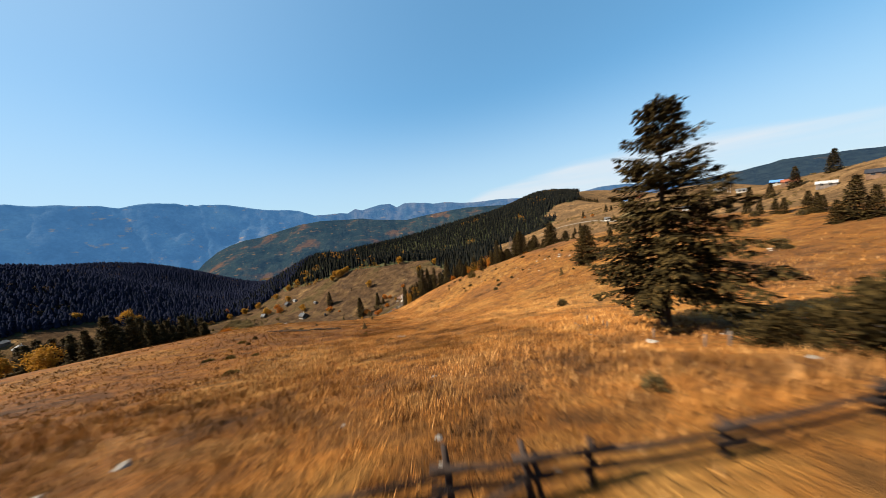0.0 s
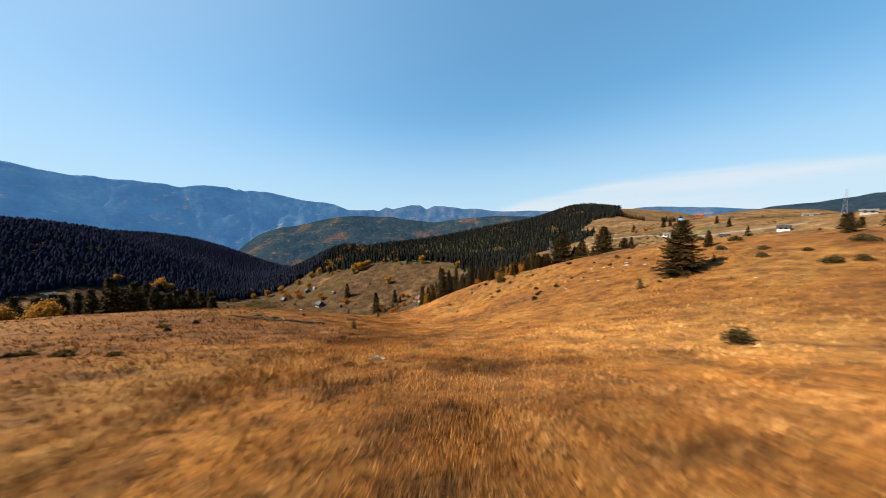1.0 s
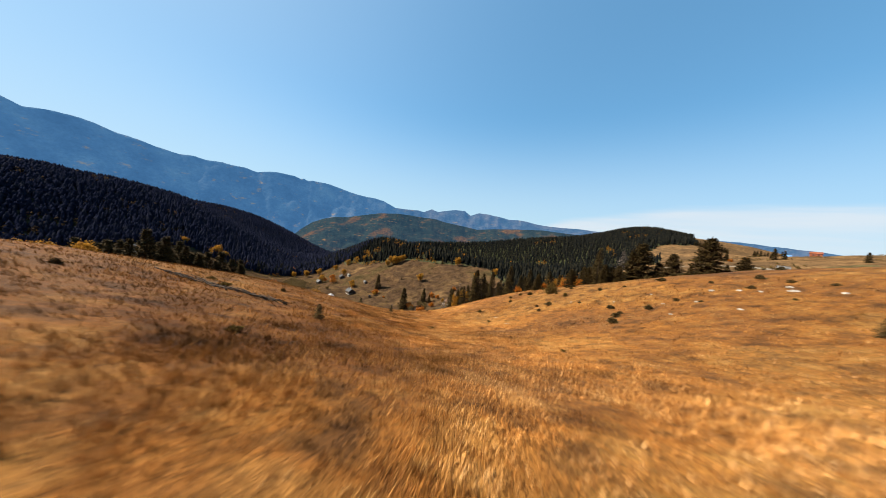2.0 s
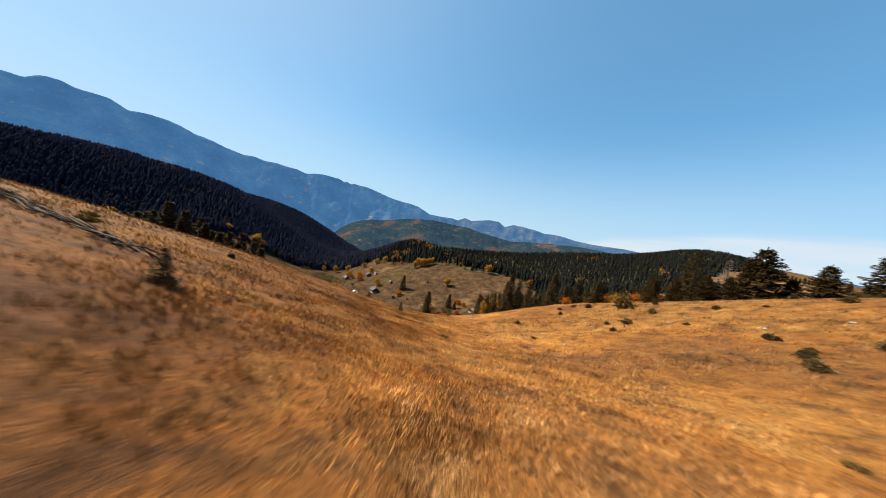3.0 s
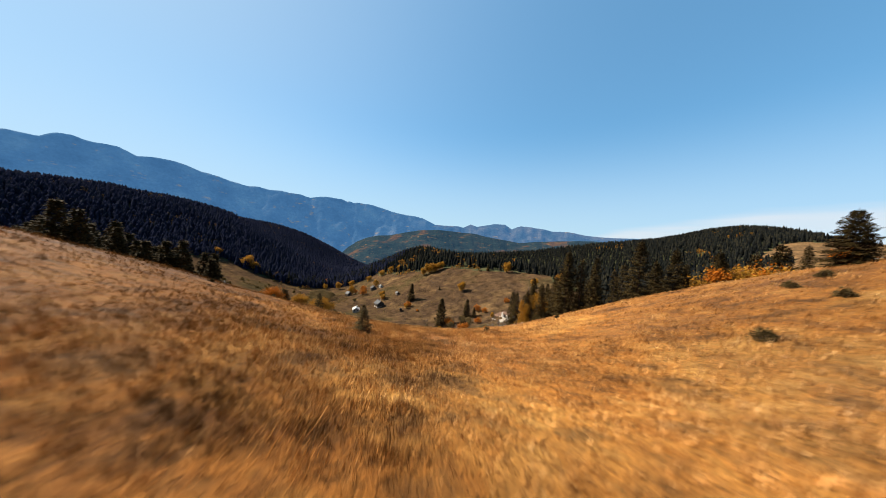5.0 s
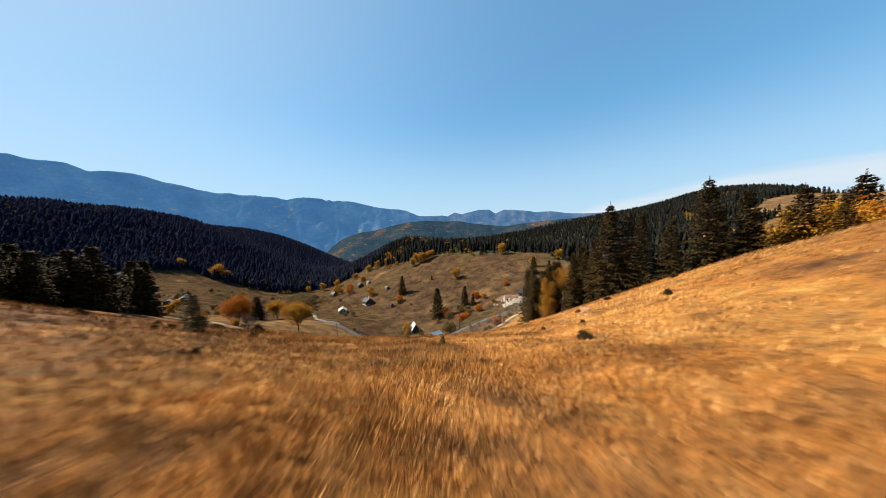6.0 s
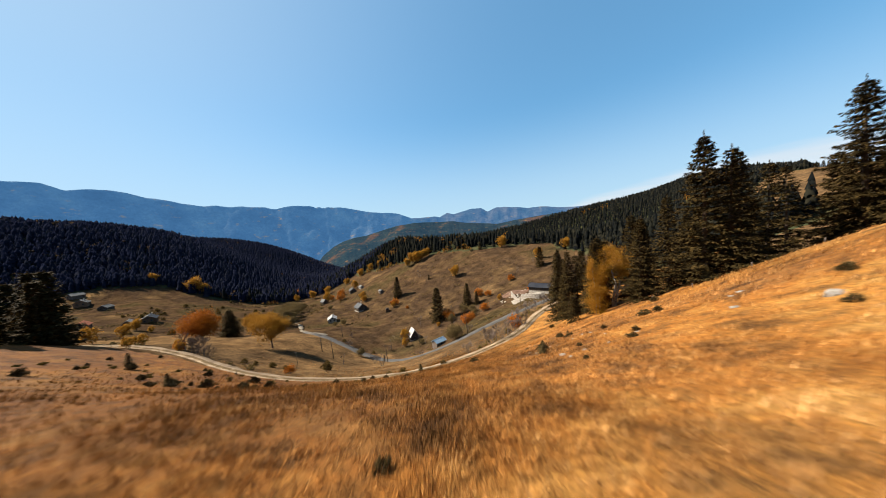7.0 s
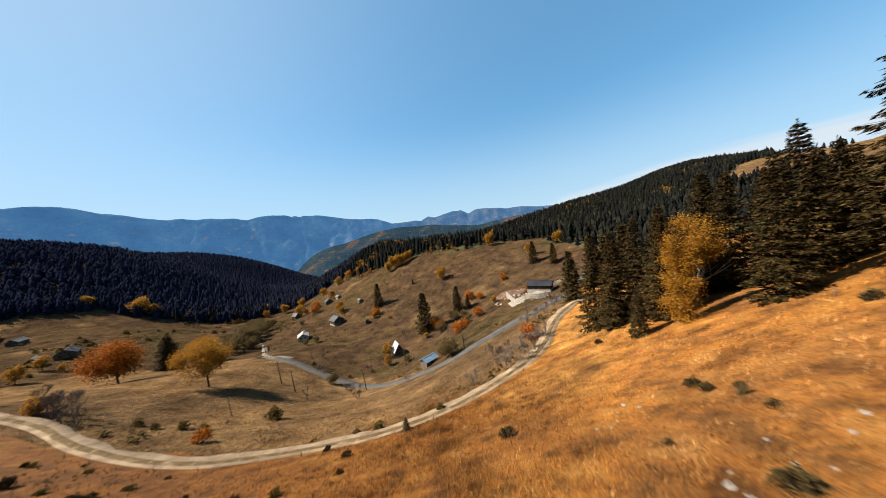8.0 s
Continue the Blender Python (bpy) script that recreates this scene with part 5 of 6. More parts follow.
for x, y, size in [(24.9, 174.5, 1.45), (32.6, 177.1, 1.68), (28.6, 176.4, 1.35)]:
    copy_at(golden, x, y, (x * 50) % 360, size, 0.1, "tall golden tree beyond the brow")
poplar = broadleaf("small_tree", 8.0, 5.6, 52, YELLOW_LEAF, "small yellow tree on the hillside", 2000, 0.42, 1, None, 0.0, group="yellow trees of the valley")
put(poplar, placed(-60.6, 358.7, 0, 1.6, 0.1))
YELLOWS = [(-146.7, 362.3, 1.76), (-141.9, 364.4, 1.52), (-151.6, 364.8, 1.6), (-138.1, 368.3, 1.44), (-155.3, 359.8, 1.28), (-93.5, 318.3, 1.36), (-95.6, 232.3, 0.62), (-353.7, 284.4, 2.24),
           (-347.3, 288.4, 1.6), (-387.1, 270.3, 1.44), (-166.9, 102.5, 1.45), (-262, 172, 1.6), (-275, 178, 1.5), (-250, 163, 1.4), (-238, 197, 0.9), (-205, 172, 1),
           (-149.4, 95.5, 1.3), (-187.8, 96.2, 1.5), (-166.9, 92.6, 1.3), (-132.4, 286, 0.6), (-231.3, 328.6, 1.44), (-217.9, 354.3, 1.28), (-138.1, 160, 0.45)]
YELLOWS_2 = [(-135.6, 156.7, 0.35), (-126, 152.7, 0.4), (-289.6, 366.5, 1.44), (-298, 352.3, 1.12), (-275.8, 376.8, 1.44), (-256.9, 389, 1.28), (-240.5, 397.1, 1.44), (-228.7, 401.7, 1.28),
           (-214, 399, 1.28), (-203.3, 398.5, 1.12), (-59.9, 400.6, 1.44), (-11.6, 332.1, 1.28), (32.7, 185.6, 1.6), (36, 178.5, 1.7), (43.5, 182.5, 1.8), (-229.5, 199.5, 0.5),
           (46.3, 166.7, 0.7), (55.8, 178.3, 0.9), (-85.7, 252, 0.4), (46.6, 186, 1.1), (-30.9, 321.7, 1.12), (-53.1, 267.9, 0.5)]
YELLOWS_3 = [(-172.4, 305.2, 1.1), (-99.9, 240.2, 0.85), (-218.6, 185.0, 0.9), (-121.8, 160.2, 0.42), (-119.6, 158.6, 0.36), (-169.0, 301.5, 0.8)]
for x, y, size in YELLOWS + YELLOWS_2 + YELLOWS_3:
    copy_at(poplar, x, y, (x * 91 + y) % 360, size)
willow = broadleaf("willow_tree", 8.0, 8.5, 57, WILLOW_LEAF, "olive-brown willow along the stream", 2600, 0.45, 2, None, 0.0, group="willows along the stream")
put(willow, placed(-194.2, 242.7, 0, 1.1, 0.1))
for x, y, size in [(-205, 262, 1.3), (-214, 272, 1.3), (-222, 281, 1.2), (-233, 295, 1.2), (-212, 261, 1.3), (-247, 300, 1.1), (-258, 305, 1.0), (-201.2, 249.8, 1.2), (-208, 255.8, 1.1), (-218, 266.1, 1.2), (-226, 273.2, 1.0), (-237.1, 281.2, 1.1), (-187, 236.3, 0.9), (-191.5, 250.7, 0.9), (-248.2, 288, 1.0), (-215.6, 255.7, 1.0), (-230.4, 289.9, 0.9), (-261.6, 312.8, 0.9),
                   (-61.3, 205.8, 0.75), (-63.5, 208.5, 0.6), (-106.7, 211.7, 0.5), (-193.2, 289.7, 0.5), (-73.7, 263.6, 0.7), (-67.6, 260.1, 0.6), (-78.7, 254.6, 0.65), (-64.6, 251, 0.5), (-242.4, 309, 0.8), (-154.6, 258.6, 0.5), (-158, 254.2, 0.45), (-86.7, 231.3, 0.4)]:
    copy_at(willow, x, y, (x * 13) % 360, size)
orange_bush = broadleaf("rust_shrub", 3.6, 3.6, 61, ORANGE_LEAF, "rust-orange shrub on the hillside", 700, 0.32, 2, None, 0.0, group="rust shrubs")
put(orange_bush, placed(-136.2, 291.1, 0, 1.1, 0.05))
for x, y, size in [(-133.2, 290.9, 1.7), (-82.2, 261.1, 1.9), (-80.0, 259.0, 1.5), (-67.2, 242.0, 1.7), (-65.0, 245.5, 1.4), (-210.8, 322.6, 2.4), (-318.5, 372.0, 3.0), (-87.0, 161.9, 0.7), (-121.0, 159.3, 0.8), (-226.6, 343.3, 2.25), (-234, 336.2, 1.8), (-68.6, 284, 1.8), (-61.4, 280.3, 1.35), (-59.5, 254.8, 1.5), (-39.9, 190.7, 1.2), (33.2, 175.3, 1.95), (63, 177.1, 2.4), (58.3, 182.5, 1.95), (-48.7, 296.1, 1.35), (34, 127, 0.9), (40, 123, 0.9), (47, 120, 0.9), (19.3, 137, 0.7), (60, 125, 1.0), (20, 131, 0.9), (13, 131, 0.7), (23.5, 128, 0.8), (5, 137, 0.8), (-119.8, 283.1, 0.75), (-36.2, 269.8, 1.05), (128.9, 219.5, 0.8), (125.0, 224.0, 0.7), (86.7, 170.3, 1.2)]:
    copy_at(orange_bush, x, y, (x * 13) % 360, size)

# -- leafless trees
bare = bare_tree("bare_tree", 7.5, 71, "leafless grey tree beside the road", 1, "leafless trees")
put(bare, placed(-121.5, 160.6, 0, 0.95, 0.1))
thicket = bare_tree("bare_shrub", 4.6, 73, "leafless many-stemmed shrub on the track's bank", 4, "leafless shrubs")
put(thicket, placed(-117.6, 161, 0, 1.1, 0.1))
for x, y, size in [(-130.3, 330.7, 1.05), (-98.2, 256.3, 1.3), (-84.1, 274.1, 1.1), (-111.7, 158.8, 1.05), (-113.6, 160.4, 0.9), (-100.4, 193.6, 0.8), (-126.6, 163, 0.9), (-93.6, 230.9, 0.9), (-87.7, 233.3, 0.8), (-99.6, 236.7, 0.9), (-128.1, 328.5, 0.9), (-45.5, 306.3, 0.9), (-34, 314.9, 0.9), (-79.7, 240, 0.8), (-83.7, 229.5, 0.75), (-106.4, 238.3, 0.6), (-75.7, 248.7, 0.7),
                   (-43.6, 182.3, 0.75), (-41.4, 184.8, 0.8), (-119.5, 262.3, 0.6), (-83.8, 264.7, 0.85), (-26.7, 306.1, 0.9), (-101.7, 211.1, 0.5)]:
    copy_at(bare, x, y, (x * 67 + y * 3) % 360, size)
for x, y, size in [(-46.3, 184.7, 0.9), (-44.2, 178.8, 0.9), (-42, 180.8, 1.0), (-39.4, 183.8, 1.1), (-37.6, 189.8, 0.9), (-34.6, 208.7, 0.9), (-31.9, 214.5, 0.9), (-114.7, 159.2, 1.1), (-109.9, 159.3, 0.8), (-85.7, 195.6, 1.0), (-94.5, 204.3, 0.9),
                   (-118.2, 218.8, 0.8), (-72.5, 199.9, 0.5), (-63.4, 216.7, 0.8), (-57.1, 209.1, 0.7), (-49.6, 176.7, 0.7), (-37.2, 204.2, 1.0), (-39.8, 201, 0.9), (-101.6, 226.5, 0.7), (-126.4, 230.9, 0.6), (-30.3, 219.3, 0.8)]:
    copy_at(thicket, x, y, (x * 67 + y * 3) % 360, size)
round_bush = bush("field_bush", 1.9, 3.0, 77, "round grey-green bush on the pasture", OLIVE_LEAF, 420, 0.34)
put(round_bush, placed(-89.7, 175.1, 0, 1.0, 0.05))
for x, y, size in [(-93.2, 165.8, 0.5), (-61.1, 166.3, 0.55), (-63.9, 165.2, 0.45), (-53.2, 169.5, 0.5), (-99.4, 163.1, 0.45), (-103, 162.9, 0.5), (-96.5, 165, 0.6), (-123.6, 222.1, 0.6), (-105.6, 219.4, 0.5), (12.6, 113.2, 1.25), (14.8, 105.7, 0.4)]:
    copy_at(round_bush, x, y, (x * 17) % 360, size)

# -- junipers and tufts on the meadow
dense = bush("juniper_bush", 0.75, 1.0, 83, "dense rounded dark juniper among pale stones", JUNIPER, 800, 0.10, "junipers of the meadow")
put(dense, placed(-33.9, 145.7, 0, 1.0, 0.05))
for x, y, size in [(-31.6, 153.5, 0.65), (-30.5, 152.9, 0.4), (-31.2, 150.0, 0.5), (-24.0, 118.6, 0.75), (-43.3, 155.5, 0.5), (-57.5, 154.1, 0.6), (-15.8, 130.5, 0.75), (-18.4, 139.4, 0.7), (-35.5, 149.2, 0.4)]:
    copy_at(dense, x, y, (x * 77) % 360, size, 0.05, "dense rounded dark juniper in the dry grass")
juniper = bush("juniper_bush", 0.72, 1.05, 81, "low dark juniper bush in the dry grass", JUNIPER, 420, 0.14, "junipers of the meadow")
put(juniper, placed(15.8, 32.9, 0, 1.25, 0.05))
spread = bush("juniper_bush", 0.95, 0.85, 84, "low spreading juniper mat in the dry grass", JUNIPER, 480, 0.14, "junipers of the meadow")
put(spread, placed(47.4, 35.1, 0, 1.3, 0.05))
tiny = spruce("young_spruce", 2.3, 0.85, 87, "knee-high young spruce in the meadow", 0.02, 0.12, 7, 0.05, 0.1, 0.9, JUNIPER, "young spruces of the meadow", tuft=0.13, tufts=3)
put(tiny, placed(-18.6, 58.4, 0, 0.66, 0.05))
JUNIPERS = [(-98.3, 142.5, 1.3), (-77.5, 138.2, 1.1), (-72.3, 138.8, 1.4), (-88.7, 147.8, 1.2), (-77, 147.4, 1.3), (-70.1, 141.4, 1.0), (-69.2, 144, 1.2), (-62.6, 149.1, 1.0), (-50.6, 140, 0.7), (-60.3, 135.3, 0.7), (-44.8, 138.1, 0.6), (-60.2, 158.4, 0.9),
            (-64.7, 160.7, 0.8), (-43.1, 155.2, 0.9), (-31.6, 154.7, 0.8), (-31.4, 174.9, 0.9), (-20.3, 158.1, 0.9), (-24.9, 147.5, 0.8), (-28.4, 146.8, 0.5), (-24, 147.1, 0.7), (-31.4, 140.6, 0.4), (-28.5, 138.9, 0.5),
            (-31.9, 134.8, 0.35), (-27.7, 140.8, 0.5), (-86.2, 138.9, 1.0), (-77.5, 136.2, 0.9), (-91.7, 131.4, 1.3)]
JUNIPERS_2 = [(-47.4, 117, 0.8), (-57.4, 118.3, 1.0), (-50.3, 116, 0.6), (-94.3, 125, 1.4), (-37.4, 123.4, 0.4), (-26, 124.2, 0.35), (-23.1, 125, 0.4), (-22.3, 134.2, 0.5), (-11, 141.7, 0.7),
              (-5.7, 107, 0.95), (2.3, 119.2, 0.9), (5.2, 120.8, 1.0), (7.7, 118, 1.3), (2.2, 114.5, 0.9), (-9.3, 92.7, 0.35), (18, 83.3, 1.1), (18.9, 88.8, 0.9), (8.2, 98.6, 0.8), (10.6, 101.9, 1.2), (17.8, 113.6, 0.9),
              (12.3, 113.7, 1.0), (21.7, 103.8, 0.9), (31.4, 99.6, 1.2), (19.3, 88.4, 0.6), (-60, 112, 0.5)]
JUNIPERS_3 = [(8.2, 102.5, 0.7), (12.1, 124.5, 1.0), (-35.9, 48.2, 0.7),
              (-32.6, 42.3, 0.6), (-36.2, 71.4, 0.7), (61.9, 53.2, 1.5), (64.3, 40.4, 1.6), (65.8, 46.6, 1.3), (59.7, 48.5, 1.3), (47, 34.3, 0.9), (-29.1, 30.7, 0.5), (5.3, 5.4, 0.45), (67, 54.7, 1.4), (55.1, 83.8, 1.3), (46.8, 95.1, 1.0),
              (40.6, 101.1, 1.1), (33.6, 110.3, 1.0), (24.9, 119.8, 0.8)]
JUNIPERS_4 = [(39.2, 88.2, 1.7), (39.6, 84.0, 1.2), (35.2, 84.1, 1.3), (40.6, 79.9, 1.0), (33.2, 64.4, 1.0), (48.9, 71.7, 2.1), (55.6, 76.5, 2.6), (60.3, 78.9, 1.6), (50.5, 66.1, 1.8), (47.3, 62.9, 2.0), (51.2, 60.9, 1.4),
              (46.7, 54.6, 2.4), (57.3, 60.5, 2.4), (57.2, 59.0, 1.7), (48.5, 53.1, 1.9), (19.1, 84.6, 1.2), (19.3, 89.7, 0.9), (28.4, 82.4, 0.8), (34.0, 76.3, 0.7)]
for k, (x, y, size) in enumerate(JUNIPERS_4):
    copy_at(spread, x, y, (k * 77) % 360, size * 0.6, 0.08, "low spreading juniper on the stony brow")
for k, (x, y, size) in enumerate(JUNIPERS + JUNIPERS_2 + JUNIPERS_3):
    copy_at((juniper, spread, dense, juniper)[k % 4], x, y, (k * 77) % 360, size)
for x, y, size in [(-32.1, 118.1, 0.3), (-32.4, 116.3, 0.14), (-103.5, 144.2, 0.9), (-31, 151.9, 0.3), (-56.2, 164.5, 0.7), (30, 64.3, 0.75), (-34, 141.9, 0.5), (-75.7, 137, 0.7), (43.1, 66.4, 0.5), (-10, 171.3, 0.8), (-45.3, 111.9, 0.9)]:
    copy_at(tiny, x, y, (x * 77) % 360, size)
copy_at(tiny, -29.9, 102.0, 20, 0.84, 0.05, "shoulder-high young spruce in the meadow")
dry_tuft = bush("dry_shrub", 0.9, 0.5, 95, "brown dry shrub in the grass", OLIVE_LEAF, 150, 0.26, "dry shrubs")
scatter_rng = random.Random(29)
for k in range(46):
    x, y = scatter_rng.uniform(-112, -58), scatter_rng.uniform(133, 153)
    copy_at((dry_tuft, dry_tuft, juniper)[k % 3], x, y, k * 77 % 360, scatter_rng.uniform(0.35, 0.8))
for k in range(26):
    y = scatter_rng.uniform(100, 150)
    x = -35 - 0.42 * (y - 120) - scatter_rng.uniform(8, 40)
    copy_at(juniper, x, y, k * 77 % 360, scatter_rng.uniform(0.25, 0.5))
for k in range(14):
    x, y = scatter_rng.uniform(10, 50), scatter_rng.uniform(80, 118)
    copy_at((juniper, spread)[k % 2], x, y, k * 77 % 360, scatter_rng.uniform(0.5, 1.2))
for k in range(30):
    x, y = scatter_rng.uniform(-320, -215), scatter_rng.uniform(190, 300)
    copy_at(round_bush, x, y, k * 31 % 360, scatter_rng.uniform(0.5, 1.2))
wide_bush = bush("juniper_bush", 2.1, 2.6, 91, "large dense juniper thicket beside the spruce", NEEDLES, 1700, 0.22)
put(wide_bush, placed(11.9, 6.0, 0, 0.95, 0.1))
copy_at(wide_bush, 14.2, 6.4, 100, 1.05)
copy_at(wide_bush, 11.6, 8.1, 200, 0.55)
put(dry_tuft, placed(-6.4, 31.2, 0, 0.45, 0.05))
for x, y, size in [(-26.6, 31.6, 0.8), (-24.1, 32.4, 0.6), (-29, 31.3, 0.7), (-18.7, 22.3, 0.8), (-34.7, 43.4, 0.8), (-2.5, 95.3, 0.6), (-38.6, 118.7, 0.6), (-14.6, 46.4, 0.6), (-34.4, 60.4, 0.9), (-38.8, 61.9, 0.8), (-11.4, 78.2, 0.7), (6.5, 64.2, 0.4)]:
    copy_at(dry_tuft, x, y, (x * 37) % 360, size)


# ---- stones ----
def rock(name, seed, label, group="", flat=0.55, material=None):
    rng = random.Random(seed)
    bm = bmesh.new()
    bmesh.ops.create_icosphere(bm, subdivisions=2, radius=1.0)
    for v in bm.verts:
        k = 1 + 0.45 * noise.noise(v.co * 1.3 + Vector((seed, 0, 0))) + 0.18 * noise.noise(v.co * 3.7 + Vector((0, seed, 0)))
        v.co = Vector((v.co.x * k, v.co.y * k * 0.8, v.co.z * k * flat))
    shape = Shape()
    bm.verts.ensure_lookup_table()
    shape.add([v.co for v in bm.verts], [tuple(v.index for v in f.verts) for f in bm.faces])
    bm.free()
    ob = part(name, shape, material or LIMESTONE)
    return tagged(ob, label, "rock", group)


stone_a = put(rock("rock", 3, "pale limestone rock lying in the grass", "stones of the meadow"), placed(-5.8, 34.1, 20, 0.34, 0.05))
stone_b = put(rock("rock", 8, "pale limestone rock lying in the grass", "stones of the meadow", 0.4), placed(-1.4, 99.1, 70, 0.28, 0.05))
STONES = [(-5.2, 33.8, 0.2), (-6.1, 33.5, 0.16), (0.7, 4.6, 0.10), (-1.5, 5.7, 0.08), (0.3, 9.4, 0.12), (-6.2, 4.0, 0.3), (-5.9, 5.2, 0.2), (2.3, 3.3, 0.1), (0.8, 3.7, 0.12), (-1.1, 99.3, 0.22), (-0.8, 98.9, 0.16), (-32.8, 137.3, 0.45),
          (-35.2, 146.2, 0.4), (-35.0, 145.6, 0.3), (-34.8, 146.8, 0.22), (-33.2, 146.6, 0.25), (-32.6, 146.2, 0.2), (-32.9, 148, 0.2), (-31.0, 147.5, 0.25), (-30.0, 148.2, 0.3), (-29.4, 147.4, 0.3), (-31.5, 149.2, 0.15), (-37.6, 152.6, 0.2), (-36.9, 152.2, 0.15), (-36.4, 152.9, 0.12), (-31.5, 137.4, 0.4), (-32.5, 136.2, 0.3), (-27.7, 140.3, 0.35), (-29.9, 138.7, 0.2), (-34.5, 143.6, 0.25), (-29.1, 143.1, 0.25), (-33.4, 140, 0.22), (-51.2, 140.5, 0.3), (1.3, 91.3, 0.26), (1.7, 91.1, 0.16), (1.0, 91.6, 0.14)]
STONES_3 = [(-21.3, 136.1, 0.9), (-20.9, 136.5, 0.5), (-22.0, 130.4, 0.5), (-23.1, 139.2, 0.5), (-24.3, 128.1, 0.45), (-20.5, 143.2, 0.55), (-21.4, 142.6, 0.35), (-22.6, 131.2, 0.3)]
STONES_2 = [(-48.7, 142.6, 0.22), (-35.3, 154.8, 0.35), (-34.8, 153.9, 0.25), (-36, 154.1, 0.22), (-27.1, 126.4, 0.22), (-25.8, 125.6, 0.18), (20.9, 92.7, 0.35), (25.3, 85.2, 0.4), (28.2, 82.8, 0.35), (32.2, 86.6, 0.5), (34, 84.2, 0.4), (36.6, 79.7, 0.6), (37.7, 81.7, 0.5),
            (34.8, 81.9, 0.35), (28.9, 76.3, 0.35), (23.3, 79.2, 0.3), (38.3, 76.3, 0.4), (26.6, 92.1, 0.3), (15, 99.5, 0.3), (5.7, 105.3, 0.25), (10, 6.3, 0.15), (9.5, 10.6, 0.25), (12.7, 10.6, 0.3), (13.5, 11.3, 0.22), (47.1, 36.3, 0.4), (45.9, 35.3, 0.3)]
for k, (x, y, size) in enumerate(STONES + STONES_2 + STONES_3):
    copy_at((stone_a, stone_b)[k % 2], x, y, (k * 53) % 360, size * (0.62 if y > 110 else 1.0), size * 0.14)


# ---- houses ----
def house(name, width, length, wall_h, roof_h, wall_mat, roof_mat, label, windows=2, door=True, chimney=False, eaves=0.35, base=None):
    """A gabled house: walls with gables, a roof of two thick slopes, door, windows, chimney, stone footing. The ridge runs along y."""
    top = thing(name, label, "house")
    w, l = width / 2, length / 2
    if base:
        part("footing", Shape().box(-w - 0.05, w + 0.05, -l - 0.05, l + 0.05, -1.6, 0.12), base, top, "stone footing")
    wall = Shape()
    prof = [(-w, -0.8), (w, -0.8), (w, wall_h), (0, wall_h + roof_h), (-w, wall_h)]
    wall.add([(x, -l, z) for x, z in prof] + [(x, l, z) for x, z in prof],
             [(0, 1, 2, 3, 4), (9, 8, 7, 6, 5), (1, 6, 7, 2), (5, 0, 4, 9), (2, 7, 8, 3), (3, 8, 9, 4), (0, 5, 6, 1)])
    body = part("wall", wall, wall_mat, top)
    slope = math.atan2(roof_h, w)
    run = math.hypot(w, roof_h) + eaves
    for side in (-1, 1):
        m = Matrix.Translation((0, 0, wall_h + roof_h + 0.03)) @ Matrix.Rotation(side * slope, 4, "Y")
        roof = Shape().box(0 if side > 0 else -run, run if side > 0 else 0, -l - eaves, l + eaves, 0.02, 0.14, m)
        slope_ob = part("roof", roof, roof_mat, top)
        n = max(3, int(length / 1.6))
        for k in range(n + 1):
            y = -l - eaves + (length + 2 * eaves - 0.06) * k / n
            part("seam", Shape().box(0.02 if side > 0 else -run, run if side > 0 else -0.02, y, y + 0.06, 0.14, 0.18, m), roof_mat, slope_ob)
    part("ridge_cap", Shape().box(-0.16, 0.16, -l - eaves, l + eaves, wall_h + roof_h + 0.12, wall_h + roof_h + 0.22), roof_mat, top)
    wz = wall_h * 0.45

    def opening(name, x, y, z, sx, sz, face, material, parent):
        """A framed pane or door leaf, set proud on the wall that face names."""
        f, g = Shape(), Shape()
        if face in ("s", "n"):
            s = -1 if face == "s" else 1
            ya, yb = sorted((s * l, s * (l + 0.05)))
            yc, yd = sorted((s * (l + 0.01), s * (l + 0.07)))
            for a, b, c, d in ((x - sx / 2 - 0.08, x - sx / 2, z - 0.08, z + sz + 0.08), (x + sx / 2, x + sx / 2 + 0.08, z - 0.08, z + sz + 0.08), (x - sx / 2, x + sx / 2, z - 0.08, z), (x - sx / 2, x + sx / 2, z + sz, z + sz + 0.08)):
                f.box(a, b, yc, yd, c, d)
            g.box(x - sx / 2, x + sx / 2, ya, yb, z, z + sz)
        else:
            s = -1 if face == "w" else 1
            xa, xb = sorted((s * w, s * (w + 0.05)))
            xc, xd = sorted((s * (w + 0.01), s * (w + 0.07)))
            for a, b, c, d in ((y - sx / 2 - 0.08, y - sx / 2, z - 0.08, z + sz + 0.08), (y + sx / 2, y + sx / 2 + 0.08, z - 0.08, z + sz + 0.08), (y - sx / 2, y + sx / 2, z - 0.08, z), (y - sx / 2, y + sx / 2, z + sz, z + sz + 0.08)):
                f.box(xc, xd, a, b, c, d)
            g.box(xa, xb, y - sx / 2, y + sx / 2, z, z + sz)
        frame_ob = part(name, f, WEATHERED, parent)
        part("pane" if name == "window" else "leaf", g, material, frame_ob)

    for k in range(windows):
        x = (k - (windows - 1) / 2) * width / (windows + 0.4)
        opening("window", x, 0, wz, 0.8, 0.9, "s", WINDOW_DARK, top)
    opening("window", 0, 0, wall_h + roof_h * 0.25, 0.6, 0.7, "s", WINDOW_DARK, top)
    for k in range(windows):
        opening("window", 0, (k - (windows - 1) / 2) * length / (windows + 0.4), wz, 0.8, 0.9, "w", WINDOW_DARK, top)
    if door:
        opening("door", 0, length * 0.32, 0.0, 0.95, 2.0, "e", DARK_WOOD, top)
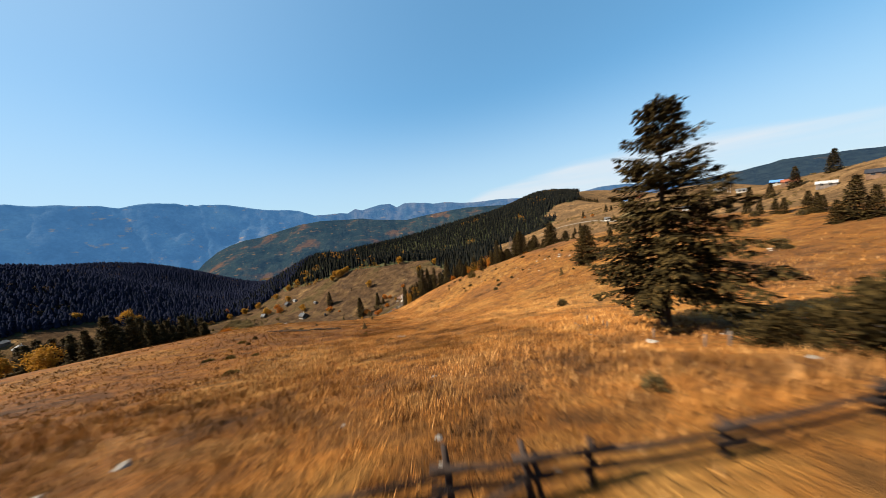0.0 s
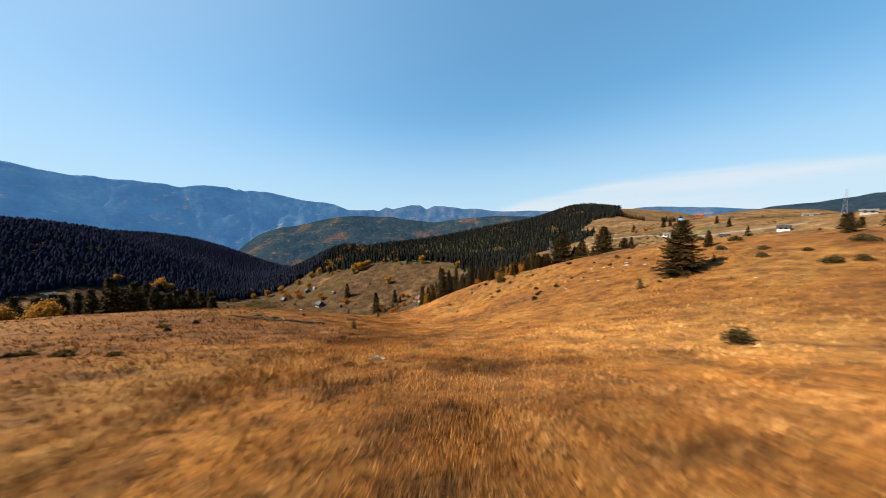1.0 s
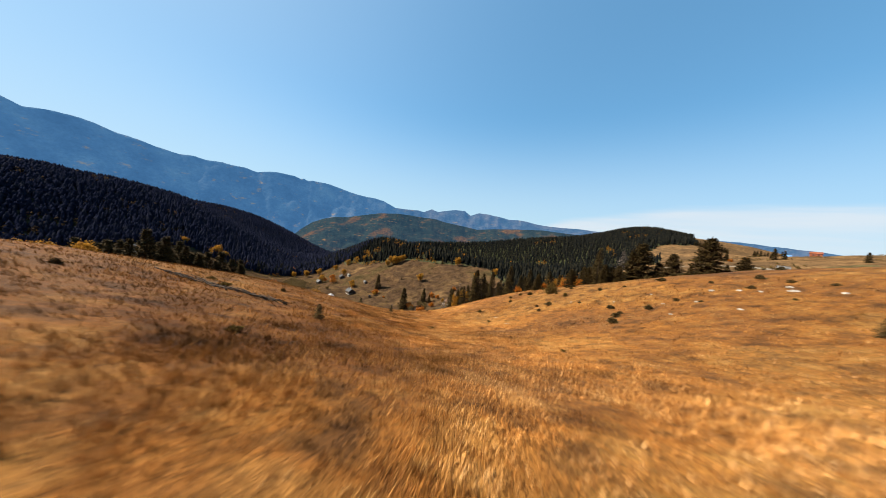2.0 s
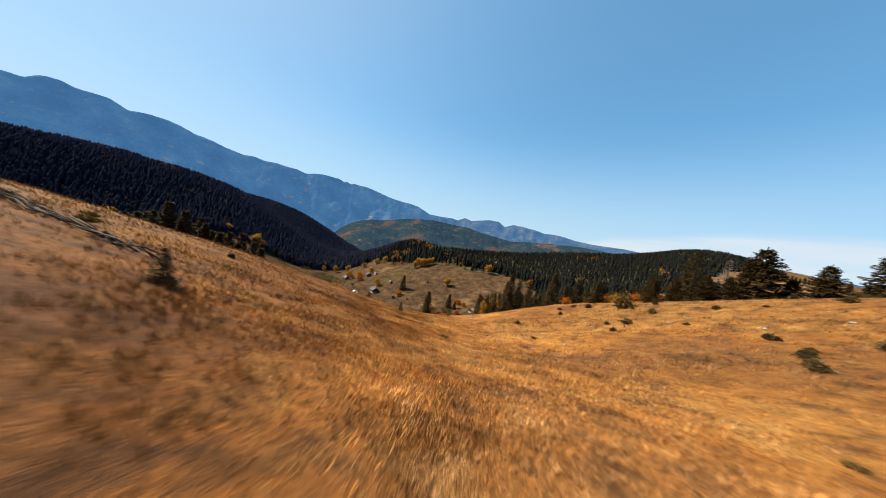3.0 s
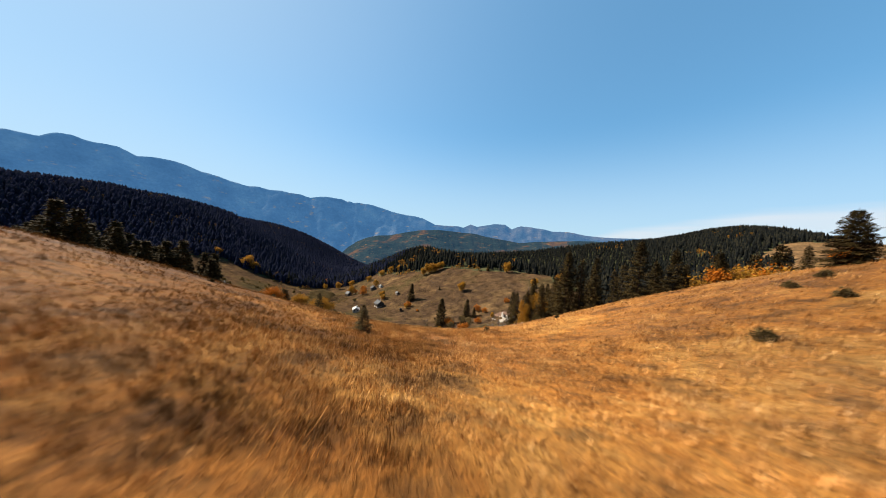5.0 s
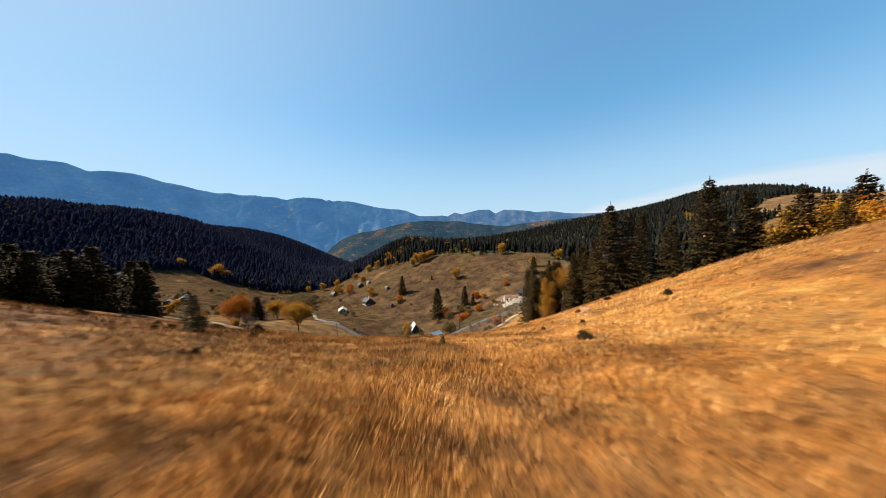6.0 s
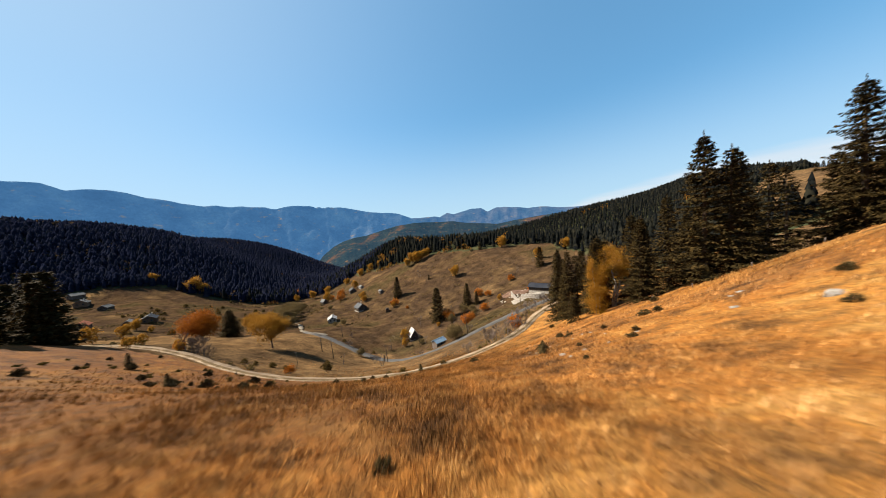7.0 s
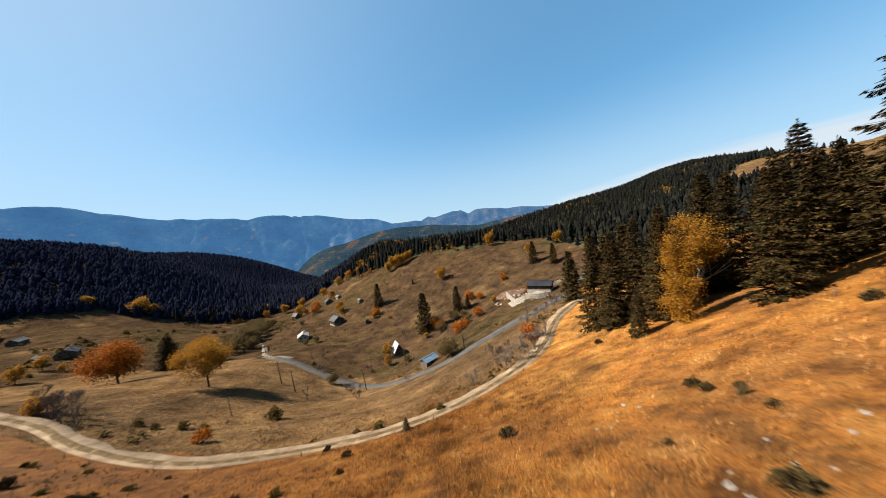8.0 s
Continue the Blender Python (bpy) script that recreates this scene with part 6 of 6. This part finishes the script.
    if chimney:
        c = Shape().box(w * 0.35 - 0.25, w * 0.35 + 0.25, l * 0.3 - 0.25, l * 0.3 + 0.25, wall_h, wall_h + roof_h + 0.9)
        c.box(w * 0.35 - 0.32, w * 0.35 + 0.32, l * 0.3 - 0.32, l * 0.3 + 0.32, wall_h + roof_h + 0.9, wall_h + roof_h + 1.02)
        part("chimney", c, PLASTER, top)
    return top


def house_at(ob, x, y, turn, lift=0.35):
    return put(ob, pose(x, y, on_ground(x, y) + lift, 0, 0, turn))


# on the hill
house_at(house("cabin", 4.4, 5.0, 1.7, 3.4, DARK_WOOD, WHITE_SHEET, "steep-roofed wooden cabin with a pale metal roof", 1, True, False, 0.3, LIMESTONE), -96.1, 242, 42)
house_at(house("white_roofed_house", 5.4, 6.8, 2.0, 1.7, PLASTER, WHITE_SHEET, "small pale house with a white metal roof", 2, True, True, 0.4, LIMESTONE), -169.7, 265.2, 42)
house_at(house("dark_house", 6.8, 7.4, 2.5, 2.5, DARK_WOOD, DARK_SHEET, "dark timber house with a black roof", 2, True, True, 0.5, LIMESTONE), -163, 288.5, 60)
house_at(house("hut", 4.6, 5.4, 2.0, 2.4, DARK_WOOD, DARK_SHEET, "small dark wooden hut with a steep roof", 1), -232.9, 324.5, 75)
house_at(house("grey_house", 6.0, 7.0, 2.2, 2.2, DARK_WOOD, DARK_SHEET, "dark-roofed timber house on the hill", 2, True, True), -211.7, 342.2, 50)
house_at(house("white_hut", 3.4, 4.5, 1.6, 1.2, PLASTER, GREY_SHEET, "small hut with a grey metal roof", 1), -204, 346.5, 60)
house_at(house("goat_shed", 3.0, 4.2, 1.4, 0.8, WEATHERED, GREY_SHEET, "low pale shed on the pasture", 1), -161.5, 316.4, 55)
house_at(house("small_shed", 1.8, 2.2, 1.4, 0.6, DARK_WOOD, DARK_SHEET, "tiny dark shed on the pasture", 1), -135.2, 281.7, 30)
house_at(house("blue_shed", 3.0, 4.4, 1.8, 0.8, WEATHERED, BLUE_SHEET, "low shed with a pale blue metal roof beside the road", 1), -70, 211, 150)
# the works by the road bend
works = house("black_barn", 6.5, 9.5, 1.9, 1.3, DARK_WOOD, DARK_SHEET, "long low barn with a black metal roof", 2, True, False, 0.6, LIMESTONE)
house_at(works, -31.4, 257.3, 72, 0.6)

# in the valley
for n, w, l, wh, rh, wm, rm, label, x, y, turn in (
        ("farmhouse", 8, 10, 3.0, 2.6, BROWN_WOOD, GREY_SHEET, "valley farmhouse with a grey metal roof", -371, 221, 60),
        ("farmhouse", 8, 10, 2.8, 2.4, BROWN_WOOD, DARK_SHEET, "valley farmhouse with a dark brown roof", -262, 212.4, 60),
        ("barn", 6, 8, 2.4, 2.0, BROWN_WOOD, RED_TILE, "small red-brown barn in the valley", -258.7, 186, 60),
        ("barn", 5, 7, 2.2, 1.8, DARK_WOOD, GREY_SHEET, "barn with a dull grey metal roof", -254, 200.6, 60),
        ("barn", 6, 8, 2.2, 2.0, DARK_WOOD, GREY_SHEET, "grey-roofed barn at the foot of the forest", -338.3, 221.7, 40),
        ("barn", 7, 9, 2.4, 2.2, WEATHERED, GREY_SHEET, "grey barn below the forest", -394.5, 225.6, 10),
        ("barn", 5, 7, 2.2, 1.9, DARK_WOOD, DARK_SHEET, "dark barn among the spruces", -254, 168, 50)):
    house_at(house(n, w * 0.85, l * 0.85, wh * 0.85, rh * 0.85, wm, rm, label, 2, True, n == "farmhouse", 0.4), x, y, turn)
# on the plateau
for n, w, l, wh, rh, wm, rm, label, x, y, turn in (
        ("long_barn", 2.4, 4.4, 1.2, 0.8, WEATHERED, WHITE_SHEET, "long barn with a pale metal roof on the plateau", 145.4, 97.6, 35),
        ("farmhouse", 3.0, 4.4, 1.3, 1.1, BROWN_WOOD, DARK_SHEET, "dark-roofed farmhouse on the plateau", 145.6, 86.1, 30),
        ("red_house", 2.8, 4.8, 1.2, 1.0, BROWN_WOOD, RED_TILE, "long plateau house with a red roof", 160.0, 118.6, 40),
        ("blue_house", 2.8, 3.8, 1.3, 0.9, PLASTER, BRIGHT_BLUE, "white plateau house with a bright blue roof", 164.5, 127.0, 40),
        ("grey_shed", 2.4, 3.8, 1.0, 0.7, PLASTER, GREY_SHEET, "long plateau shed with a grey roof", 161.0, 138.4, 40),
        ("white_house", 2.4, 3.5, 0.9, 1.0, WHITE_PLASTER, DARK_SHEET, "white plateau house with a dark roof", 138.6, 145.5, 40),
        ("hut", 2.4, 3.6, 1.1, 0.9, PLASTER, DARK_SHEET, "low hut with a dark roof below the brow", 127.1, 159.1, 40),
        ("pale_cottage", 2.6, 3.4, 1.1, 1.0, WHITE_PLASTER, GREY_SHEET, "small pale cottage beside the plateau lane", 122.9, 190.7, 60),
        ("blue_house", 3.6, 4.6, 1.6, 1.6, WHITE_PLASTER, BRIGHT_BLUE, "distant white house with a blue roof", 250.0, 349.9, 50),
        ("brick_house", 5.0, 6.5, 2.8, 1.5, RED_TILE, RED_TILE, "distant red brick house", 258.1, 336.1, 50),
        ("grey_shed", 4.0, 7.5, 1.5, 0.9, PLASTER, GREY_SHEET, "distant long shed with a grey roof", 268.4, 249.5, 50)):
    house_at(house(n, w, l, wh, rh, wm, rm, label, 2, True, False, 0.3), x, y, turn, 0.2)


# ---- stone wall and yard of the works ----
def dry_wall(name, line, height, label, thick=0.5):
    """A pale retaining wall of rough blocks along a line."""
    top = thing(name, label, "wall")
    rng = random.Random(7)
    block = Shape()
    block.add([(x * 0.5 * (1 if z else 0.94), y * 0.5, z) for z in (0, 1) for x, y in ((-1, -1), (1, -1), (1, 1), (-1, 1))], [(3, 2, 1, 0), (4, 5, 6, 7), (0, 1, 5, 4), (1, 2, 6, 5), (2, 3, 7, 6), (3, 0, 4, 7)])
    me = mesh_of("stone", block.verts, block.faces, LIMESTONE)
    for k, ((x0, y0), (x1, y1)) in enumerate(zip(line, line[1:])):
        long = math.hypot(x1 - x0, y1 - y0)
        n = max(1, int(long / 1.1))
        for course in range(2):
            for i in range(n):
                f = (i + 0.5 * (course % 2)) / n
                x, y = x0 + (x1 - x0) * f, y0 + (y1 - y0) * f
                ob = new("stone", me)
                ob.parent = top
                ob.matrix_basis = pose(x, y, on_ground(x, y) - 0.2 + course * height / 2, 0, 0, math.degrees(math.atan2(y1 - y0, x1 - x0)) + rng.uniform(-4, 4)) @ Matrix.Diagonal((long / n * 0.96, thick * rng.uniform(0.9, 1.1), height / 2 + (0.3 if course == 0 else 0), 1))
    return top


arc = smooth_line([(-46.8, 269.2), (-44.8, 260.7), (-42.7, 252.9), (-38.4, 247.1), (-33, 244.2), (-27.7, 243.1)], 3.0)
dry_wall("retaining_wall", [tuple(p) for p in arc], 2.3, "curved pale stone retaining wall below the barn")
dry_wall("stone_wall", [(-36.2, 267.9), (-29.8, 266), (-23.5, 264.9), (-19.2, 263.6)], 1.3, "low pale stone wall behind the barn")
stone_c = put(rock("rubble_stone", 15, "pale rubble stone on the building plot", "rubble of the building plot", 0.7), placed(-47.8, 272.1, 0, 0.7, 0.1))
rng_rubble = random.Random(5)
for k in range(34):
    copy_at(stone_c, rng_rubble.gauss(-44, 4.5), rng_rubble.gauss(265, 4.5), rng_rubble.uniform(-2.6, 344.6), rng_rubble.uniform(0.25, 0.9), 0.1)
for k in range(16):
    copy_at(stone_c, rng_rubble.gauss(-37, 3), rng_rubble.gauss(247, 3), rng_rubble.uniform(-2.6, 344.6), rng_rubble.uniform(0.3, 0.8), 0.1)


def patch(name, x, y, rx, ry, material, label, lift=0.10, seed=0):
    """A worn patch of ground, slightly raised and ragged at the rim."""
    shape = Shape()
    rings, sides = 5, 36
    pts = [(x, y)]
    for r in range(1, rings + 1):
        for i in range(sides):
            a = 2 * math.pi * i / sides
            k = r / rings * (1 + 0.28 * noise.noise(Vector((math.cos(a) * 1.6, math.sin(a) * 1.6, seed))))
            pts.append((x + rx * k * math.cos(a), y + ry * k * math.sin(a)))
    z = ground_z(np.array([p[0] for p in pts]), np.array([p[1] for p in pts]))
    rim = len(pts) - sides
    shape.verts = [(px, py, float(pz) + (lift if i < rim else -0.25)) for i, ((px, py), pz) in enumerate(zip(pts, z))]
    shape.faces = [(0, 1 + i, 1 + (i + 1) % sides) for i in range(sides)]
    for r in range(rings - 1):
        for i in range(sides):
            a, b = 1 + r * sides + i, 1 + r * sides + (i + 1) % sides
            shape.faces.append((a, a + sides, b + sides, b))
    return tagged(part(name, shape, material, smooth=True), label, "ground", kind="structure")


patch("ground_works_yard", -36.8, 254.2, 9.5, 8.5, PALE_GRAVEL, "pale gravel yard in front of the barn", 0.3)
patch("ground_building_plot", -45.7, 273.3, 8, 6, RUBBLE, "red-brown dug earth of a building plot", 0.3, 4)
patch("ground_mown_field", 135, 181.5, 11, 7.5, FIELD, "green-brown mown field on the plateau", 0.25, 11)
patch("ground_road_corner", -142.3, 224.5, 6, 3, GRAVEL, "pale gravel patch at the road junction", 0.15, 7)


# ---- poles, pylon, fences, wood ----
def pole(name, height, label, group, lean=0.0, material=None):
    top = thing(name, label, "pole", group)
    part("shaft", Shape().tube([(0, 0, -1.0), (lean * 0.5, 0, height * 0.5), (lean, 0, height)], [0.14, 0.12, 0.09], 8), material or DARK_WOOD, top, smooth=True)
    arm = Shape().box(-0.75 + lean, 0.75 + lean, -0.05, 0.05, height - 0.5, height - 0.38)
    arm_ob = part("crossarm", arm, material or DARK_WOOD, top)
    for x in (-0.65, 0.0, 0.65):
        part("insulator", Shape().tube([(x + lean, 0, height - 0.38), (x + lean, 0, height - 0.22), (x + lean, 0, height - 0.16)], [0.03, 0.05, 0.02], 6), PLASTER, arm_ob)
    return top


post = pole("utility_pole", 7.4, "dark wooden utility pole", "utility poles", -0.5)
put(post, placed(-116.1, 200.4, 20, 1.0, 0.1))
for x, y, size in [(-108, 197.4, 0.95), (-90.9, 207.5, 0.98), (-97.6, 173, 0.55), (-129.5, 227.9, 0.9), (-57, 205.7, 0.9), (-39.1, 215.1, 0.85), (-85.7, 227.4, 0.9), (-162.8, 234.6, 0.9), (-99.6, 225.6, 0.85), (-186.1, 221.3, 0.8)]:
    copy_at(post, x, y, 25 + x % 17, size, 0.1)


def pylon(name, height, label):
    """A lattice mast on four splayed legs with crossarms."""
    top = thing(name, label, "pylon")
    corners = [(-1, -1), (1, -1), (1, 1), (-1, 1)]

    def at(k, z):
        r = 1.3 * (1 - 0.82 * z / height)
        return (corners[k % 4][0] * r, corners[k % 4][1] * r, z)
    for k in range(4):
        part("leg", Shape().tube([at(k, -0.5), at(k, height)], [0.06, 0.04], 4), STEEL, top)
    for level in range(6):
        z0, z1 = height * level / 6, height * (level + 1) / 6
        for k in range(4):
            part("brace", Shape().tube([at(k, z0), at(k + 1, z1)], [0.03, 0.03], 4), STEEL, top)
    for z, w in ((0.72, 3.6), (0.86, 2.8)):
        part("crossarm", Shape().box(-w, w, -0.1, 0.1, height * z, height * z + 0.25), STEEL, top)
    return top


put(pylon("power_pylon", 20, "grey steel lattice power pylon on the plateau"), placed(167, 150, 40, 0.55))

# pole fence at the start of the meadow: posts and paired rails
fence = thing("pole_fence", "old weathered pole fence with two sagging rails across the slope", "fence")
FENCE = [(-1.6, 2.7), (0.95, 2.83), (1.85, 2.9), (2.6, 3.06), (4.4, 3.2), (6.9, 3.55), (9.6, 3.85), (12.6, 4.2)]
tops = []
for k, (x, y) in enumerate(FENCE):
    z = on_ground(x, y)
    h = (0.55, 0.76, 0.70, 0.58, 0.54, 0.54, 0.56, 0.56)[k]
    lean = (-0.2, -0.03, -0.08, 0.03, -0.05, 0.04, 0.0, 0.05)[k]
    part("post", Shape().tube([(x, y, z - 0.4), (x + lean * 0.5, y, z + h * 0.5), (x + lean, y + 0.02, z + h)], [0.045, 0.042, 0.036], 7), RAIL_WOOD, fence, smooth=True)
    tops.append((x, y, z))
part("post", Shape().tube([(1.98, 2.92, on_ground(1.98, 2.92) - 0.3), (1.90, 2.92, on_ground(1.98, 2.92) + 0.56)], [0.035, 0.03], 6), RAIL_WOOD, fence, smooth=True)
for k in range(len(tops) - 1):
    (xa, ya, za), (xb, yb, zb) = tops[k], tops[k + 1]
    for h0, h1 in (((0.55, 0.52), (0.33, 0.30)) if k < 3 else ((0.44, 0.41), (0.24, 0.21))):
        if k == 0:
            h0 -= 0.2
        mid = ((xa + xb) / 2, (ya + yb) / 2 - 0.04, (za + zb) / 2 + (h0 + h1) / 2 - 0.04)
        part("rail", Shape().tube([(xa - 0.2, ya - 0.05, za + h0 + 0.02), mid, (xb + 0.25, yb - 0.05, zb + h1)], [0.034, 0.030, 0.024], 6), RAIL_WOOD, fence, smooth=True)
part("brace", Shape().tube([(0.55, 2.75, on_ground(0.55, 2.75)), (0.95, 2.80, on_ground(0.95, 2.80) + 0.3)], [0.05, 0.04], 6), WEATHERED, fence, smooth=True)
part("brace", Shape().tube([(1.15, 2.72, on_ground(1.15, 2.72) + 0.05), (1.85, 2.84, on_ground(1.85, 2.84) + 0.3)], [0.03, 0.025], 6), RAIL_WOOD, fence, smooth=True)

stake = tagged(part("stake", Shape().tube([(0, 0, -0.3), (0.02, 0, 0.3), (0.03, 0.01, 0.62)], [0.045, 0.04, 0.035], 7), WEATHERED, smooth=True), "short weathered grey stake in the grass", "stake", "old fence stakes")
put(stake, placed(9.9, 8.9, 0, 0.8))
for x, y, size in [(10.6, 8.7, 1.0), (10, 11.2, 0.8), (12.1, 8.4, 0.9), (10.9, 18.2, 0.95), (10.7, 17.05, 0.9), (10.75, 16.1, 0.7), (10.2, 14.8, 0.8), (-22.2, 186.5, 1.1), (-16.5, 158, 1.0), (-11.9, 156.6, 1.0), (-3.5, 160.3, 1.1), (-19.4, 161, 1.0)]:
    copy_at(stake, x, y, x * 50 % 360, size)
log = tagged(part("fallen_rail", Shape().tube([(-1.2, 0, 0.06), (0, 0.05, 0.1), (1.2, 0, 0.2)], [0.06, 0.05, 0.035], 6), WEATHERED, smooth=True), "fallen weathered rail lying in the grass", "log", "fallen rails")
put(log, placed(8.9, 13.5, 150, 0.4))
for x, y, turn, size in [(9.3, 16.3, 40, 0.5), (9.7, 16.9, 100, 0.5), (-24, 64, 10, 0.5)]:
    copy_at(log, x, y, turn, size)

# collapsed fence of stacked poles on the slope
pile = thing("collapsed_fence", "long heap of collapsed dark fence poles in the grass", "woodpile")
rng_pile = random.Random(3)
for k in range(60):
    x = -25.5 - 13 * k / 59 + rng_pile.uniform(-0.6, 0.6)
    y = 60.3 - 3.4 * k / 59 + rng_pile.uniform(-0.5, 0.5)
    a = math.atan2(-3.4, -13) + rng_pile.choice((rng_pile.uniform(-0.25, 0.25), rng_pile.uniform(-1.2, 1.2)))
    half = rng_pile.uniform(0.4, 1.5)
    z = on_ground(x, y)
    za, zb = on_ground(x - half * math.cos(a), y - half * math.sin(a)), on_ground(x + half * math.cos(a), y + half * math.sin(a))
    part("pole", Shape().tube([(x - half * math.cos(a), y - half * math.sin(a), za + rng_pile.uniform(0.05, 0.25)), (x, y, (za + zb) / 2 + rng_pile.uniform(0.15, 0.45)), (x + half * math.cos(a), y + half * math.sin(a), zb + rng_pile.uniform(0.1, 0.6))],
                              [0.05, 0.045, 0.03], 5), DARK_WOOD, pile, smooth=True)

# stakes with wire along the track
for k, (x, y) in enumerate(TRACK_LINE[16:-10:3]):
    copy_at(stake, x + 0.7, y - 2.0, k * 40, 0.95 + 0.25 * math.sin(k * 2.3), 0.1, "thin fence stake beside the dirt track")


# ---- dry grass: tufts of single blades, densest along the slope ----
def grass(name, count, near, far, height, seed, label, blades=7):
    rng = np.random.default_rng(seed)
    way = smooth_line([(0, -8), (0, 10), (0.5, 28.6), (-3.2, 47.7), (-7.2, 64.6), (-23.9, 99.1), (-37.6, 126.5), (-45.3, 151), (-56.2, 172.5)], 2.0)
    pick = way[rng.integers(0, len(way), count)]
    dist = near + (far - near) * rng.random(count) ** 1.5
    a = rng.uniform(0, 2 * math.pi, count)
    x, y = pick[:, 0] + dist * np.cos(a), pick[:, 1] + dist * np.sin(a)
    keep = (fbm(x / 3.2, y / 3.2, 3, 23) > rng.uniform(-0.75, 0.35, count)) & (from_line(x, y, TRACK_LINE, 6.0) > 1.9) & ~((x > -26) & (y > 166)) & (y < 190) & ~((np.abs(y - 2.6 - 0.12 * x) < 0.55) & (x > -3) & (rng.random(count) < 0.75))
    x, y = x[keep], y[keep]
    z = ground_z(x, y)
    n = len(x)
    drift = 0.7 + 0.8 * np.clip(fbm(x / 9, y / 9, 3, 31) + 0.3, 0, 1)
    ang = rng.uniform(0, 2 * math.pi, (n, blades))
    h = height * drift[:, None] * rng.uniform(0.55, 1.25, (n, blades))
    bend = h * rng.uniform(0.15, 0.75, (n, blades))
    wide = 0.008 * rng.uniform(0.7, 1.5, (n, blades)) * (1 + from_line(x, y, way, 60.0)[:, None] / 18)
    ox, oy = x[:, None] + rng.normal(0, 0.07, (n, blades)), y[:, None] + rng.normal(0, 0.07, (n, blades))
    c, s = np.cos(ang), np.sin(ang)
    zz = np.broadcast_to(z[:, None] - 0.03, ox.shape)
    tri = np.stack([np.stack([ox - s * wide, oy + c * wide, zz], -1), np.stack([ox + s * wide, oy - c * wide, zz], -1),
                    np.stack([ox + c * bend + 0.10 * h, oy + s * bend, zz + h], -1)], 2)
    verts = tri.reshape(-1, 3)
    ob = new(name, mesh_of_triangles(name, verts, np.arange(len(verts)).reshape(-1, 3), BLADES))
    return tagged(ob, label, "grass", kind="stuff")


grass("dry_grass", 125000, 0.0, 14.0, 0.28, 1, "dry golden grass blades")
grass("slope_grass", 170000, 8.0, 55.0, 0.28, 2, "dry golden grass blades on the slopes", 4)
